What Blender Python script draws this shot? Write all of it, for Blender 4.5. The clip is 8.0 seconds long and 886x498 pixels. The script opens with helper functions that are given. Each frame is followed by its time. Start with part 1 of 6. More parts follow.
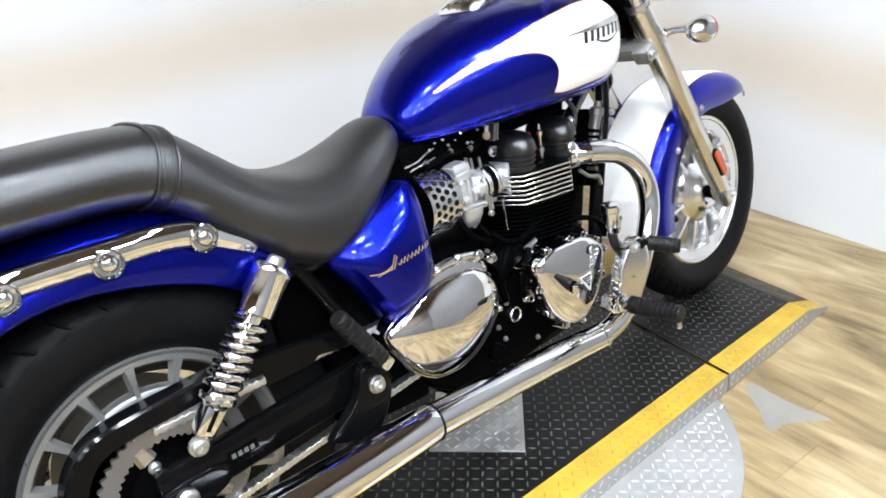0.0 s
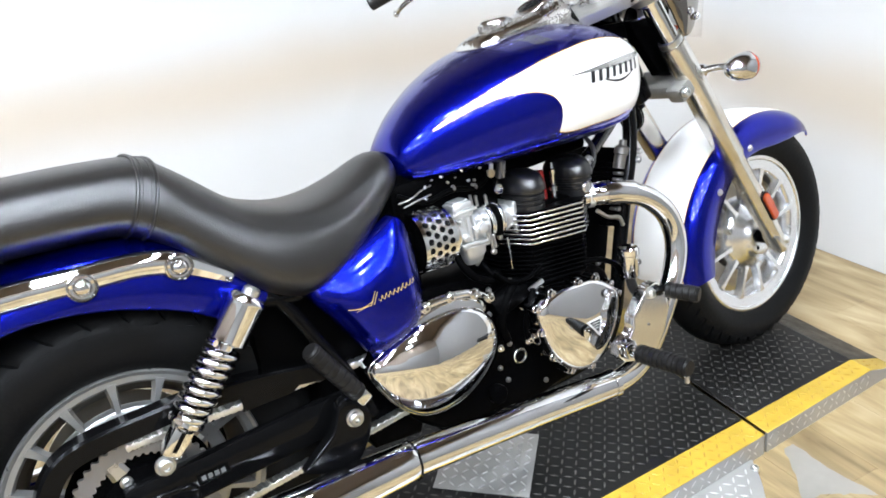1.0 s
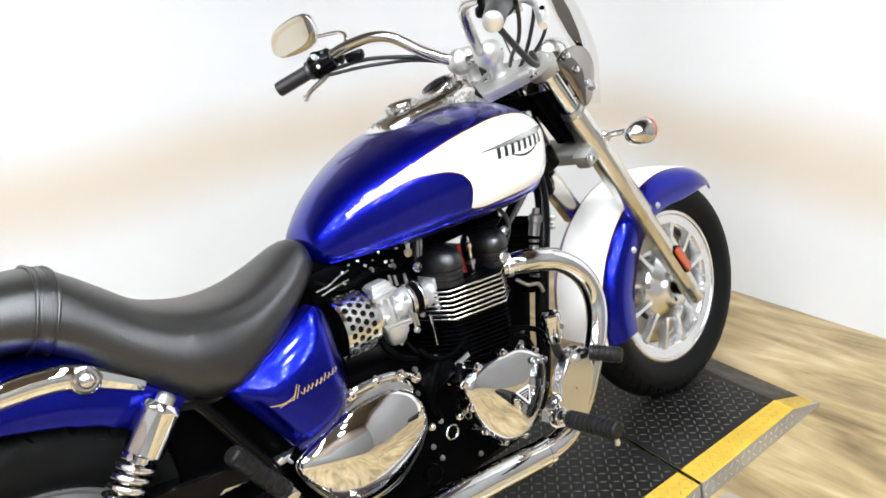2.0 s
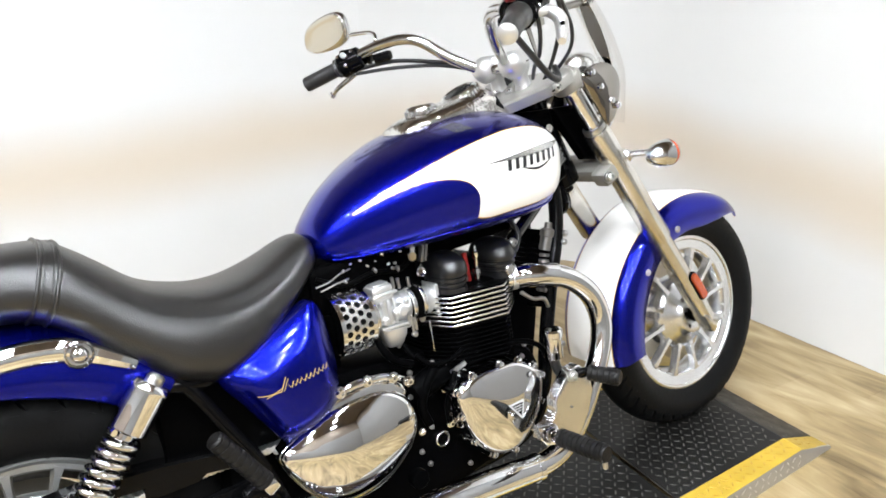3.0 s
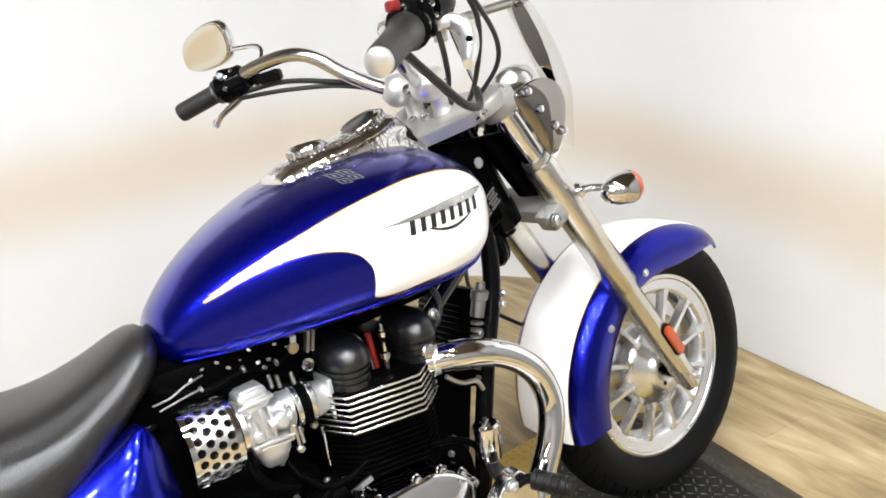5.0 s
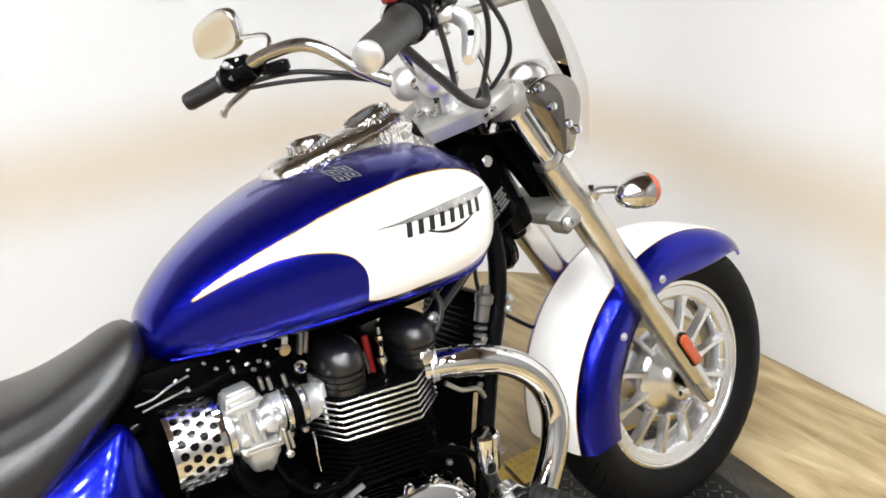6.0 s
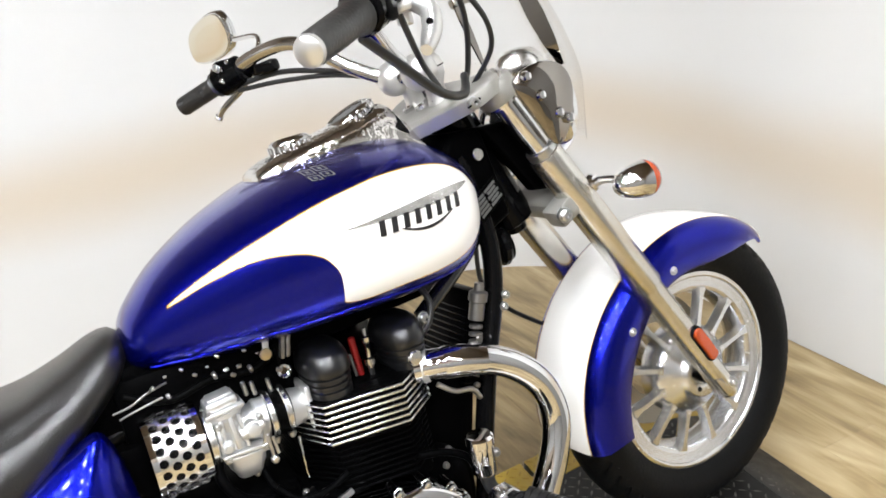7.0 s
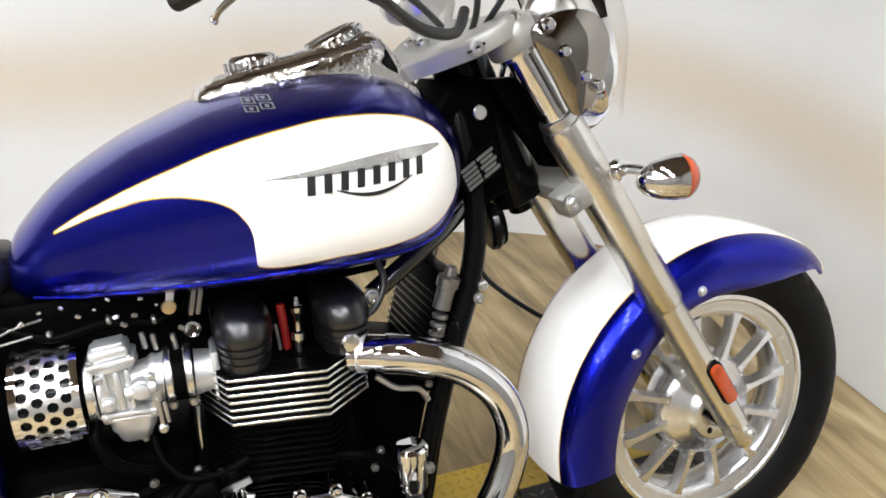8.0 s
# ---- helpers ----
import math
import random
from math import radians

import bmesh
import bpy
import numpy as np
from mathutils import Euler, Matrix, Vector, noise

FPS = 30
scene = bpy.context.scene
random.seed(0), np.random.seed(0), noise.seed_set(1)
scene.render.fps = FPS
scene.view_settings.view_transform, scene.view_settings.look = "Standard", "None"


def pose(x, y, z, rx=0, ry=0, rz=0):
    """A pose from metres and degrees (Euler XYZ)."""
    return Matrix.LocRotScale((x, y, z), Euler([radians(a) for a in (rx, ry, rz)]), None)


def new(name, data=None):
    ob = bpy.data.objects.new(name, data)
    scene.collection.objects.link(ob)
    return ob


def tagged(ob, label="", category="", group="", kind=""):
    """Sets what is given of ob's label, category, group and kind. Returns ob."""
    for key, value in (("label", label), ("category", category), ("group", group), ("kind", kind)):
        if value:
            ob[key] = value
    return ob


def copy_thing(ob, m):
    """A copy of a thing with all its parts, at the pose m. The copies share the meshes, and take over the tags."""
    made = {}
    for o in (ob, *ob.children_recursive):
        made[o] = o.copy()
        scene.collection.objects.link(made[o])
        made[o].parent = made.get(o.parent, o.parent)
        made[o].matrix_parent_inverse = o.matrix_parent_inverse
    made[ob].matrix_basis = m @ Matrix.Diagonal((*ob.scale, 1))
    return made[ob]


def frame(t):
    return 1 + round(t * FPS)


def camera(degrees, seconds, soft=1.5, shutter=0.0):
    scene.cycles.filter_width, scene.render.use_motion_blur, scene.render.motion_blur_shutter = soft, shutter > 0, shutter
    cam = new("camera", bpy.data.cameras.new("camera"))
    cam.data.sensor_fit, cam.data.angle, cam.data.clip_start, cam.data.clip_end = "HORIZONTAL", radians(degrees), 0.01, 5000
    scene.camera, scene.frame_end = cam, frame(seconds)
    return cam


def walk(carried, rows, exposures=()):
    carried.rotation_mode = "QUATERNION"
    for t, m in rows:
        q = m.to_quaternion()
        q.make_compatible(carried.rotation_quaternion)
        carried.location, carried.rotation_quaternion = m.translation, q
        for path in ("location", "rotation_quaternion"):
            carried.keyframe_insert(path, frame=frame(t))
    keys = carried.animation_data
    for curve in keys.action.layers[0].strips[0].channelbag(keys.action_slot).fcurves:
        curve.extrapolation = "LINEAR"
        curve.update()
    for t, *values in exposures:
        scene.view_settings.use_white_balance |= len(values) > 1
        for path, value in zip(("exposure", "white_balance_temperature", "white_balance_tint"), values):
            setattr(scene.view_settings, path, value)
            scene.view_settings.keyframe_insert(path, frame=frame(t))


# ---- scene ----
cam = camera(62.65, 8.0, soft=1.7)
PATH = [
    (0.0, -0.2353, -0.9571, 1.1323, 63.84, 2.70, -42.46),
    (0.2, -0.2256, -0.9864, 1.1387, 65.32, 3.01, -41.65),
    (0.5, -0.1711, -1.0209, 1.1288, 65.94, 2.31, -36.92),
    (0.7, -0.1141, -1.0402, 1.1367, 64.66, 3.49, -35.37),
    (1.0, -0.0562, -1.0753, 1.1436, 66.07, 3.79, -33.44),
    (1.2, -0.0331, -1.0835, 1.1429, 67.35, 3.67, -33.83),
    (1.5, -0.0257, -1.0791, 1.1645, 68.96, 4.79, -35.84),
    (1.7, -0.0247, -1.0866, 1.1696, 69.85, 6.31, -37.07),
    (2.0, -0.0210, -1.0852, 1.1799, 70.11, 6.03, -39.78),
    (2.2, -0.0214, -1.0787, 1.1908, 70.53, 5.71, -41.52),
    (3.3, 0.0887, -1.1383, 1.1825, 70.57, 3.06, -32.83),
    (3.5, 0.1307, -1.1370, 1.2039, 70.76, 4.89, -32.26),
    (3.8, 0.1826, -1.1334, 1.2104, 70.64, 5.95, -33.53),
    (4.0, 0.2233, -1.0988, 1.1992, 72.12, 3.45, -35.42),
    (4.2, 0.2593, -1.0368, 1.2126, 73.39, 3.73, -34.68),
    (4.5, 0.3035, -0.9599, 1.2173, 72.72, 5.03, -36.33),
    (4.7, 0.3300, -0.9315, 1.2044, 70.48, 4.45, -37.45),
    (5.8, 0.4329, -0.9021, 1.1992, 68.92, 3.68, -33.89),
    (6.0, 0.4350, -0.8993, 1.2004, 68.83, 3.38, -33.88),
    (6.2, 0.4409, -0.8979, 1.2025, 68.70, 3.66, -34.02),
    (6.5, 0.4441, -0.8965, 1.2012, 69.13, 4.20, -33.06),
    (6.8, 0.4802, -0.9057, 1.1977, 69.02, 5.43, -31.72),
    (7.0, 0.5352, -0.9242, 1.1820, 68.77, 6.42, -30.79),
    (7.1, 0.5711, -0.9294, 1.1769, 68.70, 5.72, -30.01),
    (7.2, 0.6033, -0.9389, 1.1747, 68.02, 5.07, -29.17),
    (7.3, 0.6319, -0.9476, 1.1773, 68.20, 2.71, -27.10),
    (7.4, 0.6488, -0.9496, 1.1758, 67.55, 0.65, -23.64),
    (7.5, 0.6619, -0.9454, 1.1715, 67.01, -0.79, -20.42),
    (7.7, 0.6959, -0.9103, 1.1590, 66.19, 1.45, -18.96),
    (8.0, 0.7627, -0.8104, 1.1410, 64.67, -0.81, -21.08),
]
walk(cam, [(t, pose(x, y, z, a, b, c)) for t, x, y, z, a, b, c in PATH], exposures=[(0.0, -0.06, 6050, 10), (1.0, 0.0, 6050, 10), (2.0, -0.02, 6350, 10), (3.5, -0.08, 6450, 10), (4.5, -0.08, 6600, 11), (6.5, -0.13, 6650, 11), (7.0, -0.18, 6600, 11), (8.0, -0.30, 6600, 11)])
from mathutils.bvhtree import BVHTree

# ---- world and exposure: an indoor photo bay, all light from the ceiling ----
world = bpy.data.worlds.new("world")
world.use_nodes = True
world.node_tree.nodes["Background"].inputs[0].default_value = (0.9, 0.95, 1.0, 1)
world.node_tree.nodes["Background"].inputs[1].default_value = 0.05
scene.world = world

LEAN = 10.0            # the machine rests on its stand, leaning to its left
FLOOR = -0.055         # floor below the deck of the lift
CEILING = 2.9
LAMP_POWER = 345.0


# ---- small tools ----
def spline(table, n):
    """n rows, evenly spread over the rows of a table, by a smooth curve through them."""
    p = np.array(table, float)
    k = len(p)
    out = []
    for u in np.linspace(0, k - 1, n):
        i = min(int(u), k - 2)
        f = u - i
        a, b, c, d = p[max(i - 1, 0)], p[i], p[i + 1], p[min(i + 2, k - 1)]
        out.append(0.5 * (2 * b + (c - a) * f + (2 * a - 5 * b + 4 * c - d) * f * f + (3 * b - a - 3 * c + d) * f ** 3))
    return np.array(out)


def curve_at(table, x):
    """A smooth value y(x) through rows of (x, y, ...)."""
    p = np.array(table, float)
    x = min(max(x, p[0, 0]), p[-1, 0])
    i = int(min(max(np.searchsorted(p[:, 0], x) - 1, 0), len(p) - 2))
    h = p[i + 1, 0] - p[i, 0]
    f = (x - p[i, 0]) / h

    def slope(j):
        if j == 0:
            return (p[1, 1:] - p[0, 1:]) / (p[1, 0] - p[0, 0])
        if j == len(p) - 1:
            return (p[j, 1:] - p[j - 1, 1:]) / (p[j, 0] - p[j - 1, 0])
        return (p[j + 1, 1:] - p[j - 1, 1:]) / (p[j + 1, 0] - p[j - 1, 0])

    a, b, m, n = p[i, 1:], p[i + 1, 1:], slope(i) * h, slope(i + 1) * h
    return (2 * f ** 3 - 3 * f * f + 1) * a + (f ** 3 - 2 * f * f + f) * m + (3 * f * f - 2 * f ** 3) * b + (f ** 3 - f * f) * n


def finish(name, bm, mat, sharp=38):
    bmesh.ops.remove_doubles(bm, verts=bm.verts, dist=1e-6)
    bmesh.ops.recalc_face_normals(bm, faces=bm.faces)
    me = bpy.data.meshes.new(name)
    bm.to_mesh(me)
    bm.free()
    for p in me.polygons:
        p.use_smooth = True
    me.set_sharp_from_angle(angle=radians(sharp))
    me.materials.append(mat)
    return me


def part(name, bm, mat, parent, label="", sharp=38):
    ob = new(name, finish(name, bm, mat, sharp) if isinstance(bm, bmesh.types.BMesh) else bm)
    ob.parent = parent
    if label:
        ob["label"] = label
    return ob


def loft(rings, bm=None, closed=True, caps=True):
    """A skin over rings of equal length."""
    bm = bm or bmesh.new()
    rows = [[bm.verts.new(v) for v in ring] for ring in rings]
    n = len(rows[0])
    for a, b in zip(rows, rows[1:]):
        for i in range(n if closed else n - 1):
            j = (i + 1) % n
            bm.faces.new((a[i], a[j], b[j], b[i]))
    if caps and closed:
        bm.faces.new(rows[0])
        bm.faces.new(rows[-1])
    return bm


def frames_along(path):
    pts = [Vector(p) for p in path]
    tan = [(pts[min(i + 1, len(pts) - 1)] - pts[max(i - 1, 0)]).normalized() for i in range(len(pts))]
    side = tan[0].orthogonal().normalized()
    out = []
    for p, t in zip(pts, tan):
        side = (side - t * side.dot(t)).normalized()
        out.append((p, side, t.cross(side)))
    return out


def tube(points, radius, bm=None, n=None, segs=14, smooth=True):
    """A round bar through points; radius: one number, or one for each point."""
    radii = radius if isinstance(radius, (list, tuple)) else [radius] * len(points)
    rows = [(*p, r) for p, r in zip(points, radii)]
    rows = spline(rows, n or max(2, 6 * (len(points) - 1) + 1)) if smooth and len(points) > 2 else np.array(rows, float)
    rings = []
    for (p, a, b), r in zip(frames_along(rows[:, :3]), rows[:, 3]):
        rings.append([p + float(r) * (math.cos(w) * a + math.sin(w) * b) for w in np.linspace(0, 2 * math.pi, segs, endpoint=False)])
    return loft(rings, bm)


def lathe(profile, centre, axis, bm=None, segs=48, closed=False):
    """Turns a profile of (along, radius) about an axis through centre."""
    axis = Vector(axis).normalized()
    a = axis.orthogonal().normalized()
    b = axis.cross(a)
    c = Vector(centre)
    prof = list(profile) + ([profile[0]] if closed else [])
    rings = [[c + axis * s + max(r, 1e-5) * (math.cos(w) * a + math.sin(w) * b) for w in np.linspace(0, 2 * math.pi, segs, endpoint=False)] for s, r in prof]
    return loft(rings, bm, caps=not closed)


def rod(a, b, r, bm=None, segs=16, bevel=0.0015):
    a, b = Vector(a), Vector(b)
    d = (b - a).length
    e = min(bevel, r * 0.4, d * 0.3)
    return lathe([(0, r - e), (e, r), (d - e, r), (d, r - e)], a, b - a, bm, segs)


def box(size, m, bm=None, bevel=0.003, segments=2):
    """A block of that size with rounded edges, at the pose m."""
    made = bmesh.new()
    bmesh.ops.create_cube(made, size=1.0)
    for v in made.verts:
        v.co = Vector((v.co.x * size[0], v.co.y * size[1], v.co.z * size[2]))
    if bevel:
        bmesh.ops.bevel(made, geom=made.edges[:], offset=min(bevel, min(size) * 0.45), segments=segments, affect="EDGES", profile=0.5)
    bmesh.ops.transform(made, matrix=m, verts=made.verts)
    if bm is None:
        return made
    return join(bm, made)


def join(bm, other):
    me = bpy.data.meshes.new("joint")
    other.to_mesh(me)
    other.free()
    bm.from_mesh(me)
    bpy.data.meshes.remove(me)
    return bm


def bar_between(a, b, width, depth, bm=None, up=(0, 1, 0), bevel=0.003):
    """A square bar from a to b; its depth lies along up."""
    a, b = Vector(a), Vector(b)
    t = (b - a).normalized()
    u = (Vector(up) - t * t.dot(Vector(up))).normalized()
    m = Matrix((t, u, t.cross(u))).transposed().to_4x4()
    m.translation = (a + b) / 2
    return box(((b - a).length, depth, width), m, bm, bevel)


def plate(outline, y0, y1, bm=None, bulge=0.0, round_=0.006, rings=5):
    """A plate in the x-z plane from y0 to y1 (the shown side), its rim rounded and its face bulging out by bulge."""
    pts = [Vector((x, 0, z)) for x, z in outline]
    c = sum(pts, Vector()) / len(pts)
    sign = 1 if y1 > y0 else -1
    stack = [[Vector((p.x, y0, p.z)) for p in pts], [Vector((p.x, y1 - sign * round_, p.z)) for p in pts]]
    size = min((p - c).length for p in pts)
    top = math.pi / 2 - math.atan(2 * bulge / size)
    for k in range(1, 5):
        w = k / 4 * top
        f = 1 - round_ * (1 - math.cos(w)) / size
        stack.append([Vector((c.x + (p.x - c.x) * f, y1 - sign * round_ * (1 - math.sin(w)), c.z + (p.z - c.z) * f)) for p in pts])
    f0 = 1 - round_ * (1 - math.cos(top)) / size
    y1 -= sign * round_ * (1 - math.sin(top))
    for k in range(1, rings + 1):
        f = f0 * (1 - k / (rings + 0.35))
        stack.append([Vector((c.x + (p.x - c.x) * f, y1 + sign * bulge * (1 - (f / f0) ** 2), c.z + (p.z - c.z) * f)) for p in pts])
    return loft(stack, bm)


def smooth_outline(points, n=48):
    """A closed smooth outline through points."""
    p = [*points[-2:], *points, *points[:2]]
    full = spline(p, 400)
    k = len(points)
    lo, hi = 2 / (len(p) - 1), (2 + k) / (len(p) - 1)
    pick = np.linspace(lo, hi, n, endpoint=False) * 399
    return [tuple(full[int(round(i))]) for i in pick]


def bolt(parent, at, axis, r, mat, name="bolt", h=None, label=""):
    h = h or r * 0.7
    bm = lathe([(-0.004, r * 1.25), (h * 0.25, r * 1.25), (h * 0.3, r), (h, r), (h + r * 0.25, r * 0.75), (h + r * 0.25, r * 0.45), (h * 0.6, r * 0.42)], at, axis, segs=12)
    return part(name, bm, mat, parent, label)


# ---- materials ----
def material(name, colour, rough=0.5, metal=0.0, coat=0.0, coat_rough=0.05, bump=0.0, scale=60.0, vary=0.12, grain=0.05, stretch=(1, 1, 1), random_=0.0, spec=0.5, detail=5):
    """A surface with grain and wear at two sizes, in real-world scale."""
    m = bpy.data.materials.new(name)
    m.use_nodes = True
    nt = m.node_tree
    s = nt.nodes["Principled BSDF"]
    co = nt.nodes.new("ShaderNodeTexCoord")
    mp = nt.nodes.new("ShaderNodeMapping")
    mp.inputs["Scale"].default_value = stretch
    nt.links.new(co.outputs["Object"], mp.inputs[0])
    big, fine = nt.nodes.new("ShaderNodeTexNoise"), nt.nodes.new("ShaderNodeTexNoise")
    for n_, sc, de in ((big, scale * 0.12, 3), (fine, scale, detail)):
        n_.inputs["Scale"].default_value, n_.inputs["Detail"].default_value = sc, de
        nt.links.new(mp.outputs[0], n_.inputs["Vector"])
    mix = nt.nodes.new("ShaderNodeMix")
    mix.data_type = "RGBA"
    mix.inputs[6].default_value = (*[c * (1 - vary) for c in colour], 1)
    mix.inputs[7].default_value = (*[min(1, c * (1 + vary)) for c in colour], 1)
    nt.links.new(big.outputs[0], mix.inputs[0])
    last = mix.outputs[2]
    if random_:
        info = nt.nodes.new("ShaderNodeObjectInfo")
        hsv = nt.nodes.new("ShaderNodeHueSaturation")
        rg = nt.nodes.new("ShaderNodeMapRange")
        rg.inputs[3].default_value, rg.inputs[4].default_value = 1 - random_, 1 + random_
        nt.links.new(info.outputs["Random"], rg.inputs[0])
        nt.links.new(rg.outputs[0], hsv.inputs["Value"])
        nt.links.new(last, hsv.inputs["Color"])
        last = hsv.outputs[0]
    nt.links.new(last, s.inputs["Base Color"])
    rr = nt.nodes.new("ShaderNodeMapRange")
    rr.inputs[3].default_value, rr.inputs[4].default_value = max(0.0, rough - grain), rough + grain
    nt.links.new(fine.outputs[0], rr.inputs[0])
    nt.links.new(rr.outputs[0], s.inputs["Roughness"])
    s.inputs["Metallic"].default_value = metal
    s.inputs["Coat Weight"].default_value = coat
    s.inputs["Coat Roughness"].default_value = coat_rough
    s.inputs["Specular IOR Level"].default_value = spec
    if bump:
        bp = nt.nodes.new("ShaderNodeBump")
        bp.inputs["Strength"].default_value, bp.inputs["Distance"].default_value = 1.0, bump
        nt.links.new(fine.outputs[0], bp.inputs["Height"])
        nt.links.new(bp.outputs[0], s.inputs["Normal"])
    return m


CHROME = material("chrome", (0.76, 0.765, 0.775), 0.016, 1.0, scale=30, vary=0.03, grain=0.010)
BARS_CHROME = material("handlebar_chrome", (0.80, 0.80, 0.80), 0.13, 1.0, scale=30, vary=0.03, grain=0.02)
COVER = material("hand_polished_chrome", (0.76, 0.765, 0.775), 0.025, 1.0, scale=20, vary=0.03, grain=0.012, bump=0.0006, detail=1.0)
POLISHED = material("polished_aluminium", (0.80, 0.79, 0.77), 0.24, 1.0, scale=60, vary=0.05, grain=0.05)
SATIN = material("satin_fork_aluminium", (0.70, 0.68, 0.63), 0.25, 1.0, scale=80, vary=0.05, grain=0.05, stretch=(1, 1, 0.2))
CAST = material("cast_aluminium", (0.62, 0.62, 0.615), 0.40, 0.85, scale=160, vary=0.12, grain=0.08, bump=0.0001)
BLACK = material("black_enamel", (0.0022, 0.0022, 0.0024), 0.13, 0.0, spec=0.11, scale=90, vary=0.25, grain=0.08)
CASE = material("black_engine_paint", (0.0010, 0.0010, 0.0011), 0.34, 0.0, spec=0.010, scale=160, vary=0.3, grain=0.1, bump=0.0003)
DOME = material("satin_black_cover", (0.004, 0.004, 0.0045), 0.29, 0.0, spec=0.75, scale=120, vary=0.2, grain=0.015)
GLOSS = material("gloss_black_frame", (0.002, 0.002, 0.0022), 0.17, 0.0, spec=1.0, scale=90, vary=0.25, grain=0.03)
PLASTIC = material("black_plastic", (0.0013, 0.0013, 0.0013), 0.45, spec=0.015, scale=200, vary=0.2, bump=0.0002)
RUBBER = material("tyre_rubber", (0.0042, 0.0042, 0.0043), 0.48, spec=0.085, scale=150, vary=0.25, grain=0.08, bump=0.0006)
PEG = material("footpeg_rubber", (0.006, 0.0055, 0.0052), 0.45, spec=0.18, scale=220, vary=0.2, bump=0.0006)
GRIP = material("grip_rubber", (0.013, 0.0125, 0.012), 0.36, spec=0.75, scale=220, vary=0.2, bump=0.0006)
WHEEL = material("machined_wheel_alloy", (0.72, 0.725, 0.735), 0.25, 1.0, scale=90, vary=0.10, grain=0.06, bump=0.0003)
LEVER = material("bright_satin_alloy", (0.60, 0.60, 0.59), 0.36, 0.45, scale=90, vary=0.05, grain=0.05)
RISER = material("tumbled_alloy", (0.66, 0.65, 0.63), 0.30, 0.8, scale=90, vary=0.08, grain=0.06)
YOKE = material("silver_painted_casting", (0.25, 0.24, 0.22), 0.40, 0.3, scale=90, vary=0.06, grain=0.06)
WHEELGREY = material("silver_wheel_paint", (0.26, 0.26, 0.255), 0.30, 0.7, scale=90, vary=0.1, grain=0.06)
LEATHER = material("seat_vinyl", (0.0090, 0.0083, 0.0078), 0.33, spec=0.65, scale=420, vary=0.2, grain=0.06, bump=0.0005)
STEEL = material("bright_steel", (0.55, 0.55, 0.54), 0.3, 1.0, scale=120, vary=0.12)
CHAIN = material("oiled_chain", (0.66, 0.65, 0.62), 0.35, 1.0, scale=150, vary=0.2)
ORANGE = material("amber_lens", (0.32, 0.040, 0.005), 0.12, coat=0.6, scale=200, vary=0.1)
RED = material("red_plastic", (0.17, 0.006, 0.005), 0.35, scale=80)
GOLD = material("gold_transfer", (0.58, 0.42, 0.15), 0.3, 0.5, scale=80)
INK = material("black_transfer", (0.009, 0.009, 0.010), 0.4, scale=80)
SILVER = material("silver_transfer", (0.42, 0.415, 0.40), 0.24, 0.75, scale=160, vary=0.5, grain=0.1, bump=0.0004)
GREYINK = material("grey_label_ink", (0.085, 0.085, 0.083), 0.5, scale=80)
# chrome whose dark reflections are put into a darker base colour
DARK_CHROME = material("darkened_chrome", (0.29, 0.27, 0.245), 0.06, 1.0, scale=40, vary=0.08, grain=0.03)
GEAR = material("oily_sprocket_steel", (0.22, 0.21, 0.20), 0.4, 0.9, scale=90, vary=0.25)
WELL = material("dark_rim_well", (0.045, 0.038, 0.032), 0.38, 0.6, scale=60, vary=0.5, grain=0.12)
DISCBRAKE = material("brake_disc_steel", (0.5, 0.46, 0.38), 0.35, 1.0, scale=120)
BRASS = material("anodised_hub", (0.62, 0.50, 0.32), 0.3, 1.0, scale=70)
BLUE_RGB, WHITE_RGB = (0.003, 0.0065, 0.285), (0.86, 0.845, 0.82)


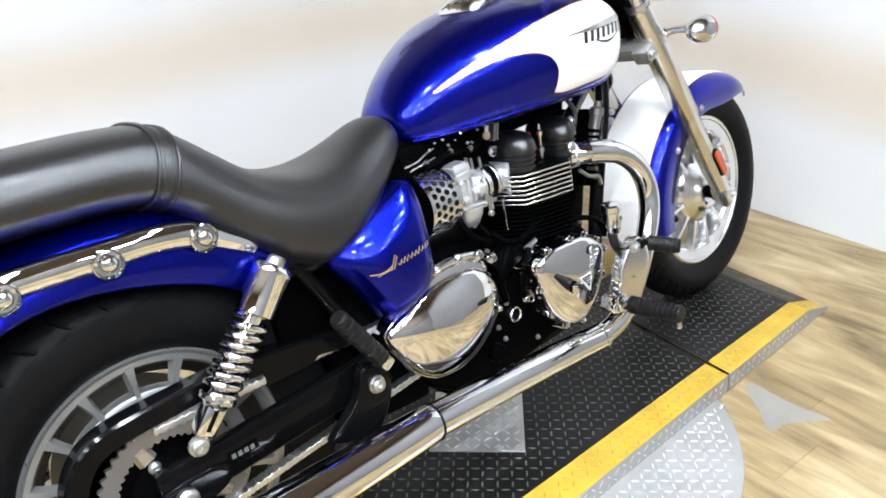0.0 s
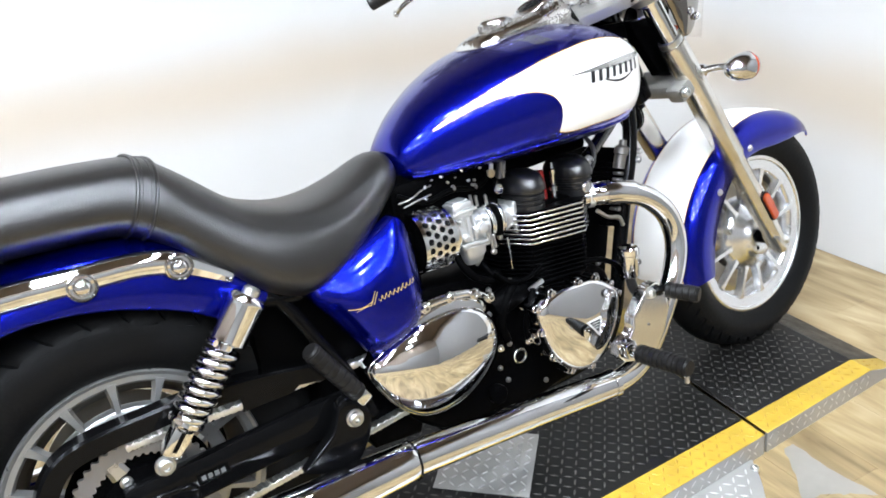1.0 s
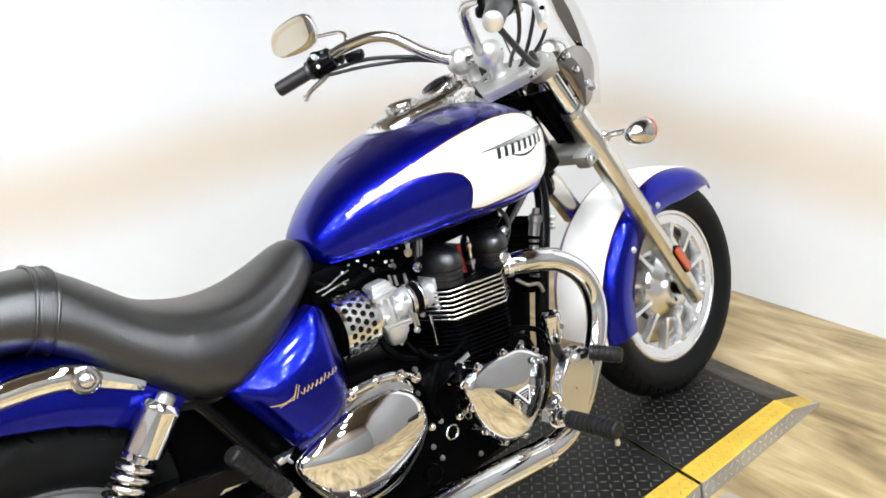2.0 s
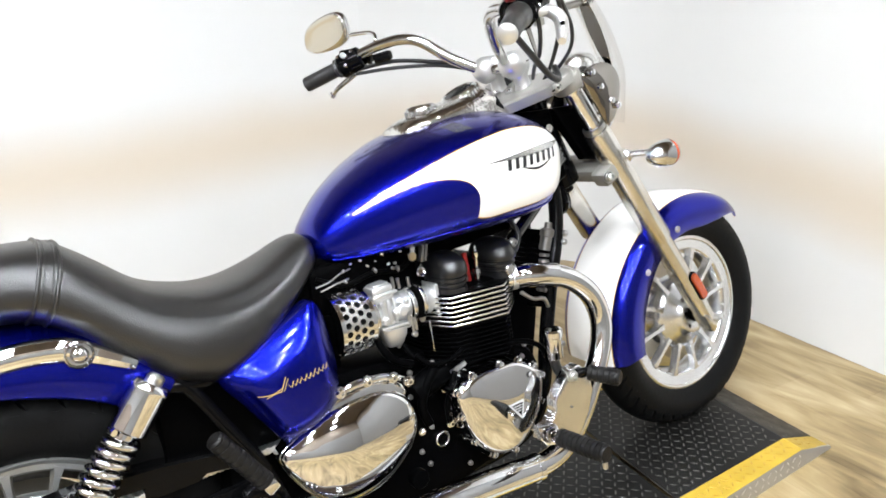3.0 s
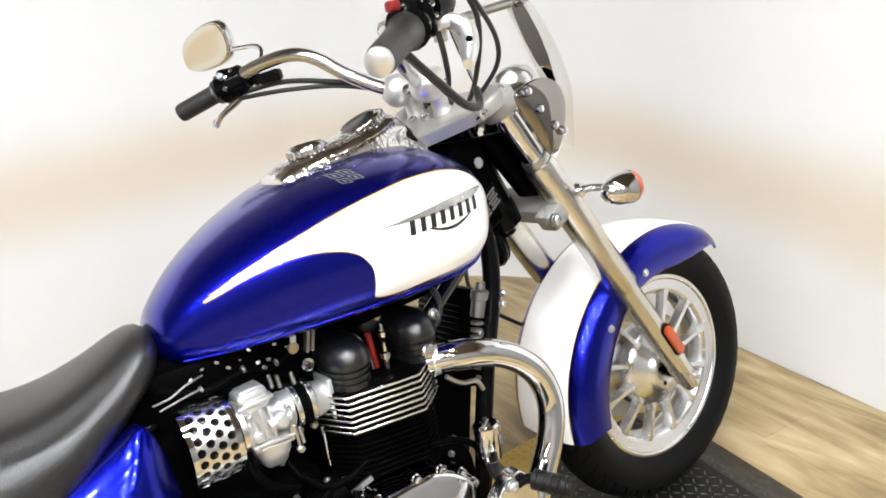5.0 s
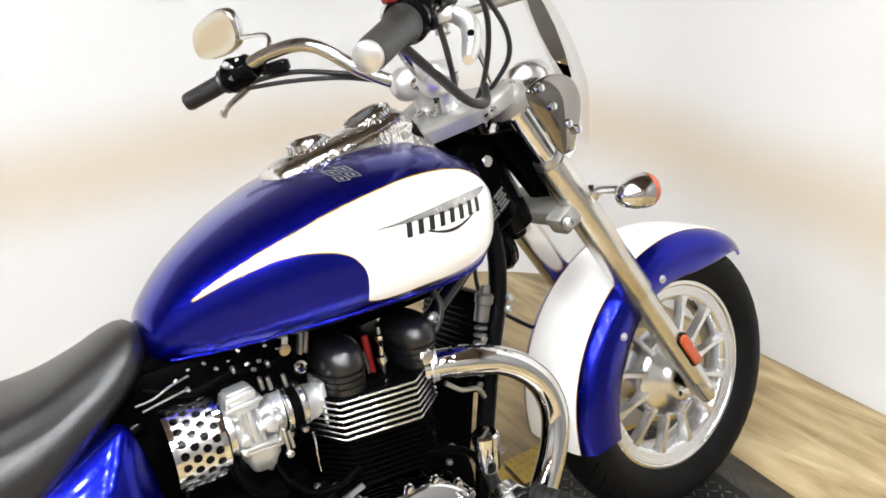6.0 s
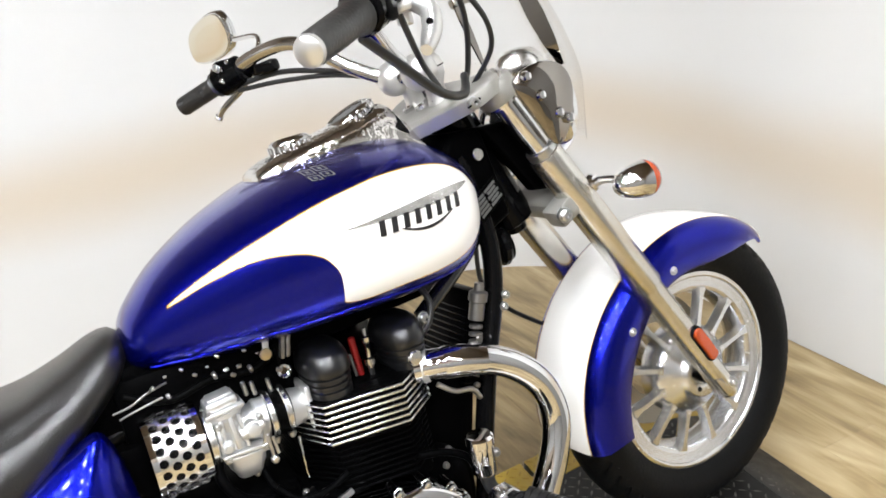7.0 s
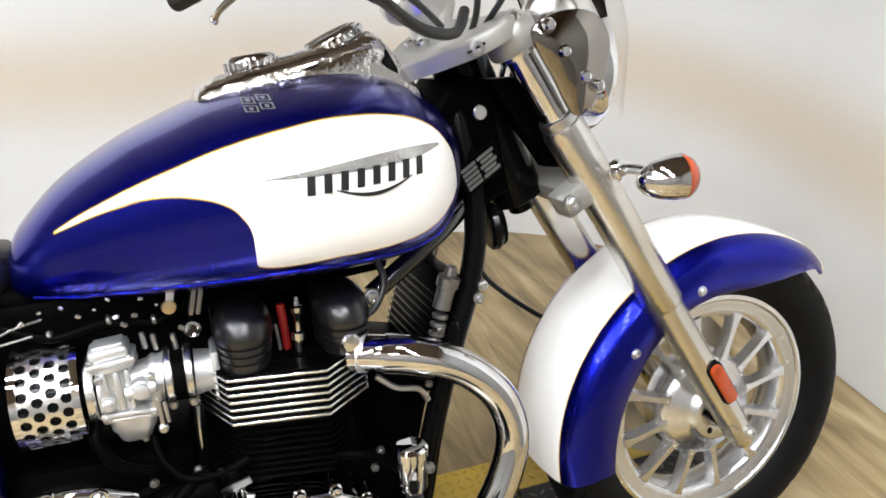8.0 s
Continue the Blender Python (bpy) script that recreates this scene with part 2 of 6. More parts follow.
def flake_paint(name, white_mask=None):
    """Clear-coated blue metallic; white_mask(nt, x, y, z) gives the sockets of the white field and of its gold line."""
    m = bpy.data.materials.new(name)
    m.use_nodes = True
    nt = m.node_tree
    s = nt.nodes["Principled BSDF"]
    co = nt.nodes.new("ShaderNodeTexCoord")
    xyz = nt.nodes.new("ShaderNodeSeparateXYZ")
    nt.links.new(co.outputs["Object"], xyz.inputs[0])
    fl = nt.nodes.new("ShaderNodeTexNoise")
    fl.inputs["Scale"].default_value, fl.inputs["Detail"].default_value = 900, 2
    nt.links.new(co.outputs["Object"], fl.inputs["Vector"])
    blue = nt.nodes.new("ShaderNodeMix")
    blue.data_type = "RGBA"
    blue.inputs[6].default_value = (*[c * 0.75 for c in BLUE_RGB], 1)
    blue.inputs[7].default_value = (*[c * 1.25 for c in BLUE_RGB], 1)
    nt.links.new(fl.outputs[0], blue.inputs[0])
    colour, metal = blue.outputs[2], None
    s.inputs["Roughness"].default_value = 0.25
    s.inputs["Metallic"].default_value = 0.95
    s.inputs["Coat Weight"].default_value, s.inputs["Coat Roughness"].default_value = 0.55, 0.045
    s.inputs["Coat IOR"].default_value = 1.36
    if white_mask:
        white, line = white_mask(nt, *xyz.outputs[:3])
        for mask, rgb in ((white, WHITE_RGB), (line, (0.62, 0.36, 0.10))):
            mx = nt.nodes.new("ShaderNodeMix")
            mx.data_type = "RGBA"
            mx.inputs[7].default_value = (*rgb, 1)
            nt.links.new(mask, mx.inputs[0])
            nt.links.new(colour, mx.inputs[6])
            colour = mx.outputs[2]
        me = nt.nodes.new("ShaderNodeMapRange")
        me.inputs[3].default_value, me.inputs[4].default_value = 0.95, 0.0
        nt.links.new(white, me.inputs[0])
        nt.links.new(me.outputs[0], s.inputs["Metallic"])
    nt.links.new(colour, s.inputs["Base Color"])
    return m


def op(nt, kind, a, b=None):
    n = nt.nodes.new("ShaderNodeMath")
    n.operation = kind
    for k, v in enumerate((a, b)):
        if v is None:
            continue
        if isinstance(v, (int, float)):
            n.inputs[k].default_value = v
        else:
            nt.links.new(v, n.inputs[k])
    return n.outputs[0]


def height_curve(nt, x, x0, x1, z0, z1, points):
    """z as a drawn curve of x."""
    u = nt.nodes.new("ShaderNodeMapRange")
    u.inputs[1].default_value, u.inputs[2].default_value = x0, x1
    nt.links.new(x, u.inputs[0])
    fc = nt.nodes.new("ShaderNodeFloatCurve")
    c = fc.mapping.curves[0]
    pts = [((px - x0) / (x1 - x0), (pz - z0) / (z1 - z0)) for px, pz in points]
    c.points[0].location, c.points[1].location = pts[0], pts[-1]
    for p in pts[1:-1]:
        c.points.new(*p)
    fc.mapping.update()
    nt.links.new(u.outputs[0], fc.inputs["Value"])
    return op(nt, "ADD", op(nt, "MULTIPLY", fc.outputs[0], z1 - z0), z0)


TANK_TOP_LINE = [(0.60, 0.775), (0.629, 0.799), (0.698, 0.838), (0.759, 0.865), (0.815, 0.886), (0.877, 0.901), (0.938, 0.909), (1.006, 0.905), (1.042, 0.893), (1.068, 0.868), (1.082, 0.832), (1.088, 0.795), (1.112, 0.745)]
TANK_LOW_LINE = [(0.60, 0.785), (0.629, 0.797), (0.70, 0.8265), (0.745, 0.838), (0.785, 0.8365), (0.81, 0.828), (0.824, 0.814), (0.8315, 0.797), (0.833, 0.775), (0.835, 0.755), (0.93, 0.756), (1.00, 0.761), (1.04, 0.771), (1.068, 0.789), (1.085, 0.81), (1.112, 0.86)]


def tank_white(nt, x, y, z):
    top = op(nt, "SUBTRACT", height_curve(nt, x, 0.60, 1.112, 0.74, 0.94, TANK_TOP_LINE), z)
    low = op(nt, "SUBTRACT", z, height_curve(nt, x, 0.60, 1.112, 0.74, 0.94, TANK_LOW_LINE))
    inside = op(nt, "MINIMUM", top, low)
    inside = op(nt, "MINIMUM", inside, op(nt, "SUBTRACT", x, 0.629))
    white = op(nt, "GREATER_THAN", inside, 0.0)
    line = op(nt, "LESS_THAN", op(nt, "ABSOLUTE", inside), 0.0012)
    return white, line


def fender_white(nt, x, y, z):
    off = op(nt, "SUBTRACT", 0.078, op(nt, "ABSOLUTE", y))
    return op(nt, "GREATER_THAN", off, 0.0), op(nt, "LESS_THAN", op(nt, "ABSOLUTE", off), 0.0014)


BLUE = flake_paint("blue_metallic")
TANK_PAINT = flake_paint("blue_and_white_tank_paint", tank_white)
FENDER_PAINT = flake_paint("white_and_blue_fender_paint", fender_white)


def clear_screen(name):
    m = bpy.data.materials.new(name)
    m.use_nodes = True
    nt = m.node_tree
    out = nt.nodes["Material Output"]
    nt.nodes.remove(nt.nodes["Principled BSDF"])
    tr, gl, mx, fr = (nt.nodes.new(k) for k in ("ShaderNodeBsdfTransparent", "ShaderNodeBsdfGlossy", "ShaderNodeMixShader", "ShaderNodeFresnel"))
    tr.inputs[0].default_value = (0.985, 0.985, 0.98, 1)
    gl.inputs["Roughness"].default_value = 0.03
    fr.inputs[0].default_value = 1.3
    nt.links.new(op(nt, "MULTIPLY", fr.outputs[0], 0.4), mx.inputs[0])
    nt.links.new(tr.outputs[0], mx.inputs[1])
    nt.links.new(gl.outputs[0], mx.inputs[2])
    nt.links.new(mx.outputs[0], out.inputs[0])
    return m


CLEAR = clear_screen("clear_acrylic")


def mirror_glass():
    m = bpy.data.materials.new("mirror_glass")
    m.use_nodes = True
    s = m.node_tree.nodes["Principled BSDF"]
    # the tan view it should mirror is tinted into the glass colour
    s.inputs["Base Color"].default_value = (0.72, 0.67, 0.56, 1)
    s.inputs["Metallic"].default_value, s.inputs["Roughness"].default_value = 1.0, 0.02
    return m


MIRROR = mirror_glass()


def lamp_material():
    m = bpy.data.materials.new("lamp_diffuser")
    m.use_nodes = True
    s = m.node_tree.nodes["Principled BSDF"]
    s.inputs["Emission Color"].default_value = (0.905, 0.955, 1.0, 1)
    s.inputs["Emission Strength"].default_value = LAMP_POWER
    return m


LAMP = lamp_material()


def oak_material():
    """Oak-look vinyl: long grain, broad lighter and darker streaks, each plank from another part of the tree."""
    m = bpy.data.materials.new("oak_floor_plank")
    m.use_nodes = True
    nt = m.node_tree
    s = nt.nodes["Principled BSDF"]
    co, info, off = (nt.nodes.new(k) for k in ("ShaderNodeTexCoord", "ShaderNodeObjectInfo", "ShaderNodeVectorMath"))
    rnd = nt.nodes.new("ShaderNodeMath")
    rnd.operation = "MULTIPLY"
    rnd.inputs[1].default_value = 37.0
    nt.links.new(info.outputs["Random"], rnd.inputs[0])
    nt.links.new(co.outputs["Object"], off.inputs[0])
    nt.links.new(rnd.outputs[0], off.inputs[1])
    layers = []
    geo = nt.nodes.new("ShaderNodeNewGeometry")
    for stretch, detail, dist in (((60, 2.0, 1), 4, 0.6), ((7.0, 1.3, 1), 4, 2.4), ((2.6, 1.3, 1), 3, 1.0)):
        mp, n = nt.nodes.new("ShaderNodeMapping"), nt.nodes.new("ShaderNodeTexNoise")
        mp.inputs["Scale"].default_value = stretch
        n.inputs["Scale"].default_value, n.inputs["Detail"].default_value, n.inputs["Distortion"].default_value = 1.0, detail, dist
        nt.links.new(geo.outputs["Position"] if layers else off.outputs[0], mp.inputs[0])
        nt.links.new(mp.outputs[0], n.inputs["Vector"])
        layers.append(n.outputs[0])
    mixed = op(nt, "ADD", op(nt, "ADD", op(nt, "MULTIPLY", layers[0], 0.14), op(nt, "MULTIPLY", layers[1], 0.62)), op(nt, "MULTIPLY", layers[2], 0.26))
    mixed = op(nt, "ADD", mixed, op(nt, "MULTIPLY", info.outputs["Random"], 0.03))
    ramp = nt.nodes.new("ShaderNodeValToRGB")
    e = ramp.color_ramp.elements
    e[0].position, e[0].color = 0.36, (0.095, 0.063, 0.028, 1)
    e[1].position, e[1].color = 0.76, (0.475, 0.378, 0.228, 1)
    k = e.new(0.56)
    k.color = (0.288, 0.211, 0.106, 1)
    nt.links.new(mixed, ramp.inputs[0])
    nt.links.new(ramp.outputs[0], s.inputs["Base Color"])
    rr = nt.nodes.new("ShaderNodeMapRange")
    rr.inputs[3].default_value, rr.inputs[4].default_value = 0.28, 0.46
    nt.links.new(layers[0], rr.inputs[0])
    nt.links.new(rr.outputs[0], s.inputs["Roughness"])
    s.inputs["Specular IOR Level"].default_value = 0.28
    bp = nt.nodes.new("ShaderNodeBump")
    bp.inputs["Distance"].default_value = 0.0003
    nt.links.new(layers[0], bp.inputs["Height"])
    nt.links.new(bp.outputs[0], s.inputs["Normal"])
    return m


BRIGHT = material("worn_bright_lugs", (0.85, 0.85, 0.84), 0.3, 0.9, scale=40, vary=0.1)
TREAD = material("bare_tread_plate", (0.43, 0.424, 0.406), 0.44, 0.72, scale=60, vary=0.18, grain=0.12, bump=0.0004)
LUGS = material("worn_black_lugs", (0.072, 0.068, 0.063), 0.34, 0.4, scale=30, vary=0.6, grain=0.16)
DECK = material("black_tread_plate", (0.0075, 0.0072, 0.0067), 0.38, 0.0, spec=0.22, scale=26, vary=0.75, grain=0.16, bump=0.0005)
YELLOW = material("yellow_safety_paint", (0.41, 0.270, 0.024), 0.45, 0.0, scale=110, vary=0.3, grain=0.12, bump=0.0003)
# darker than the edge paint: the shading on the raised lugs, put into colour
YELLOWLUG = material("shaded_yellow_lugs", (0.33, 0.19, 0.014), 0.34, 0.0, scale=60, vary=0.3)
OAK = oak_material()
GAP = material("floor_joint_dark", (0.20, 0.14, 0.07), 0.7, scale=30)
PATCH = material("worn_grey_film", (0.215, 0.197, 0.170), 0.5, scale=60, vary=0.35, grain=0.15)
CABLE = material("black_cable", (0.012, 0.012, 0.012), 0.4, scale=80)


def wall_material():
    """White paint with a faint, soft tan band, the lamps' flicker put into the colour, at the height of saddles and
    handlebars.
    """
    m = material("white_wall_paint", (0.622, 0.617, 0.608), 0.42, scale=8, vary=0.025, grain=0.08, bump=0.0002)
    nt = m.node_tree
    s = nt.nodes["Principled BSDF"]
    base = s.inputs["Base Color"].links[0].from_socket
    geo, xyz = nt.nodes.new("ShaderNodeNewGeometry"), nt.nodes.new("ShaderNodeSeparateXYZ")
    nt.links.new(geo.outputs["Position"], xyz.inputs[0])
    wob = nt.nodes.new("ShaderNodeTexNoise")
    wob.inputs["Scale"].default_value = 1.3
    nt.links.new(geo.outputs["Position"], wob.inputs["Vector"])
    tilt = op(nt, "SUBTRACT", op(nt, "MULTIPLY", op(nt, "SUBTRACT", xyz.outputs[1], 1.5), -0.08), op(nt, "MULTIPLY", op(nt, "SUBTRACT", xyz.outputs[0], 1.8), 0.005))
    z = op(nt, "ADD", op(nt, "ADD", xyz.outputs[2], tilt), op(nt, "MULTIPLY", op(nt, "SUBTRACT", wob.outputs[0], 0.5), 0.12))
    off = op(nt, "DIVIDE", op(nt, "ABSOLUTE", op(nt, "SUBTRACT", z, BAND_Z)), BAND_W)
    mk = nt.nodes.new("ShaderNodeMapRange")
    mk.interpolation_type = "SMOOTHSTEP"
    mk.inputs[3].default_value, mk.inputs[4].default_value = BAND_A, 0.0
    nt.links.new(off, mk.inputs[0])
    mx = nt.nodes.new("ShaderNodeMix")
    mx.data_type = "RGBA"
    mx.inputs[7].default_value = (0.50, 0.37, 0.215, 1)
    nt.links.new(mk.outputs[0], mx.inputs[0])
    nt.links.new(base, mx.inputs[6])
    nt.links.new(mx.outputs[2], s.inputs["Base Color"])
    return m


# height, half width and strength of the flicker band painted into the walls
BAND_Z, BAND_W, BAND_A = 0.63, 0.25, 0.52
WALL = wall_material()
PLAIN = material("ceiling_board", (0.13, 0.10, 0.075), 0.7, scale=8, vary=0.1)
EMBOSSED = material("console_chrome", (0.74, 0.72, 0.69), 0.11, 1.0, scale=95, vary=0.05, grain=0.02, bump=0.0016, detail=1.5)
NEAR = material("grey_shop_wall", (0.16, 0.155, 0.15), 0.6, scale=8, vary=0.1)

# ---- the room ----
WALL_TURN = 83.9
WX, WY = 2.417, 0.103


def wall_x(y):
    return WX + (y - WY) / math.tan(radians(WALL_TURN))


BACK_Y, NEAR_Y, REAR_X = 1.7, -4.2, -3.4
WHITE_END = -1.0      # the white bay ends here towards the shop
EAST_TOP = 2.5         # the white of the end wall reaches higher
WHITE_TOP = 1.52       # the white paint ends here, the wall above is dark like the ceiling


def wall(name, a, b, thick, label, mat=None, z0=None, z1=None):
    """A wall whose shown face runs from a to b, thick to its right hand side."""
    a, b = Vector((*a, 0)), Vector((*b, 0))
    d = (b - a).normalized()
    out = Vector((d.y, -d.x, 0)) * thick
    bm = bmesh.new()
    low = [bm.verts.new(v + Vector((0, 0, FLOOR - 0.05 if z0 is None else z0))) for v in (a, b, b + out, a + out)]
    made = bmesh.ops.extrude_face_region(bm, geom=[bm.faces.new(low)])
    bmesh.ops.translate(bm, vec=(0, 0, (CEILING + 0.05 if z1 is None else z1) - (FLOOR - 0.05 if z0 is None else z0)), verts=[v for v in made["geom"] if isinstance(v, bmesh.types.BMVert)])
    return tagged(new(name, finish(name, bm, mat or WALL)), label, "wall", kind="structure")


# the end wall and the long wall meet in a coved corner
R = 0.9
turn = radians(180 - WALL_TURN)
ccx, ccy = wall_x(BACK_Y - R) - R / math.sin(turn), BACK_Y - R
tx, ty = ccx + R * math.sin(turn), ccy + R * math.cos(turn)
wall("wall_east", (tx, ty), (wall_x(WHITE_END), WHITE_END), -0.15, "white painted end wall with a faint tan flicker band in its colour", z1=EAST_TOP)
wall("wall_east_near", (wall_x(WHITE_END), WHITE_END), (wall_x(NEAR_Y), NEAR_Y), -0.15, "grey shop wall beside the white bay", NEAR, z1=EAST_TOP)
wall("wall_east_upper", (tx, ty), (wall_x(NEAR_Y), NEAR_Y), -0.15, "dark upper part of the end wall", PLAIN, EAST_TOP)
wall("wall_north", (REAR_X, BACK_Y), (ccx, BACK_Y), -0.15, "white painted long wall with a faint tan flicker band in its colour", z1=WHITE_TOP)
wall("wall_north_upper", (REAR_X, BACK_Y), (ccx, BACK_Y), -0.15, "dark upper part of the long wall", PLAIN, WHITE_TOP)
wall("wall_south", (wall_x(NEAR_Y), NEAR_Y), (REAR_X, NEAR_Y), -0.15, "plain grey shop wall", NEAR, z1=1.95)
wall("wall_south_upper", (wall_x(NEAR_Y), NEAR_Y), (REAR_X, NEAR_Y), -0.15, "dark upper part of the wall", PLAIN, 1.95)
wall("wall_west", (REAR_X, NEAR_Y), (REAR_X, BACK_Y), -0.15, "plain grey shop wall", NEAR, z1=1.95)
wall("wall_west_upper", (REAR_X, NEAR_Y), (REAR_X, BACK_Y), -0.15, "dark upper part of the wall", PLAIN, 1.95)
arc = [(ccx + R * math.sin(w), ccy + R * math.cos(w)) for w in np.linspace(0, turn, 25)]
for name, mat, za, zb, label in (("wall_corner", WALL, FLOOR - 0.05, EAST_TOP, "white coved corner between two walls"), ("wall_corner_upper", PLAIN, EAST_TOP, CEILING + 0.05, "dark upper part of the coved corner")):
    cove = bmesh.new()
    for (x0, y0), (x1, y1) in zip(arc, arc[1:]):
        cove.faces.new([cove.verts.new((x, y, z)) for x, y, z in ((x0, y0, za), (x1, y1, za), (x1, y1, zb), (x0, y0, zb))])
    bmesh.ops.remove_doubles(cove, verts=cove.verts, dist=1e-5)
    bmesh.ops.solidify(cove, geom=cove.faces[:], thickness=0.1)
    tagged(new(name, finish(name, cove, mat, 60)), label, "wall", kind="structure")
tagged(new("ceiling", finish("ceiling", box((6.4, 6.2, 0.1), pose(-0.4, -1.25, CEILING + 0.1), bevel=0), PLAIN)), "plain dark brown ceiling with round lamps", "ceiling", kind="structure")

# ---- ceiling lamps: rows of round downlights ----
def ceiling_lamp(x, y):
    ob = tagged(new("ceiling_lamp"), "round white recessed ceiling downlight, lit", "lamp", "ceiling downlights")
    ob.location = (x, y, CEILING)
    part("rim", lathe([(0.0, 0.112), (-0.012, 0.112), (-0.018, 0.106), (-0.012, 0.093), (0.0, 0.093)], (0, 0, 0.04), (0, 0, 1), segs=28), PLAIN, ob)
    part("diffuser", lathe([(0.0, 0.0), (0.004, 0.092), (0.012, 0.092)], (0, 0, 0.026), (0, 0, 1), segs=28), LAMP, ob)
    return ob


first = ceiling_lamp(-2.7, -3.8)
for i in range(5):
    for j in range(5):
        if i or j:
            copy_thing(first, pose(-2.7 + 0.92 * i, -3.8 + 0.9 * j, CEILING))

# ---- the lift table under the wheels ----
lift = tagged(new("lift_table"), "low black tread-plate lift table with yellow edges", "lift table")
R_IN, R_OUT, L_IN, L_OUT = (-0.180, -0.0345), (-0.268, -0.0185), (0.262, -0.012), (0.362, -0.012)
JOINT_X, RAMP_X, TIP_X, TAIL_X, SKEW = 1.325, 1.760, 1.905, -0.75, 0.13


def edge_y(line, x):
    return line[0] + line[1] * x


def deck_quad(x0, x1, lo, hi, z0, z1, thick):
    """A flat plate between two edge lines from x0 to x1; its ends are skewed with the table."""
    bm = bmesh.new()

    def at(x, line):
        y = edge_y(line, x)
        return x + SKEW * y, edge_y(line, x + SKEW * y)

    top = [(*at(x0, lo), z0), (*at(x1, lo), z1), (*at(x1, hi), z1), (*at(x0, hi), z0)]
    up = [bm.verts.new(v) for v in top]
    dn = [bm.verts.new((x, y, z - thick)) for x, y, z in top]
    bm.faces.new(up)
    bm.faces.new(dn[::-1])
    for i in range(4):
        j = (i + 1) % 4
        bm.faces.new((up[i], dn[i], dn[j], up[j]))
    bmesh.ops.recalc_face_normals(bm, faces=bm.faces)
    bmesh.ops.bevel(bm, geom=bm.edges[:], offset=0.0015, segments=1, affect="EDGES")
    return bm


G = 0.0055
for a, b, z1 in ((TAIL_X, JOINT_X - G, 0.0), (JOINT_X + G, RAMP_X, 0.0), (RAMP_X, TIP_X, FLOOR + 0.004)):
    part("deck_panel", deck_quad(a, b, R_IN, L_IN, 0.0, z1, 0.004), DECK, lift, "black painted tread plate")
    part("yellow_edge", deck_quad(a, b, R_OUT, R_IN, 0.0, z1, 0.004), YELLOW, lift, "yellow painted tread-plate edge")
    part("yellow_edge", deck_quad(a, b, L_IN, L_OUT, 0.0, z1, 0.004), YELLOW, lift, "yellow painted tread-plate edge")


def skirt(line, x0, x1, sign):
    """The folded side of the table, from the edge down to the floor, tapering with the ramp."""
    bm = bmesh.new()
    stops = [x0, x1] if x1 <= RAMP_X else [x0, RAMP_X, x1]
    ring = []
    for x in stops:
        xx = x + SKEW * edge_y(line, x)
        y = edge_y(line, xx)
        zt = -0.002 if x <= RAMP_X else FLOOR + 0.006
        ring.append([(xx, y, zt), (xx, y + sign * 0.004, FLOOR), (xx, y + sign * 0.004 - sign * 0.006, FLOOR), (xx, y - sign * 0.006, zt)])
    return loft([[Vector(v) for v in r] for r in ring], bm)


for line, sign in ((R_OUT, -1), (L_OUT, 1)):
    part("side_skirt", skirt(line, TAIL_X, JOINT_X - G, sign), TREAD, lift, "bare metal tread-plate side")
    part("side_skirt", skirt(line, JOINT_X + G, TIP_X, sign), TREAD, lift, "bare metal tread-plate side")


def studs(spots, mat, name, parent, length=0.0195, width=0.0048, height=0.0015):
    """Raised lens-shaped lugs; spots: place, direction along the sheet, sheet normal."""
    verts, faces = [], []
    prof = [(-0.5, 0.0), (-0.25, 0.8), (0.0, 1.0), (0.25, 0.8), (0.5, 0.0)]
    for p, d, n in spots:
        p, d, n = Vector(p), Vector(d).normalized(), Vector(n).normalized()
        s = n.cross(d)
        k = len(verts)
        for u, w in prof:
            c = p + d * (u * length)
            verts += [c - s * (0.5 * width * w), c + n * (height * (0.25 + 0.75 * w)), c + s * (0.5 * width * w)]
        for i in range(4):
            a = k + 3 * i
            faces += [(a, a + 3, a + 4, a + 1), (a + 1, a + 4, a + 5, a + 2)]
    me = bpy.data.meshes.new(name)
    me.from_pydata([tuple(v) for v in verts], [], faces)
    me.materials.append(mat)
    for p in me.polygons:
        p.use_smooth = True
    return tagged(part(name, me, mat, parent), kind="stuff")


def lug_grid(x0, x1, y0, y1, keep, z=0.0, step=0.0225, turn=-1.5):
    out = []
    c, s = math.cos(radians(turn)), math.sin(radians(turn))
    for i in range(int((x1 - x0) / step) + 1):
        for j in range(int((y1 - y0) / step) + 1):
            x, y = x0 + i * step, y0 + j * step
            if keep(x, y):
                w = radians(turn) + (radians(45) if (i + j) % 2 else radians(-45))
                zz = z if x - SKEW * y <= RAMP_X or z != 0.0 else (x - SKEW * y - RAMP_X) / (TIP_X - RAMP_X) * FLOOR
                out.append(((x, y, zz), (math.cos(w), math.sin(w), 0), (0, 0, 1)))
    return out


def on_deck(lo, hi):
    def keep(x, y):
        x_ = x - SKEW * y
        return edge_y(lo, x) + 0.008 < y < edge_y(hi, x) - 0.008 and abs(x_ - JOINT_X) > 0.016 and abs(x_ - RAMP_X) > 0.012 and x_ < TIP_X - 0.02
    return keep


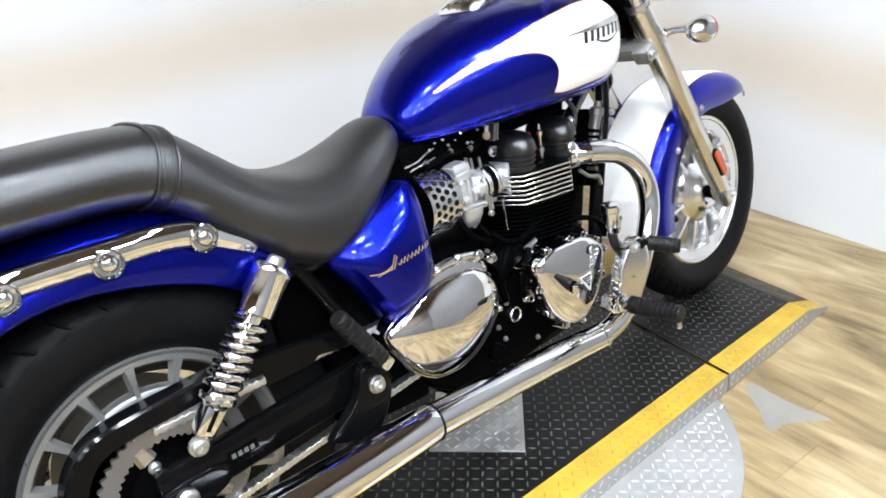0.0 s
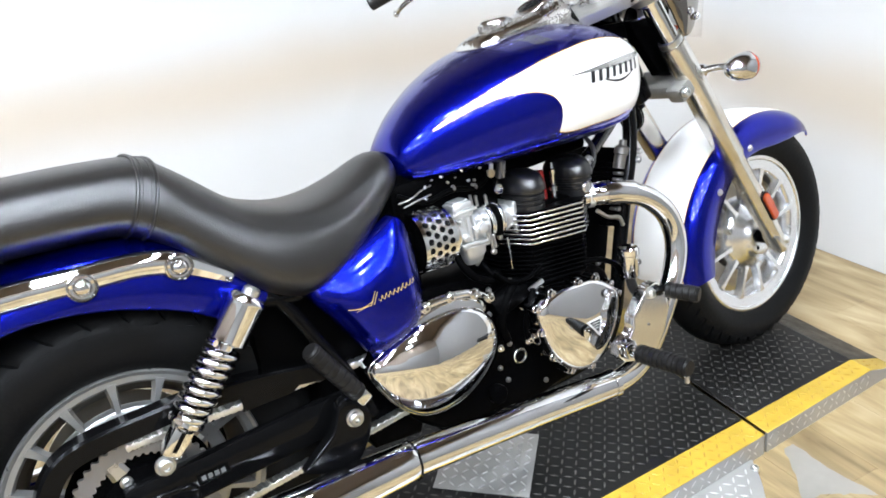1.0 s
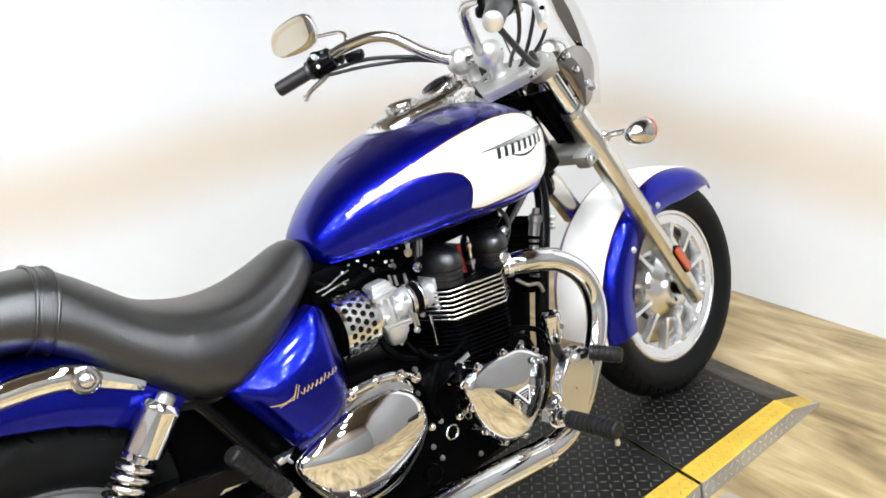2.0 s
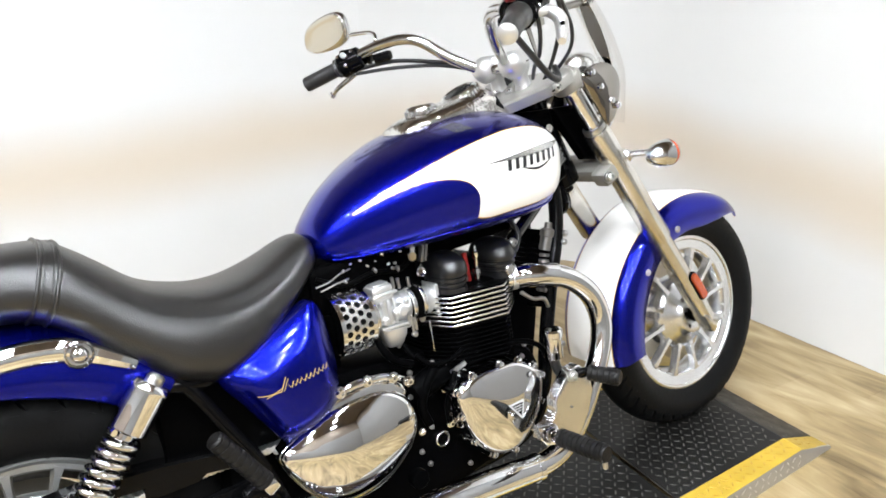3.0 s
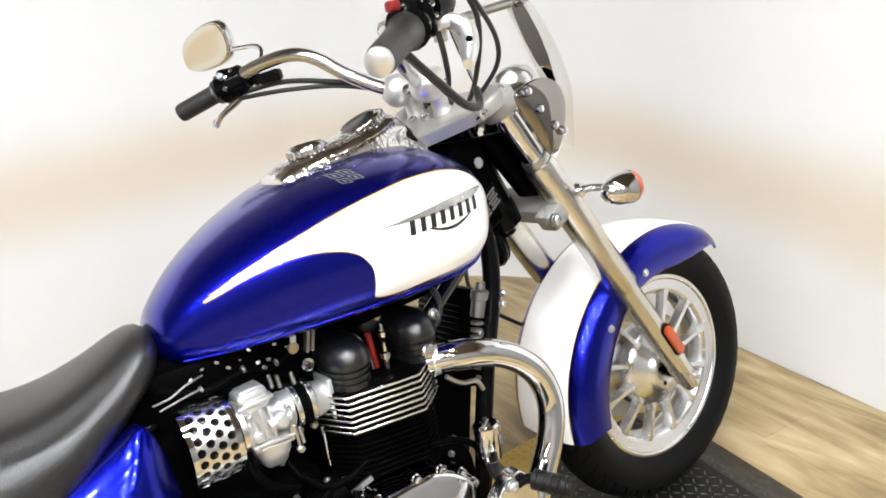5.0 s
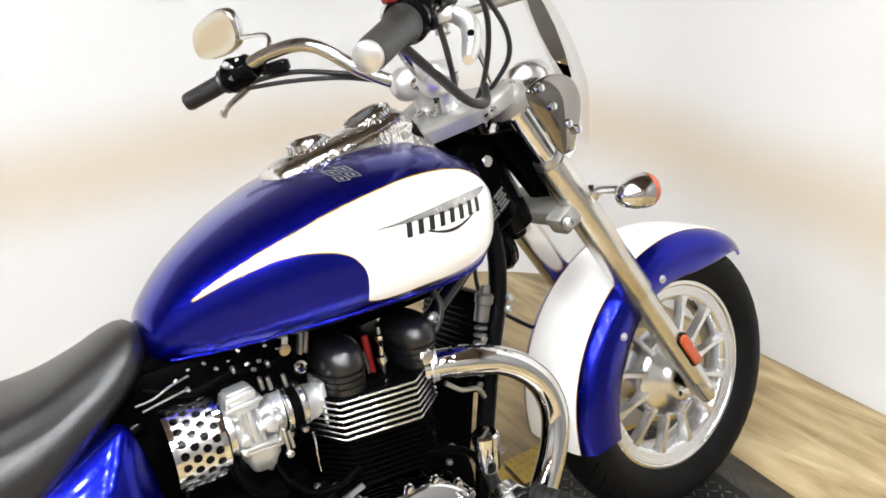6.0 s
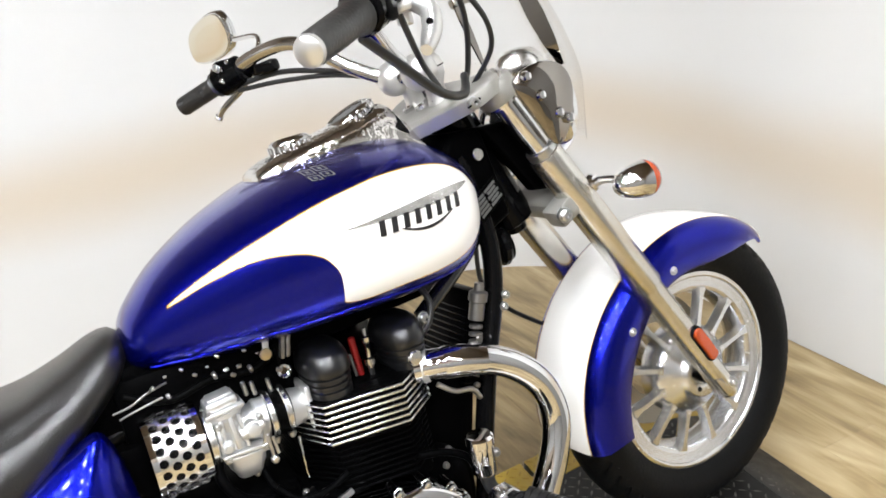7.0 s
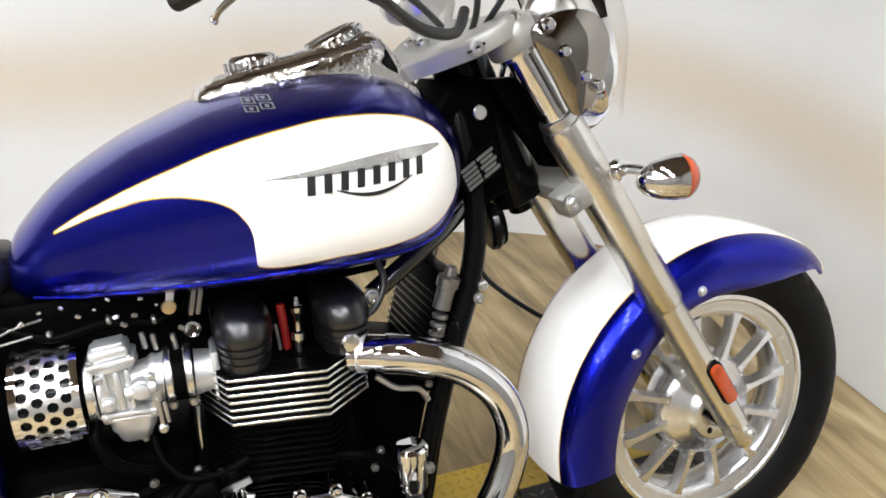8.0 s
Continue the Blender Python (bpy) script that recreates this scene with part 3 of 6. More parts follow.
studs(lug_grid(TAIL_X + 0.02, TIP_X + 0.05, -0.32, 0.4, on_deck(R_IN, L_IN)), LUGS, "tread_lug_pattern", lift)
yellow_spots = lug_grid(TAIL_X + 0.02, TIP_X + 0.05, -0.32, 0.4, on_deck(R_OUT, R_IN)) + lug_grid(TAIL_X + 0.02, TIP_X + 0.05, 0.2, 0.4, on_deck(L_IN, L_OUT))
studs(yellow_spots, YELLOWLUG, "yellow_lug_pattern", lift, height=0.0020)
side_spots = []
for k in range(92):
    x = TAIL_X + 0.03 + k * 0.027
    if abs(x - SKEW * edge_y(R_OUT, x) - JOINT_X) > 0.016 and x < RAMP_X - 0.03:
        for row in range(2):
            w = radians(45 if (k + row) % 2 else -45)
            side_spots.append(((x, edge_y(R_OUT, x) - 0.0022, -0.016 - 0.024 * row), (math.cos(w), 0, math.sin(w)), (0, -1, 0)))
studs(side_spots, BRIGHT, "side_lug_pattern", lift, length=0.021)

# a loose square of bare tread plate lying on the deck
insert = tagged(new("tread_plate_square", finish("tread_plate_square", box((0.215, 0.215, 0.003), pose(0, 0, 0), bevel=0.001), TREAD)), "bare square tread plate lying on the black deck", "metal plate")
insert.matrix_world = pose(0.712, 0.034, 0.0032, 0, 0, 44)
insert_spots = [((-0.09 + 0.0225 * i, -0.09 + 0.0225 * j, 0.0015), (math.cos(w), math.sin(w), 0), (0, 0, 1)) for i in range(9) for j in range(9) for w in [radians(45 if (i + j) % 2 else -45)]]
studs(insert_spots, BRIGHT, "lug_pattern", insert)

# ---- the steel turntable disc let in beside the lift ----
DISC_C, DISC_R = (0.80, 0.01), 0.533
disc = tagged(new("turntable_disc", finish("turntable_disc", lathe([(0, 0.0), (0, DISC_R), (0.006, DISC_R), (0.007, DISC_R - 0.002), (0.007, 0.0)], (*DISC_C, FLOOR), (0, 0, 1), segs=96), TREAD)), "round bare tread-plate turntable disc on the floor", "turntable")
studs(lug_grid(0.2, 1.4, -0.56, -0.27, lambda x, y: math.hypot(x - DISC_C[0], y - DISC_C[1]) < DISC_R - 0.02 and y < edge_y(R_OUT, x) - 0.02, z=FLOOR + 0.007), BRIGHT, "lug_pattern", disc)
bolt(disc, (1.215, -0.318, FLOOR + 0.007), (0, 0, 1), 0.008, STEEL)
patch = bmesh.new()
film_rng = random.Random(11)
ragged = []
corners = [(1.335, -0.314), (1.368, -0.318), (1.358, -0.370), (1.352, -0.444), (1.356, -0.524), (1.300, -0.480), (1.270, -0.455), (1.213, -0.440), (1.272, -0.385)]
for (xa, ya), (xb, yb) in zip(corners, corners[1:] + corners[:1]):
    for f in np.linspace(0, 1, 6)[:-1]:
        ragged.append((xa + (xb - xa) * f + film_rng.uniform(-0.003, 0.003), ya + (yb - ya) * f + film_rng.uniform(-0.003, 0.003)))
patch.faces.new([patch.verts.new((x, y, FLOOR + 0.0012)) for x, y in ragged])
bmesh.ops.solidify(patch, geom=patch.faces[:], thickness=0.001)
tagged(new("floor_film", finish("floor_film", patch, PATCH)), "scuffed grey protective film stuck to the floor", "floor film")

# ---- the motorcycle, upright in its own frame: x ahead, y to its left, rear axle above the origin ----
bike = tagged(new("motorcycle"), "blue and white cruiser motorcycle with chrome engine covers on its stand", "motorcycle")
bike.matrix_world = pose(0, 0, 0, -LEAN, 0, 0)
FC, RC = Vector((1.61, 0, 0.32)), Vector((0, 0, 0.327))


# -- wheels --
def tyre(name, centre, prof, parent, label, lugs, depth, lo, hi):
    """prof: (y, r) from bead to bead; lugs: cut grooves round the shoulders."""
    full = spline(prof, 29)
    n = lugs * 5
    bm = bmesh.new()
    rings = []
    for k in range(n):
        w = 2 * math.pi * k / n
        ring = []
        for y, r in full:
            shift = (abs(y) - lo) / (hi - lo) * 0.10 * (1 if y > 0 else -1)
            deep = depth if k % 5 == 0 and lo < abs(y) < hi and r > 0.87 * full[14][1] else 0.0
            a = w + (shift if lo < abs(y) < hi and r > 0.87 * full[14][1] else 0.0)
            ring.append(centre + Vector(((r - deep) * math.cos(a), y, (r - deep) * math.sin(a))))
        rings.append(ring)
    rings.append(rings[0])
    loft(rings, bm, closed=False)
    return part(name, bm, RUBBER, parent, label)


def spoke_mesh(name, r0, r1, y0, y1, w0, w1, d0, d1, mat, flare=0.0):
    """One cast spoke along +x from the hub to the rim."""
    rings = []
    for f in np.linspace(0, 1, 11):
        r, y = r0 + (r1 - r0) * f, y0 + (y1 - y0) * f
        w, d = (w0 + (w1 - w0) * f) * (1 + flare * abs(2 * f - 1) ** 4), d0 + (d1 - d0) * f
        rings.append([Vector((r, y + d / 2 * b, w / 2 * a)) for a, b in ((-1, 0.6), (-0.55, -1), (0.55, -1), (1, 0.6), (0.6, 1), (-0.6, 1))])
    return finish(name, loft(rings), mat, 30)


front_wheel = part("front_wheel", lathe([(-0.068, 0.0), (-0.068, 0.022), (-0.070, 0.024), (-0.072, 0.047), (-0.070, 0.051), (-0.060, 0.056), (-0.056, 0.062), (-0.050, 0.072), (-0.043, 0.084), (-0.038, 0.093), (-0.030, 0.099), (-0.014, 0.102), (0.010, 0.102), (0.03, 0.075), (0.062, 0.05), (0.062, 0.0)], FC, (0, 1, 0)), WHEEL, bike, "machined cast aluminium front wheel")
part("rim", lathe([(-0.046, 0.2135), (-0.0475, 0.208), (-0.0465, 0.2045), (-0.0445, 0.2030), (-0.0425, 0.2020), (-0.0405, 0.1930), (-0.0385, 0.1840), (-0.0375, 0.1770), (-0.0345, 0.1735), (-0.028, 0.1710), (-0.018, 0.1680), (-0.006, 0.1640), (0.010, 0.165), (0.024, 0.174), (0.031, 0.184), (0.036, 0.196), (0.043, 0.2015), (0.047, 0.207), (0.046, 0.2135)], FC, (0, 1, 0), segs=96, closed=True), WHEEL, front_wheel)
tyre("tyre", FC, [(-0.043, 0.211), (-0.054, 0.226), (-0.063, 0.248), (-0.064, 0.268), (-0.057, 0.289), (-0.038, 0.306), (0, 0.3165), (0.038, 0.306), (0.057, 0.289), (0.064, 0.268), (0.063, 0.248), (0.054, 0.226), (0.043, 0.211)], front_wheel, "matt black front tyre", 44, 0.008, 0.036, 0.060)
mesh = spoke_mesh("spoke", 0.088, 0.178, -0.030, -0.030, 0.017, 0.019, 0.024, 0.022, WHEEL, 0.9)
for k in range(12):
    s = part("spoke", mesh, WHEEL, front_wheel)
    s.matrix_basis = Matrix.Translation(FC) @ pose(0, 0, 0, 0, 30 * k - 11, 0)
# black discs stand in for the shade inside the hub's holes
for k in range(5):
    w = radians(72 * k + 20)
    part("hub_hole", rod(FC + Vector((0.035 * math.cos(w), -0.0732, 0.035 * math.sin(w))), FC + Vector((0.035 * math.cos(w), -0.066, 0.035 * math.sin(w))), 0.0058), BLACK, front_wheel)
part("axle", rod(FC + Vector((0, -0.135, 0)), FC + Vector((0, 0.135, 0)), 0.012), STEEL, front_wheel)
part("axle_spacer", rod(FC + Vector((0, -0.098, 0)), FC + Vector((0, -0.060, 0)), 0.019), CASE, front_wheel)
part("brake_disc", lathe([(0.070, 0.150), (0.075, 0.150), (0.075, 0.085), (0.070, 0.085)], FC, (0, 1, 0), segs=64, closed=True), DISCBRAKE, front_wheel)

rear_wheel = part("rear_wheel", lathe([(-0.085, 0.0), (-0.085, 0.045), (-0.07, 0.062), (-0.03, 0.066), (0.04, 0.066), (0.08, 0.045), (0.08, 0.0)], RC, (0, 1, 0)), CAST, bike, "cast aluminium rear wheel")
part("rim", lathe([(-0.058, 0.2075), (-0.062, 0.2045), (-0.061, 0.201), (-0.058, 0.198), (-0.058, 0.189), (-0.054, 0.185), (-0.049, 0.1835), (-0.049, 0.2075)], RC, (0, 1, 0), segs=96, closed=True), WHEELGREY, rear_wheel, "silver-grey rear rim")
part("rim_well", lathe([(-0.0485, 0.1837), (-0.036, 0.176), (-0.012, 0.160), (0.012, 0.160), (0.036, 0.168), (0.044, 0.176), (0.050, 0.185), (0.060, 0.199), (0.058, 0.2055), (0.050, 0.2055), (0.030, 0.190), (-0.030, 0.190), (-0.0485, 0.200)], RC, (0, 1, 0), segs=96, closed=True), WELL, rear_wheel, "dark well of the rear rim")
tyre("tyre", RC, [(-0.055, 0.204), (-0.070, 0.220), (-0.083, 0.248), (-0.085, 0.275), (-0.076, 0.300), (-0.050, 0.318), (0, 0.327), (0.050, 0.318), (0.076, 0.300), (0.085, 0.275), (0.083, 0.248), (0.070, 0.220), (0.055, 0.204)], rear_wheel, "matt black rear tyre with shoulder grooves", 34, 0.009, 0.048, 0.082)
mesh = spoke_mesh("spoke", 0.055, 0.192, -0.052, -0.049, 0.012, 0.014, 0.022, 0.020, WHEELGREY, 0.9)
for k in range(16):
    s = part("spoke", mesh, WHEELGREY, rear_wheel)
    s.matrix_basis = Matrix.Translation(RC) @ pose(0, 0, 0, 0, 22.5 * k, 0)
part("wheel_web", lathe([(-0.060, 0.124), (-0.062, 0.140), (-0.058, 0.147), (-0.048, 0.149), (-0.036, 0.147), (-0.036, 0.124)], RC, (0, 1, 0), segs=72, closed=True), WHEELGREY, rear_wheel)
part("brake_disc", lathe([(0.062, 0.135), (0.068, 0.135), (0.068, 0.075), (0.062, 0.075)], RC, (0, 1, 0), segs=64, closed=True), DISCBRAKE, rear_wheel)
part("axle_nut", lathe([(0, 0.0), (0, 0.020), (-0.006, 0.020), (-0.006, 0.017), (-0.018, 0.017), (-0.022, 0.012), (-0.022, 0.0)], RC + Vector((0, -0.135, 0)), (0, 1, 0), segs=12), STEEL, rear_wheel)

# toothed sprocket
bm = bmesh.new()
teeth = 46
ring = []
for k in range(teeth * 4):
    w = 2 * math.pi * k / (teeth * 4)
    r = 0.112 + (0.0028 if k % 4 in (1, 2) else -0.002)
    ring.append((r * math.cos(w), r * math.sin(w)))
outer = [[RC + Vector((x * f, y, z * f)) for x, z in ring] for f, y in ((0.76, -0.100), (1, -0.100), (1, -0.107), (0.76, -0.107))]
loft(outer + [outer[0]], bm, caps=False)
sprocket = part("sprocket", bm, GEAR, rear_wheel, "toothed steel rear sprocket")
bm = lathe([(-0.118, 0.0), (-0.118, 0.030), (-0.112, 0.042), (-0.108, 0.066), (-0.100, 0.068), (-0.100, 0.0)], RC, (0, 1, 0))
part("sprocket_carrier", bm, CASE, rear_wheel)
part("hub_cover", lathe([(-0.095, 0.0), (-0.095, 0.090), (-0.090, 0.104), (-0.070, 0.118), (-0.068, 0.0)], RC, (0, 1, 0), segs=48), CASE, rear_wheel)
mesh = spoke_mesh("sprocket_arm", 0.045, 0.092, -0.1035, -0.1035, 0.034, 0.026, 0.007, 0.007, STEEL)
for k in range(5):
    s = part("sprocket_arm", mesh, GEAR, rear_wheel)
    s.matrix_basis = Matrix.Translation(RC) @ pose(0, 0, 0, 0, 72 * k - 40, 0)
for k in range(5):
    w = radians(72 * k + 40)
    bolt(rear_wheel, RC + Vector((0.055 * math.cos(w), -0.109, 0.055 * math.sin(w))), (0, -1, 0), 0.008, STEEL, "sprocket_bolt")


# -- fenders --
def fender(name, centre, a0, a1, section, mat, label, n=56):
    """section(angle in degrees) gives points (y, r) across the guard, outside first, one side to the other."""
    rings = []
    for a in np.linspace(a0, a1, n):
        outer = section(a)
        inner = [(y * 0.965, r - 0.004) for y, r in reversed(outer)]
        c, s = math.cos(radians(a)), math.sin(radians(a))
        rings.append([centre + Vector((r * c, y, r * s)) for y, r in outer + inner])
    return part(name, loft(rings), mat, bike, label, sharp=50)


FRONT_EDGE = [(46, 0.330), (52, 0.316), (58, 0.298), (63, 0.284), (72, 0.263), (85, 0.248), (100, 0.250), (118, 0.252), (135, 0.245), (150, 0.240), (170, 0.240), (185, 0.243), (200, 0.250)]


def front_section(a):
    rin = float(curve_at(FRONT_EDGE, a)[0])
    w = 0.108 if a > 75 else 0.108 - 0.045 * ((75 - a) / 33) ** 2
    d = 0.0055 + 0.003 * min(1.0, max(0.0, (a - 95) / 25))
    half = [(-w, min(rin, 0.308)), (-w, min(max(0.295 - d, rin), 0.310)), (-w * 0.985, 0.315 - d * 1.2), (-w * 0.93, 0.326 - d * 1.2), (-w * 0.80, 0.3355 - d * 1.1), (-w * 0.6, 0.341 - d), (-w * 0.3, 0.344 - d)]
    return half + [(0, 0.345 - d)] + [(-y, r) for y, r in reversed(half)]


front_fender = fender("front_fender", FC, 49, 188, front_section, FENDER_PAINT, "white front fender with blue side panels and gold line")
bolt(front_fender, (1.403, -0.1085, 0.493), (0, -1, 0), 0.007, STEEL, "fender_screw", 0.003)
bolt(front_fender, (1.526, -0.1085, 0.577), (0, -1, 0), 0.007, STEEL, "fender_screw", 0.003)


REAR_EDGE = [(45, 0.315), (60, 0.318), (77, 0.323), (90, 0.334), (112, 0.358), (135, 0.362), (180, 0.362)]


def rear_section(a):
    w = 0.131
    low = float(curve_at(REAR_EDGE, a)[0])
    half = [(-w, low), (-w, max(0.350, low + 0.004)), (-w * 0.99, 0.367), (-w * 0.955, 0.386), (-w * 0.86, 0.404), (-w * 0.64, 0.418), (-w * 0.30, 0.424)]
    return half + [(0, 0.425)] + [(-y, r) for y, r in reversed(half)]


rear_fender = fender("rear_fender", RC, 47, 178, rear_section, BLUE, "deep blue metallic rear fender")

# chrome rail along the fender, with three domed bolts
rail = spline([(-0.36, 0.640), (-0.24, 0.690), (-0.127, 0.709), (0.009, 0.7085), (0.075, 0.707), (0.125, 0.697), (0.165, 0.675), (0.205, 0.650)], 40)
bm = bmesh.new()
rings = []
for k, (x, z) in enumerate(rail):
    h = 0.0185 - 0.009 * max(0, (k - 27) / 12)
    d = rail[min(k + 1, 39)] - rail[max(k - 1, 0)]
    n = Vector((-d[1], 0, d[0])).normalized()
    c = Vector((x, 0, z))
    rings.append([c + n * (h * u) + Vector((0, y, 0)) for u, y in ((-1, -0.120), (-1, -0.134), (-0.75, -0.140), (0.0, -0.144), (0.75, -0.140), (1, -0.134), (1, -0.120))])
loft(rings, bm)
fender_rail = part("fender_rail", bm, CHROME, bike, "chrome fender rail with domed bolts")
for x, z in ((-0.001, 0.700), (0.132, 0.691), (-0.128, 0.700)):
    part("domed_bolt", lathe([(0.0, 0.021), (0.005, 0.021), (0.0065, 0.0195), (0.001, 0.0165), (0.001, 0.0130), (0.008, 0.0125), (0.0125, 0.009), (0.015, 0.004), (0.0152, 0.0)], (x, -0.141, z), (0, -1, 0), segs=28), CHROME, fender_rail)

# -- seat --
SEAT = [  # x, top, bottom, half width, roundness
    (-0.34, 0.830, 0.765, 0.075, 2.4), (-0.28, 0.846, 0.748, 0.105, 2.6), (-0.15, 0.856, 0.744, 0.122, 2.7), (-0.03, 0.860, 0.744, 0.130, 2.7),
    (0.08, 0.858, 0.736, 0.134, 2.7), (0.135, 0.851, 0.698, 0.140, 2.6), (0.170, 0.829, 0.660, 0.146, 2.5), (0.205, 0.800, 0.628, 0.154, 2.4), (0.255, 0.758, 0.590, 0.166, 2.6), (0.305, 0.736, 0.568, 0.170, 2.75),
    (0.362, 0.724, 0.568, 0.164, 2.75), (0.422, 0.728, 0.596, 0.148, 2.6), (0.480, 0.748, 0.640, 0.122, 2.2), (0.525, 0.768, 0.676, 0.098, 2.1), (0.552, 0.773, 0.702, 0.076, 2.1), (0.566, 0.764, 0.724, 0.042, 2.0)]


def seat_ring(x, grow=0.0, n=64):
    zt, zb, w, e = curve_at(SEAT, x)
    zm = zb + (zt - zb) * 0.42
    tuck = 0.26 - 0.20 * min(1.0, max(0.0, (x - 0.08) / 0.16))   # the pillion's sides draw in towards the pan
    out = []
    for a in np.linspace(0, 2 * math.pi, n, endpoint=False):
        c, s = math.cos(a), math.sin(a)
        y = (w + grow) * math.copysign(abs(c) ** (2 / e), c) * (1 - tuck * max(0.0, -s) ** 1.3)
        z = zm + ((zt - zm + grow) if s > 0 else (zm - zb + grow)) * math.copysign(abs(s) ** (2 / e), s)
        dish = 0.006 * max(0.0, 1 - ((x - 0.36) / 0.17) ** 2) * math.exp(-((abs(y) / w - 0.80) / 0.10) ** 2) if s > 0 else 0.0
        out.append(Vector((x, y, z - dish)))
    return out


seat = part("seat", loft([seat_ring(x) for x in np.linspace(-0.34, 0.566, 80)]), LEATHER, bike, "black vinyl two-up saddle with a stitched strap")


def strap_ring(x0, grow, n=64):
    """A ring round the saddle, its top further ahead than its foot."""
    return [seat_ring(x0 + (v.z - 0.80) * 0.33, grow, n)[i] for i, v in enumerate(seat_ring(x0, 0.0, n))]


for x0 in (0.102, 0.130):
    ring = strap_ring(x0, 0.0022)
    part("strap_piping", tube([tuple(v) for v in ring + ring[:1]], 0.0030, segs=8, smooth=False), LEATHER, seat)
part("strap", loft([strap_ring(x0, 0.0012) for x0 in (0.102, 0.116, 0.130)], caps=False), LEATHER, seat)
for x0 in (0.110, 0.122):
    ring = strap_ring(x0, 0.0016)
    part("strap_stitching", tube([tuple(v) for v in ring + ring[:1]], 0.0009, segs=6, smooth=False), LEATHER, seat)

# -- fuel tank --
TANK = [  # x, top, bottom, height of the widest place, half width
    (0.562, 0.752, 0.722, 0.738, 0.030), (0.568, 0.775, 0.712, 0.742, 0.058), (0.585, 0.800, 0.706, 0.750, 0.080), (0.630, 0.843, 0.699, 0.776, 0.112), (0.700, 0.886, 0.698, 0.806, 0.160), (0.750, 0.908, 0.700, 0.824, 0.192), (0.800, 0.927, 0.702, 0.838, 0.221),
    (0.860, 0.941, 0.706, 0.848, 0.244), (0.930, 0.951, 0.706, 0.853, 0.251), (1.000, 0.950, 0.710, 0.850, 0.241), (1.050, 0.937, 0.718, 0.847, 0.216), (1.085, 0.916, 0.740, 0.843, 0.180), (1.108, 0.890, 0.768, 0.838, 0.132), (1.120, 0.862, 0.800, 0.832, 0.070)]


def tank_ring(x, n=64):
    zt, zb, zm, w = curve_at(TANK, x)
    out = []
    for a in np.linspace(0, 2 * math.pi, n, endpoint=False):
        c, s = math.cos(a), math.sin(a)
        e = 2.1 if s > 0 else 2.9
        out.append(Vector((x, w * math.copysign(abs(c) ** (2 / e), c), zm + (zt - zm if s > 0 else zm - zb) * math.copysign(abs(s) ** (2 / e), s))))
    return out


def tank_y(x, z):
    """The right-hand side of the tank at that place."""
    zt, zb, zm, w = curve_at(TANK, x)
    e, h = (2.1, zt - zm) if z > zm else (2.9, zm - zb)
    return -w * max(0.0, 1 - min(1.0, abs(z - zm) / h) ** e) ** (1 / e)


xs = 0.562 + (1.120 - 0.562) * (0.5 - 0.5 * np.cos(np.linspace(0, math.pi, 72)))
tank = part("fuel_tank", loft([tank_ring(x) for x in xs]), TANK_PAINT, bike, "teardrop fuel tank in blue and white with gold lines")
for s in (1, -1):
    lip = []
    for x in np.linspace(0.590, 1.095, 40):
        z = float(curve_at(TANK, x)[1]) + 0.24 * float(curve_at(TANK, x)[2] - curve_at(TANK, x)[1]) + 0.0012 * math.sin(x * 150) * math.sin(x * 47)
        lip.append((x, s * (tank_y(x, z) - 0.0005), z))
    part("seam_lip", tube(lip, 0.0024, n=120, segs=10), BLUE, tank)


def decal(outline, surface, mat, name, parent, lift_=0.0012, label=""):
    """A thin transfer: rows of (x, z) pairs, low and high edge, laid on a surface y(x, z)."""
    bm = bmesh.new()
    rows = []
    for (xa, za), (xb, zb) in outline:
        rows.append([bm.verts.new((xa + (xb - xa) * f, surface(xa + (xb - xa) * f, za + (zb - za) * f) - lift_, za + (zb - za) * f)) for f in (0, 0.33, 0.66, 1)])
    for a, b in zip(rows, rows[1:]):
        for i in range(3):
            bm.faces.new((a[i], a[i + 1], b[i + 1], b[i]))
    bmesh.ops.solidify(bm, geom=bm.faces[:], thickness=0.0006)
    return part(name, bm, mat, parent, label)


# tank emblem: a silver wing, a row of dark upright blocks, a dark arc below
def emblem_line(x):
    return 0.846 + (x - 0.884) * 0.06


wing = []
for f in np.linspace(0, 1, 16):
    x = 0.836 + f * 0.216
    mid = emblem_line(x) + 0.0135 - 0.004 * (1 - f)
    h = 0.0072 * math.sin(math.pi * min(1, (0.02 + 0.96 * f) ** 1.7)) ** 0.8
    wing.append(((x, mid - h), (x, mid + h)))
decal(wing, tank_y, SILVER, "emblem_wing", tank, label="silver wing emblem")
# plain dark bars: start and width along the emblem, foot and top above its line
BARS = [(0.889 + 0.0178 * k, 0.0085, -0.0125, 0.0080) for k in range(8)]
for x0, w, za, zb in BARS:
    z0 = emblem_line(x0 + w / 2)
    decal([((x0, z0 + za), (x0 + 0.0015, z0 + zb)), ((x0 + w, z0 + za), (x0 + w + 0.0015, z0 + zb))], tank_y, INK, "emblem_bar", tank, 0.0022)
arc = []
for f in np.linspace(0, 1, 14):
    x = 0.920 + 0.088 * f
    z = emblem_line(x) - 0.011 - 0.011 * math.sin(math.pi * f)
    h = 0.0022 * math.sin(math.pi * (0.1 + 0.8 * f))
    arc.append(((x, z - h), (x, z + h)))
decal(arc, tank_y, INK, "emblem_arc", tank, 0.0022)

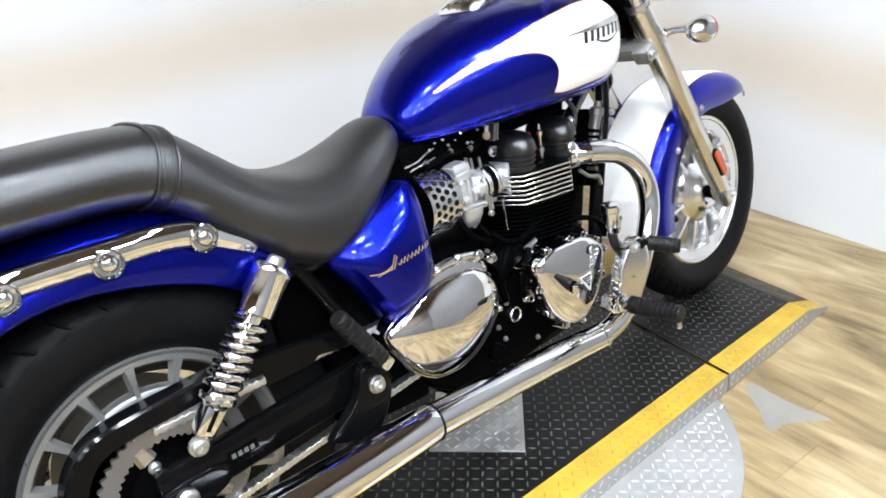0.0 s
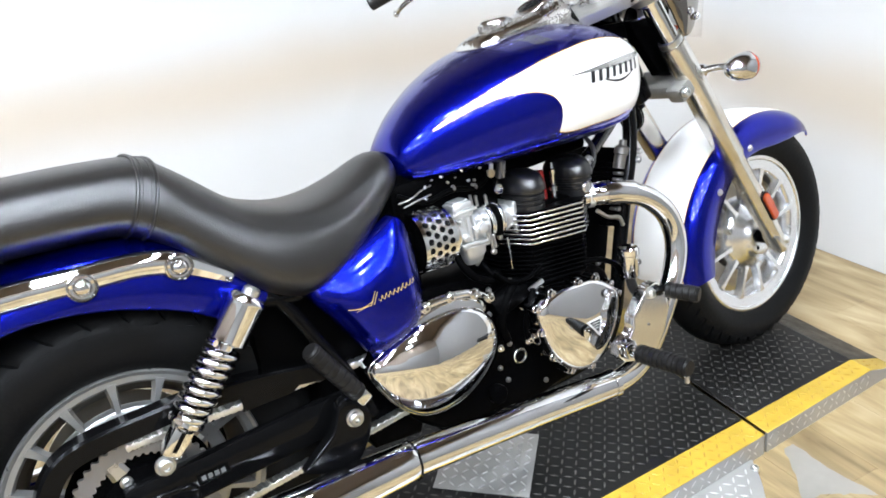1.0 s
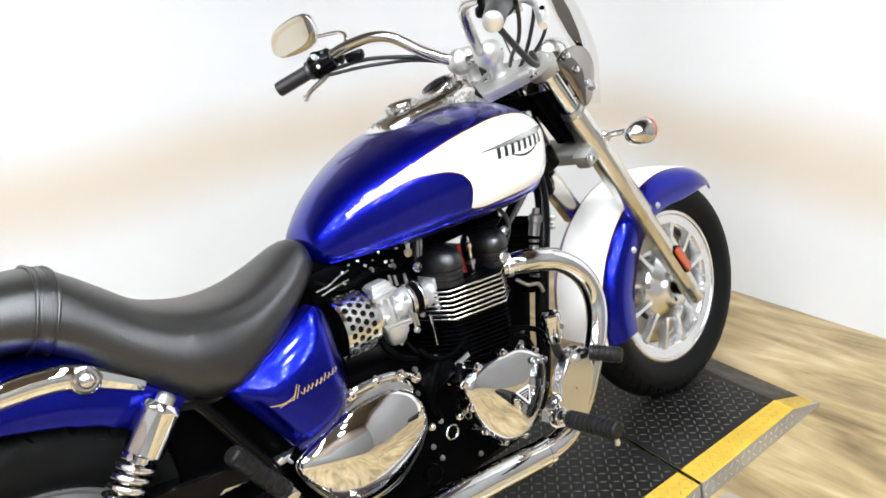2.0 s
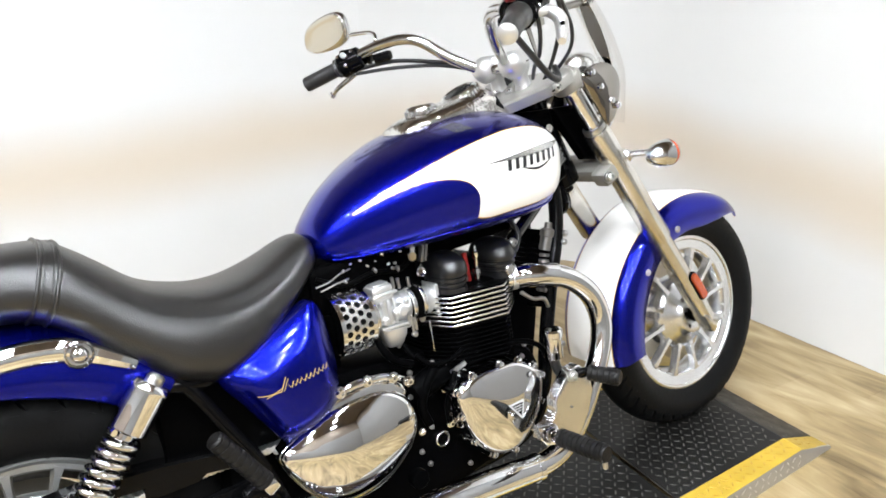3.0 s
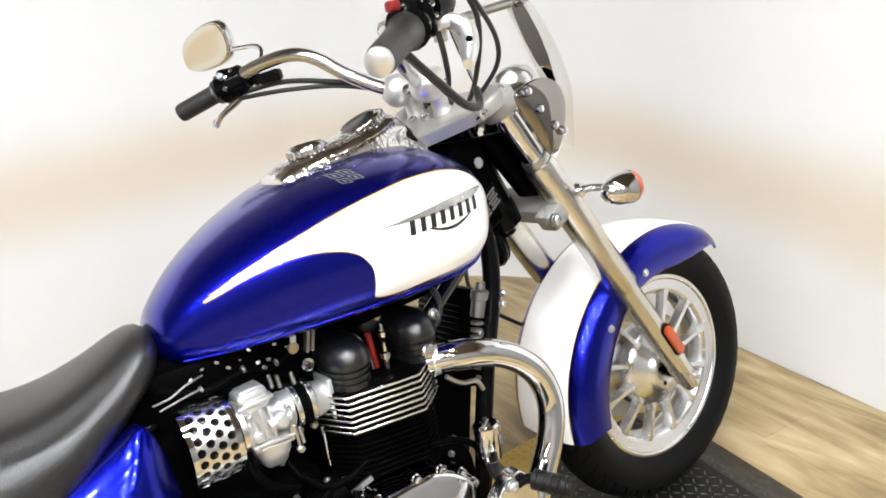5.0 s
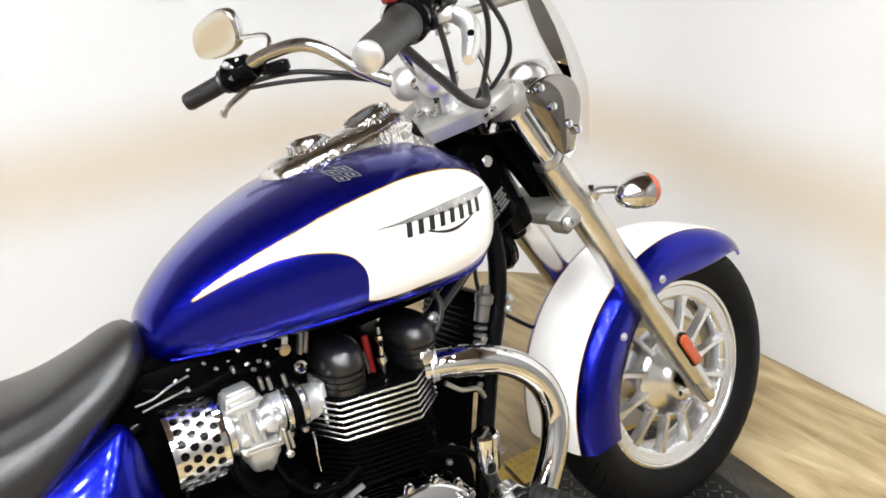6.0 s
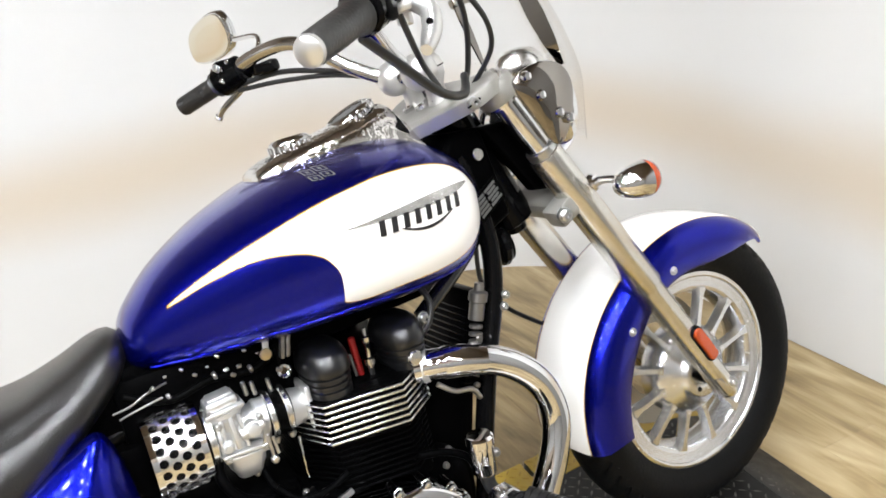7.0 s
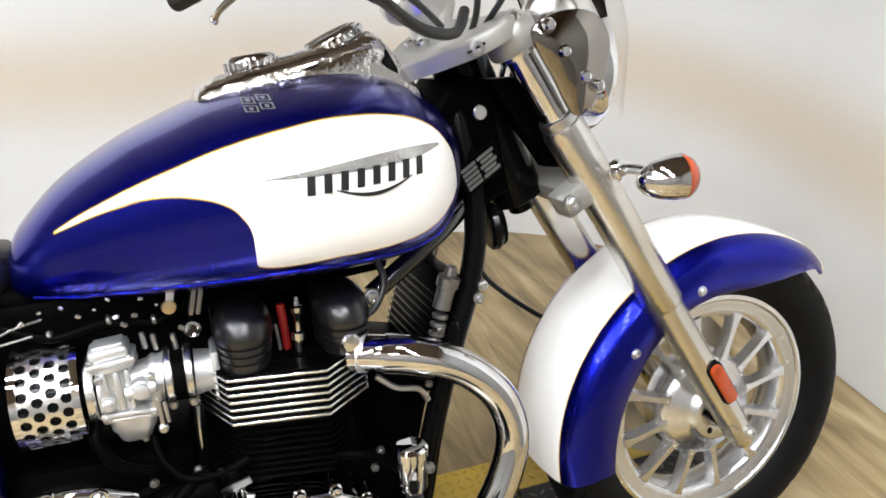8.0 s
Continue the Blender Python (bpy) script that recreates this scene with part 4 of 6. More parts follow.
# small four-field sticker near the filler
for i in range(2):
    for j in range(2):
        x0, z0 = 0.846 + 0.017 * i, 0.9310 - 0.0075 * j + 0.0025 * i
        for (a, b), (c, d) in (((0, 0), (1, 0.14)), ((0, 0.86), (1, 1)), ((0, 0.14), (0.14, 0.86)), ((0.86, 0.14), (1, 0.86)), ((0.35, 0.3), (0.65, 0.7))):
            xa, xb, za, zb = x0 + 0.0145 * a, x0 + 0.0145 * c, z0 - 0.006 * b, z0 - 0.006 * d
            decal([((xa, zb), (xa, za)), ((xb, zb), (xb, za))], tank_y, GREYINK, "sticker_mark", tank, 0.0012)

# chrome filler and gauge console on top of the tank
CONSOLE = [  # x, ridge height above the tank, half width
    (0.798, 0.003, 0.022), (0.803, 0.010, 0.048), (0.83, 0.016, 0.060), (0.87, 0.019, 0.066), (0.91, 0.022, 0.069), (0.94, 0.027, 0.070), (0.97, 0.034, 0.068), (1.00, 0.044, 0.063), (1.022, 0.053, 0.058), (1.038, 0.055, 0.055), (1.052, 0.046, 0.054), (1.075, 0.026, 0.052), (1.100, 0.010, 0.046), (1.115, 0.003, 0.036)]
rings = []
for x in np.linspace(0.798, 1.115, 72):
    h, w = curve_at(CONSOLE, x)
    base = float(curve_at(TANK, x)[0])
    ring = []
    for a in np.linspace(0, math.pi, 23):
        y = w * math.copysign(abs(math.cos(a)) ** 0.75, math.cos(a))
        foot = curve_at(TANK, x)[2] + (base - curve_at(TANK, x)[2]) * max(0.0, 1 - abs(y / curve_at(TANK, x)[3]) ** 2.1) ** (1 / 2.1)
        ring.append(Vector((x, y, foot - 0.004 + (h + 0.006) * math.sin(a) ** 0.7)))
    ring += [Vector((x, y, base - 0.03)) for y in (-w * 0.6, w * 0.6)]
    rings.append(ring)
console_bm = loft(rings)
console_tree = BVHTree.FromBMesh(console_bm)


def console_y(x, z):
    at = console_tree.ray_cast(Vector((x, -1, z)), Vector((0, 1, 0)))[0]
    return at.y if at else -0.05


console = part("filler_console", console_bm, EMBOSSED, tank, "chrome filler and gauge console on the tank")
# flat black patch on the chrome, painted in for a shaded triangular recess
decal([((1.036, 0.958), (1.036, 0.960)), ((1.043, 0.952), (1.043, 0.984)), ((1.050, 0.948), (1.050, 0.968)), ((1.058, 0.944), (1.058, 0.950))], console_y, BLACK, "console_recess", tank, 0.0008)


def knurled(name, centre, axis, r, h, ribs, label):
    """A low round cap with ribs round its rim."""
    axis = Vector(axis).normalized()
    cap = part(name, lathe([(0.0, 0.0), (0.0, r), (h * 0.6, r), (h * 0.85, r * 0.93), (h, r * 0.80), (h * 0.86, r * 0.72), (h * 0.86, 0.0)], centre, axis, segs=48), CHROME, tank, label)
    u = axis.orthogonal().normalized()
    v = axis.cross(u)
    for k in range(ribs):
        w = 2 * math.pi * k / ribs
        at = Vector(centre) + r * (math.cos(w) * u + math.sin(w) * v)
        part("cap_rib", rod(at + axis * (h * 0.05), at + axis * (h * 0.62), r * 0.075, segs=8), CHROME, cap)
    return cap


knurled("filler_cap", (0.878, 0, float(curve_at(TANK, 0.878)[0]) + 0.016), (-0.10, 0, 1), 0.034, 0.017, 22, "knurled chrome filler cap")
gauge_at, gauge_axis = Vector((0.985, 0, float(curve_at(TANK, 0.985)[0]) + 0.032)), Vector((-0.42, 0, 0.91))
gauge = knurled("speedometer", gauge_at, gauge_axis, 0.044, 0.016, 30, "round gauge in a knurled chrome bezel")
part("gauge_face", lathe([(0.0125, 0.0), (0.0125, 0.0315), (0.0138, 0.0315), (0.0138, 0.0)], gauge_at, gauge_axis, segs=40), BLACK, gauge, "dark gauge face")
part("console_gasket", tube([(x, s * (float(curve_at(CONSOLE, x)[1]) + 0.002), float(curve_at(TANK, x)[0]) - 0.006) for s, xs_ in ((-1, np.linspace(0.81, 1.11, 16)), (1, np.linspace(1.11, 0.81, 16))) for x in xs_], 0.003, segs=8, smooth=False), PLASTIC, tank)

# -- blue side panel under the seat --
panel = smooth_outline([(0.322, 0.590), (0.402, 0.628), (0.470, 0.660), (0.508, 0.668), (0.525, 0.612), (0.530, 0.530), (0.521, 0.478), (0.465, 0.454), (0.414, 0.441), (0.385, 0.478), (0.352, 0.530)], 56)
PC = Vector((0.44, 0, 0.555))


EDGES = [((0.322, 0.590), (0.508, 0.672)), ((0.508, 0.672), (0.530, 0.522)), ((0.530, 0.522), (0.520, 0.474)), ((0.520, 0.474), (0.405, 0.436)), ((0.405, 0.440), (0.322, 0.590))]


def panel_out(x, z):
    """How far the panel stands out, 0 to 1: quickly up from its edges, then nearly flat."""
    total = 0.0
    for (xa, za), (xb, zb) in EDGES:
        total += math.exp(-((x - xa) * (zb - za) - (z - za) * (xb - xa)) / math.hypot(xb - xa, zb - za) / 0.016)
    d = -0.016 * math.log(total)
    return 1 - (1 - min(1.0, max(0.0, (d + 0.016) / 0.075))) ** 2.6


def panel_dome(outline, y0, y1, steps=18):
    pts = [Vector((x, 0, z)) for x, z in outline]
    stack = [[Vector((p.x, y0, p.z)) for p in pts]]
    for k in range(steps):
        f = 1 - (k / (steps - 0.6)) ** 1.35
        ring = [PC + (p - PC) * f for p in pts]
        stack.append([Vector((q.x, y0 + (y1 - y0) * (0.18 + 0.82 * panel_out(q.x, q.z)), q.z)) for q in ring])
    return loft(stack)


panel_bm = panel_dome(panel, -0.112, -0.194)
panel_tree = BVHTree.FromBMesh(panel_bm)


def panel_y(x, z):
    at = panel_tree.ray_cast(Vector((x, -1, z)), Vector((0, 1, 0)))[0]
    return at.y if at else -0.17


side_panel = part("side_panel", panel_bm, BLUE, bike, "deep blue metallic side panel with a gold script line", sharp=75)
# gold script drawn as thin slanted strokes on a wavy line
def script_z(x):
    return 0.5475 + (x - 0.396) * 0.15


def stroke(points, thick):
    decal([((x, z - thick / 2), (x + 0.0002, z + thick / 2)) for x, z in points], panel_y, GOLD, "script_stroke", side_panel, 0.0012)


for x0, h in ((0.401, 0.024), (0.4065, 0.020), (0.420, 0.010), (0.4275, 0.0105), (0.435, 0.010), (0.4445, 0.0105), (0.453, 0.0095), (0.4605, 0.0125), (0.4695, 0.0095), (0.479, 0.0105), (0.4875, 0.0095)):
    z0 = script_z(x0)
    decal([((x0, z0), (x0 + 0.5 * h, z0 + h)), ((x0 + 0.0016, z0), (x0 + 0.5 * h + 0.0016, z0 + h))], panel_y, GOLD, "script_stroke", side_panel, 0.0012)
stroke([(x, script_z(x) + 0.0045 + 0.0030 * math.sin(x * 760)) for x in np.linspace(0.416, 0.494, 60)], 0.0010)
stroke([(x, script_z(x) + 0.007 - 0.004 * math.sin((x - 0.366) * 80)) for x in np.linspace(0.366, 0.407, 20)], 0.0015)
stroke([(x, script_z(x) - 0.001 + 0.003 * math.sin((x - 0.378) * 90)) for x in np.linspace(0.378, 0.402, 14)], 0.0013)

# -- rear shock --
shock_top, shock_low = Vector((0.2175, -0.157, 0.617)), Vector((0.035, -0.150, 0.402))
ax = (shock_low - shock_top).normalized()
shock = part("shock_absorber", lathe([(-0.004, 0.0), (-0.004, 0.024), (0.0, 0.028), (0.004, 0.0305), (0.007, 0.0315), (0.010, 0.0305), (0.074, 0.0300), (0.077, 0.027), (0.077, 0.0)], shock_top, ax, segs=40), CHROME, bike, "chrome rear shock absorber with an open coil spring")
part("damper_rod", rod(shock_top + ax * 0.07, shock_top + ax * 0.215, 0.0165), CHROME, shock)
a_, b_ = ax.orthogonal().normalized(), ax.cross(ax.orthogonal().normalized())
coil = []
for k in range(8 * 16 + 1):
    w = 2 * math.pi * k / 16
    coil.append(tuple(shock_top + ax * (0.082 + 0.122 * k / (8 * 16)) + 0.0250 * (math.cos(w) * a_ + math.sin(w) * b_)))
part("coil_spring", tube(coil, 0.0056, segs=10, smooth=False), CHROME, shock)
part("spring_seat", lathe([(0.204, 0.0), (0.204, 0.027), (0.207, 0.0295), (0.213, 0.0295), (0.217, 0.022), (0.224, 0.018), (0.224, 0.0)], shock_top, ax, segs=28), CHROME, shock)
part("clevis", bar_between(shock_top + ax * 0.214, shock_top + ax * 0.268, 0.034, 0.030, bevel=0.007), CHROME, shock)
# the slot's shade is a black bar set on the clevis face
part("clevis_slot", bar_between(shock_top + ax * 0.224 + Vector((0, -0.0138, 0)), shock_top + ax * 0.258 + Vector((0, -0.0138, 0)), 0.008, 0.003, bevel=0.001), BLACK, shock)
bolt(shock, shock_low + Vector((0, -0.006, 0)), (0, -1, 0), 0.0125, STEEL)
part("top_mount", lathe([(0, 0.0), (0, 0.014), (0.012, 0.014), (0.016, 0.010), (0.016, 0.0)], shock_top - ax * 0.002, -ax, segs=20), STEEL, shock)

# -- swingarm, chain and guards --
swingarm = part("swingarm", bar_between((-0.03, -0.125, 0.341), (0.37, -0.125, 0.362), 0.070, 0.026, bevel=0.008), BLACK, bike, "black square-section swingarm")
part("far_arm", bar_between((-0.03, 0.125, 0.322), (0.50, 0.125, 0.350), 0.055, 0.026, bevel=0.008), BLACK, swingarm)
part("axle_plate", plate(smooth_outline([(-0.05, 0.31), (-0.03, 0.345), (0.03, 0.352), (0.07, 0.345), (0.07, 0.315), (0.02, 0.300)], 32), -0.136, -0.143, round_=0.003), BLACK, swingarm)
part("arm_label", box((0.052, 0.001, 0.018), pose(0.101, -0.1386, 0.349, 0, -4, 0)), PLASTIC, swingarm)
for k in range(4):
    part("label_bar", box((0.007, 0.001, 0.008), pose(0.085 + 0.0105 * k, -0.1394, 0.3485, 0, -4, 0), bevel=0), GREYINK, swingarm)
guard = spline([(-0.158, 0.330), (-0.145, 0.400), (-0.118, 0.444), (-0.082, 0.466), (-0.030, 0.474), (0.030, 0.477), (0.092, 0.479), (0.20, 0.473), (0.34, 0.450)], 40)
bm = bmesh.new()
rings = []
for k, (x, z) in enumerate(guard):
    d = guard[min(k + 1, 39)] - guard[max(k - 1, 0)]
    n = Vector((-d[1], 0, d[0])).normalized()
    c = Vector((x, 0, z))
    rings.append([c + n * u + Vector((0, y, 0)) for u, y in ((0, -0.085), (0, -0.116), (-0.004, -0.121), (-0.031, -0.121), (-0.031, -0.117), (-0.005, -0.116), (-0.003, -0.085))])
part("chain_guard", loft(rings), BLACK, swingarm, "black curved chain guard")
part("guard_plate", plate([(0.175, 0.418), (0.178, 0.462), (0.292, 0.455), (0.298, 0.440), (0.262, 0.418)], -0.108, -0.116, round_=0.002), BLACK, swingarm)

chain_mesh = finish("chain_link", plate(smooth_outline([(-0.0085, 0.0), (-0.0055, 0.0068), (0, 0.0042), (0.0055, 0.0068), (0.0085, 0), (0.0055, -0.0068), (0, -0.0042), (-0.0055, -0.0068)], 16), 0.009, -0.011, round_=0.0015, rings=1), CHAIN)
chain = part("drive_chain", rod((0.53, -0.098, 0.335), (0.53, -0.112, 0.335), 0.032), STEEL, bike, "steel roller drive chain")
for a, b in (((-0.02, 0.248), (0.53, 0.300)), ((0.0, 0.432), (0.53, 0.420))):
    n = 38
    for k in range(n):
        f = k / n
        link = part("link", chain_mesh, CHAIN, chain)
        link.matrix_basis = pose(a[0] + (b[0] - a[0]) * f, -0.1035, a[1] + (b[1] - a[1]) * f, 0, -math.degrees(math.atan2(b[1] - a[1], b[0] - a[0])), 0)

# -- frame --
chassis = part("chassis", tube([(1.135, -0.045, 0.90), (1.150, -0.075, 0.76), (1.135, -0.088, 0.66), (1.095, -0.095, 0.55), (1.058, -0.100, 0.43), (1.03, -0.100, 0.31), (0.98, -0.10, 0.24), (0.86, -0.10, 0.215), (0.55, -0.10, 0.22)], 0.0165), BLACK, bike, "gloss black tubular steel frame")
part("frame_tube", tube([(1.135, 0.045, 0.90), (1.150, 0.075, 0.76), (1.135, 0.088, 0.66), (1.095, 0.095, 0.55), (1.058, 0.10, 0.43), (1.03, 0.10, 0.31), (0.98, 0.10, 0.24), (0.86, 0.10, 0.215), (0.55, 0.10, 0.22)], 0.0165), GLOSS, chassis)
part("frame_tube", tube([(1.165, -0.050, 0.775), (1.09, -0.085, 0.728), (0.985, -0.105, 0.664)], 0.0135), GLOSS, chassis)
part("frame_tube", tube([(1.165, 0.050, 0.775), (1.09, 0.085, 0.728), (0.985, 0.105, 0.664)], 0.0135), BLACK, chassis)
part("frame_tube", tube([(0.240, -0.110, 0.635), (0.284, -0.120, 0.569), (0.321, -0.120, 0.498), (0.361, -0.120, 0.422), (0.40, -0.11, 0.32)], 0.013), BLACK, chassis)
part("frame_tube", tube([(0.20, -0.105, 0.61), (0.30, -0.115, 0.585), (0.42, -0.07, 0.61), (0.54, -0.05, 0.64)], 0.015), BLACK, chassis)
part("steering_head", rod((1.160, 0, 0.965), (1.255, 0, 0.745), 0.042), BLACK, chassis)
part("head_gusset", plate([(1.075, 0.86), (1.075, 0.775), (1.14, 0.735), (1.215, 0.77), (1.185, 0.93), (1.125, 0.93)], 0.060, -0.064, round_=0.012), CASE, chassis)
bolt(chassis, (0.9825, -0.118, 0.665), (0, -1, 0), 0.009, STEEL)
bolt(chassis, (1.146, -0.106, 0.650), (0, -1, 0), 0.006, STEEL)
bolt(chassis, (1.138, -0.108, 0.632), (0, -1, 0), 0.006, STEEL)
plate_at = pose(1.152, -0.0985, 0.814, 0, -27, 14)
nameplate = part("frame_plate", box((0.074, 0.002, 0.044), plate_at, bevel=0.001), PLASTIC, chassis, "black rating plate with grey unreadable print")
for k in range(5):
    for x0, w in ((-0.018, 0.026), (0.014, 0.030 - 0.008 * (k % 2))):
        part("print_bar", box((w, 0.001, 0.0046), plate_at @ Matrix.Translation((x0, -0.0014, 0.014 - 0.0070 * k)), bevel=0), GREYINK, nameplate)
part("frame_plug", rod((1.166, -0.066, 0.886), (1.166, -0.072, 0.886), 0.0105), POLISHED, chassis)
part("battery_box", box((0.22, 0.20, 0.20), pose(0.33, 0.0, 0.52), bevel=0.02), CASE, chassis)
part("inner_guard", box((0.05, 0.19, 0.34), pose(0.345, 0.0, 0.43, 0, 8, 0), bevel=0.015), PLASTIC, chassis)
part("air_box", box((0.25, 0.15, 0.15), pose(0.655, 0.0, 0.640), bevel=0.02), CASE, chassis, "black air box under the tank")
part("backbone", tube([(0.55, 0, 0.70), (0.80, 0, 0.735), (1.15, 0, 0.86)], 0.035), BLACK, chassis)
part("coil_pack", box((0.27, 0.15, 0.075), pose(0.885, 0.0, 0.712, 0, -4, 0), bevel=0.012), CASE, chassis)
part("seat_pan", box((0.20, 0.13, 0.11), pose(0.50, 0.0, 0.665, 0, -8, 0), bevel=0.02), CASE, chassis)
part("wiring_loom", tube([(0.545, -0.075, 0.690), (0.600, -0.085, 0.668), (0.660, -0.082, 0.676), (0.720, -0.080, 0.668), (0.760, -0.082, 0.690)], 0.0055, segs=10), PLASTIC, chassis, "black wiring loom")
for x0, z0 in ((0.600, 0.672), (0.665, 0.680), (0.715, 0.672)):
    part("loom_clip", rod((x0 - 0.003, -0.083, z0 - 0.001), (x0 + 0.003, -0.083, z0), 0.0062, segs=12), GEAR, chassis)
part("battery_tray", box((0.20, 0.17, 0.13), pose(0.47, 0.0, 0.56), bevel=0.02), CASE, chassis)

# -- passenger peg on its hanger --
hanger = part("peg_hanger", plate(smooth_outline([(0.320, 0.392), (0.350, 0.390), (0.374, 0.350), (0.360, 0.305), (0.328, 0.270), (0.285, 0.274), (0.240, 0.292), (0.246, 0.306), (0.298, 0.345)], 36), -0.150, -0.170, round_=0.005), BLACK, bike, "black hanger with a folded rubber passenger peg")
bolt(hanger, (0.341, -0.171, 0.357), (0, -1, 0), 0.013, STEEL)
peg_a, peg_b = Vector((0.348, -0.192, 0.410)), Vector((0.281, -0.200, 0.513))


def rubber_peg(parent, a, b, r, ribs=9, label=""):
    a, b = Vector(a), Vector(b)
    d = (b - a).length
    prof = [(0, 0.0), (0, r * 0.75)]
    for k in range(ribs):
        f0, f1 = k / ribs, (k + 1) / ribs
        prof += [(d * (f0 + 0.05 / ribs), r), (d * (f1 - 0.3 / ribs), r), (d * (f1 - 0.25 / ribs), r * 0.9), (d * f1, r * 0.9)]
    prof += [(d, r * 0.97), (d + 0.004, r * 0.8), (d + 0.004, 0.0)]
    return part("rubber_peg", lathe(prof, a, b - a, segs=24), PEG, parent, label)


rubber_peg(hanger, peg_a, peg_b, 0.0162)
part("peg_clevis", bar_between(peg_a - (peg_b - peg_a) * 0.18, peg_a, 0.024, 0.022, bevel=0.004), CHROME, hanger)

# -- exhaust --
header = [(0.945, -0.130, 0.598), (0.990, -0.152, 0.597), (1.040, -0.166, 0.587), (1.092, -0.175, 0.560), (1.132, -0.181, 0.516), (1.147, -0.186, 0.458), (1.132, -0.191, 0.400), (1.094, -0.196, 0.338), (1.044, -0.200, 0.272), (0.992, -0.202, 0.226), (0.93, -0.202, 0.206), (0.83, -0.202, 0.212)]
exhaust = part("exhaust", tube(header, 0.0240, n=90, segs=28), CHROME, bike, "chrome exhaust pipe sweeping down into a long silencer")
part("header_sleeve", tube([(0.985, -0.150, 0.597), (1.015, -0.159, 0.593), (1.047, -0.167, 0.5845)], 0.0262, segs=28), CHROME, exhaust)
part("heat_shield", tube([(0.90, -0.2035, 0.207), (0.72, -0.2035, 0.226), (0.56, -0.2035, 0.240), (0.42, -0.2035, 0.252)], [0.0285, 0.030, 0.031, 0.032], segs=28), CHROME, exhaust)
part("shield_band", tube([(0.905, -0.2035, 0.2065), (0.893, -0.2035, 0.2075)], 0.0305, segs=28), CHROME, exhaust)
part("silencer", tube([(0.425, -0.204, 0.2515), (0.410, -0.204, 0.2525), (0.395, -0.205, 0.2535), (0.30, -0.207, 0.256), (0.10, -0.210, 0.262), (-0.15, -0.212, 0.270), (-0.38, -0.214, 0.277)], [0.030, 0.0345, 0.0365, 0.039, 0.042, 0.044, 0.044], segs=32), CHROME, exhaust, "long chrome silencer")
part("far_silencer", tube([(0.425, 0.204, 0.2515), (0.395, 0.205, 0.2535), (0.30, 0.207, 0.256), (0.10, 0.210, 0.262), (-0.15, 0.212, 0.270), (-0.38, 0.214, 0.277)], [0.030, 0.0365, 0.039, 0.042, 0.044, 0.044], segs=32), CHROME, exhaust, "long chrome silencer")
part("silencer_joint", lathe([(-0.0015, 0.030), (-0.0015, 0.0362), (0.0015, 0.0362), (0.0015, 0.030)], (0.4175, -0.204, 0.252), (1, 0, -0.07), segs=32, closed=True), BLACK, exhaust)

# -- engine --
engine = part("engine", plate(smooth_outline([(0.46, 0.42), (0.52, 0.455), (0.70, 0.465), (0.90, 0.450), (1.00, 0.42), (1.02, 0.34), (0.97, 0.24), (0.80, 0.195), (0.60, 0.20), (0.50, 0.25), (0.45, 0.33)], 56), 0.13, -0.118, round_=0.02), CASE, bike, "black parallel-twin engine with chrome covers")
part("pivot_plate", plate([(0.375, 0.445), (0.50, 0.46), (0.53, 0.30), (0.50, 0.225), (0.40, 0.235), (0.365, 0.33)], 0.10, -0.095, round_=0.01), CASE, engine)
part("gearbox_top", box((0.24, 0.22, 0.08), pose(0.62, 0.0, 0.47, 0, 4, 0), bevel=0.02), CASE, engine)
part("cylinder_block", box((0.150, 0.27, 0.155), pose(0.868, 0.0, 0.495, 0, -2, 0), bevel=0.015), CASE, engine)


def fin_outline(grow, back=0.0):
    """A cooling fin's plan: rear corner, broad face, front corner, and the same on the far side."""
    near = [(0.752 - grow * 0.3, -0.070), (0.786 - grow, -0.148 - grow), (0.905, -0.172 - grow), (0.968 + grow, -0.118 - grow * 0.5), (0.978 + grow, -0.05)]
    return near + [(x, -y) for x, y in reversed(near)]


def fin(z, grow, thick, slope=0.0):
    bm = bmesh.new()
    up = [bm.verts.new((x, y, z + thick / 2 + slope * (x - 0.86))) for x, y in fin_outline(grow)]
    dn = [bm.verts.new((x, y, z - thick / 2 + slope * (x - 0.86))) for x, y in fin_outline(grow)]
    bm.faces.new(up)
    bm.faces.new(dn[::-1])
    for i in range(len(up)):
        j = (i + 1) % len(up)
        bm.faces.new((up[i], dn[i], dn[j], up[j]))
    bmesh.ops.recalc_face_normals(bm, faces=bm.faces)
    bmesh.ops.bevel(bm, geom=bm.edges[:], offset=0.0005, segments=1, affect="EDGES")
    return bm


part("cylinder_head", box((0.165, 0.26, 0.070), pose(0.866, 0.0, 0.574), bevel=0.012), CASE, engine)
for k in range(7):
    part("bright_fin", fin(0.540 + 0.0098 * k, 0.0, 0.0034), POLISHED, engine, "bright-edged cooling fin")
    part("cooling_fin", fin(0.540 + 0.0098 * k + 0.0036, -0.0035, 0.0030), CASE, engine)
for k in range(9):
    part("cooling_fin", fin(0.528 - 0.0092 * k, -0.012, 0.0036), CASE, engine, "black cooling fin")


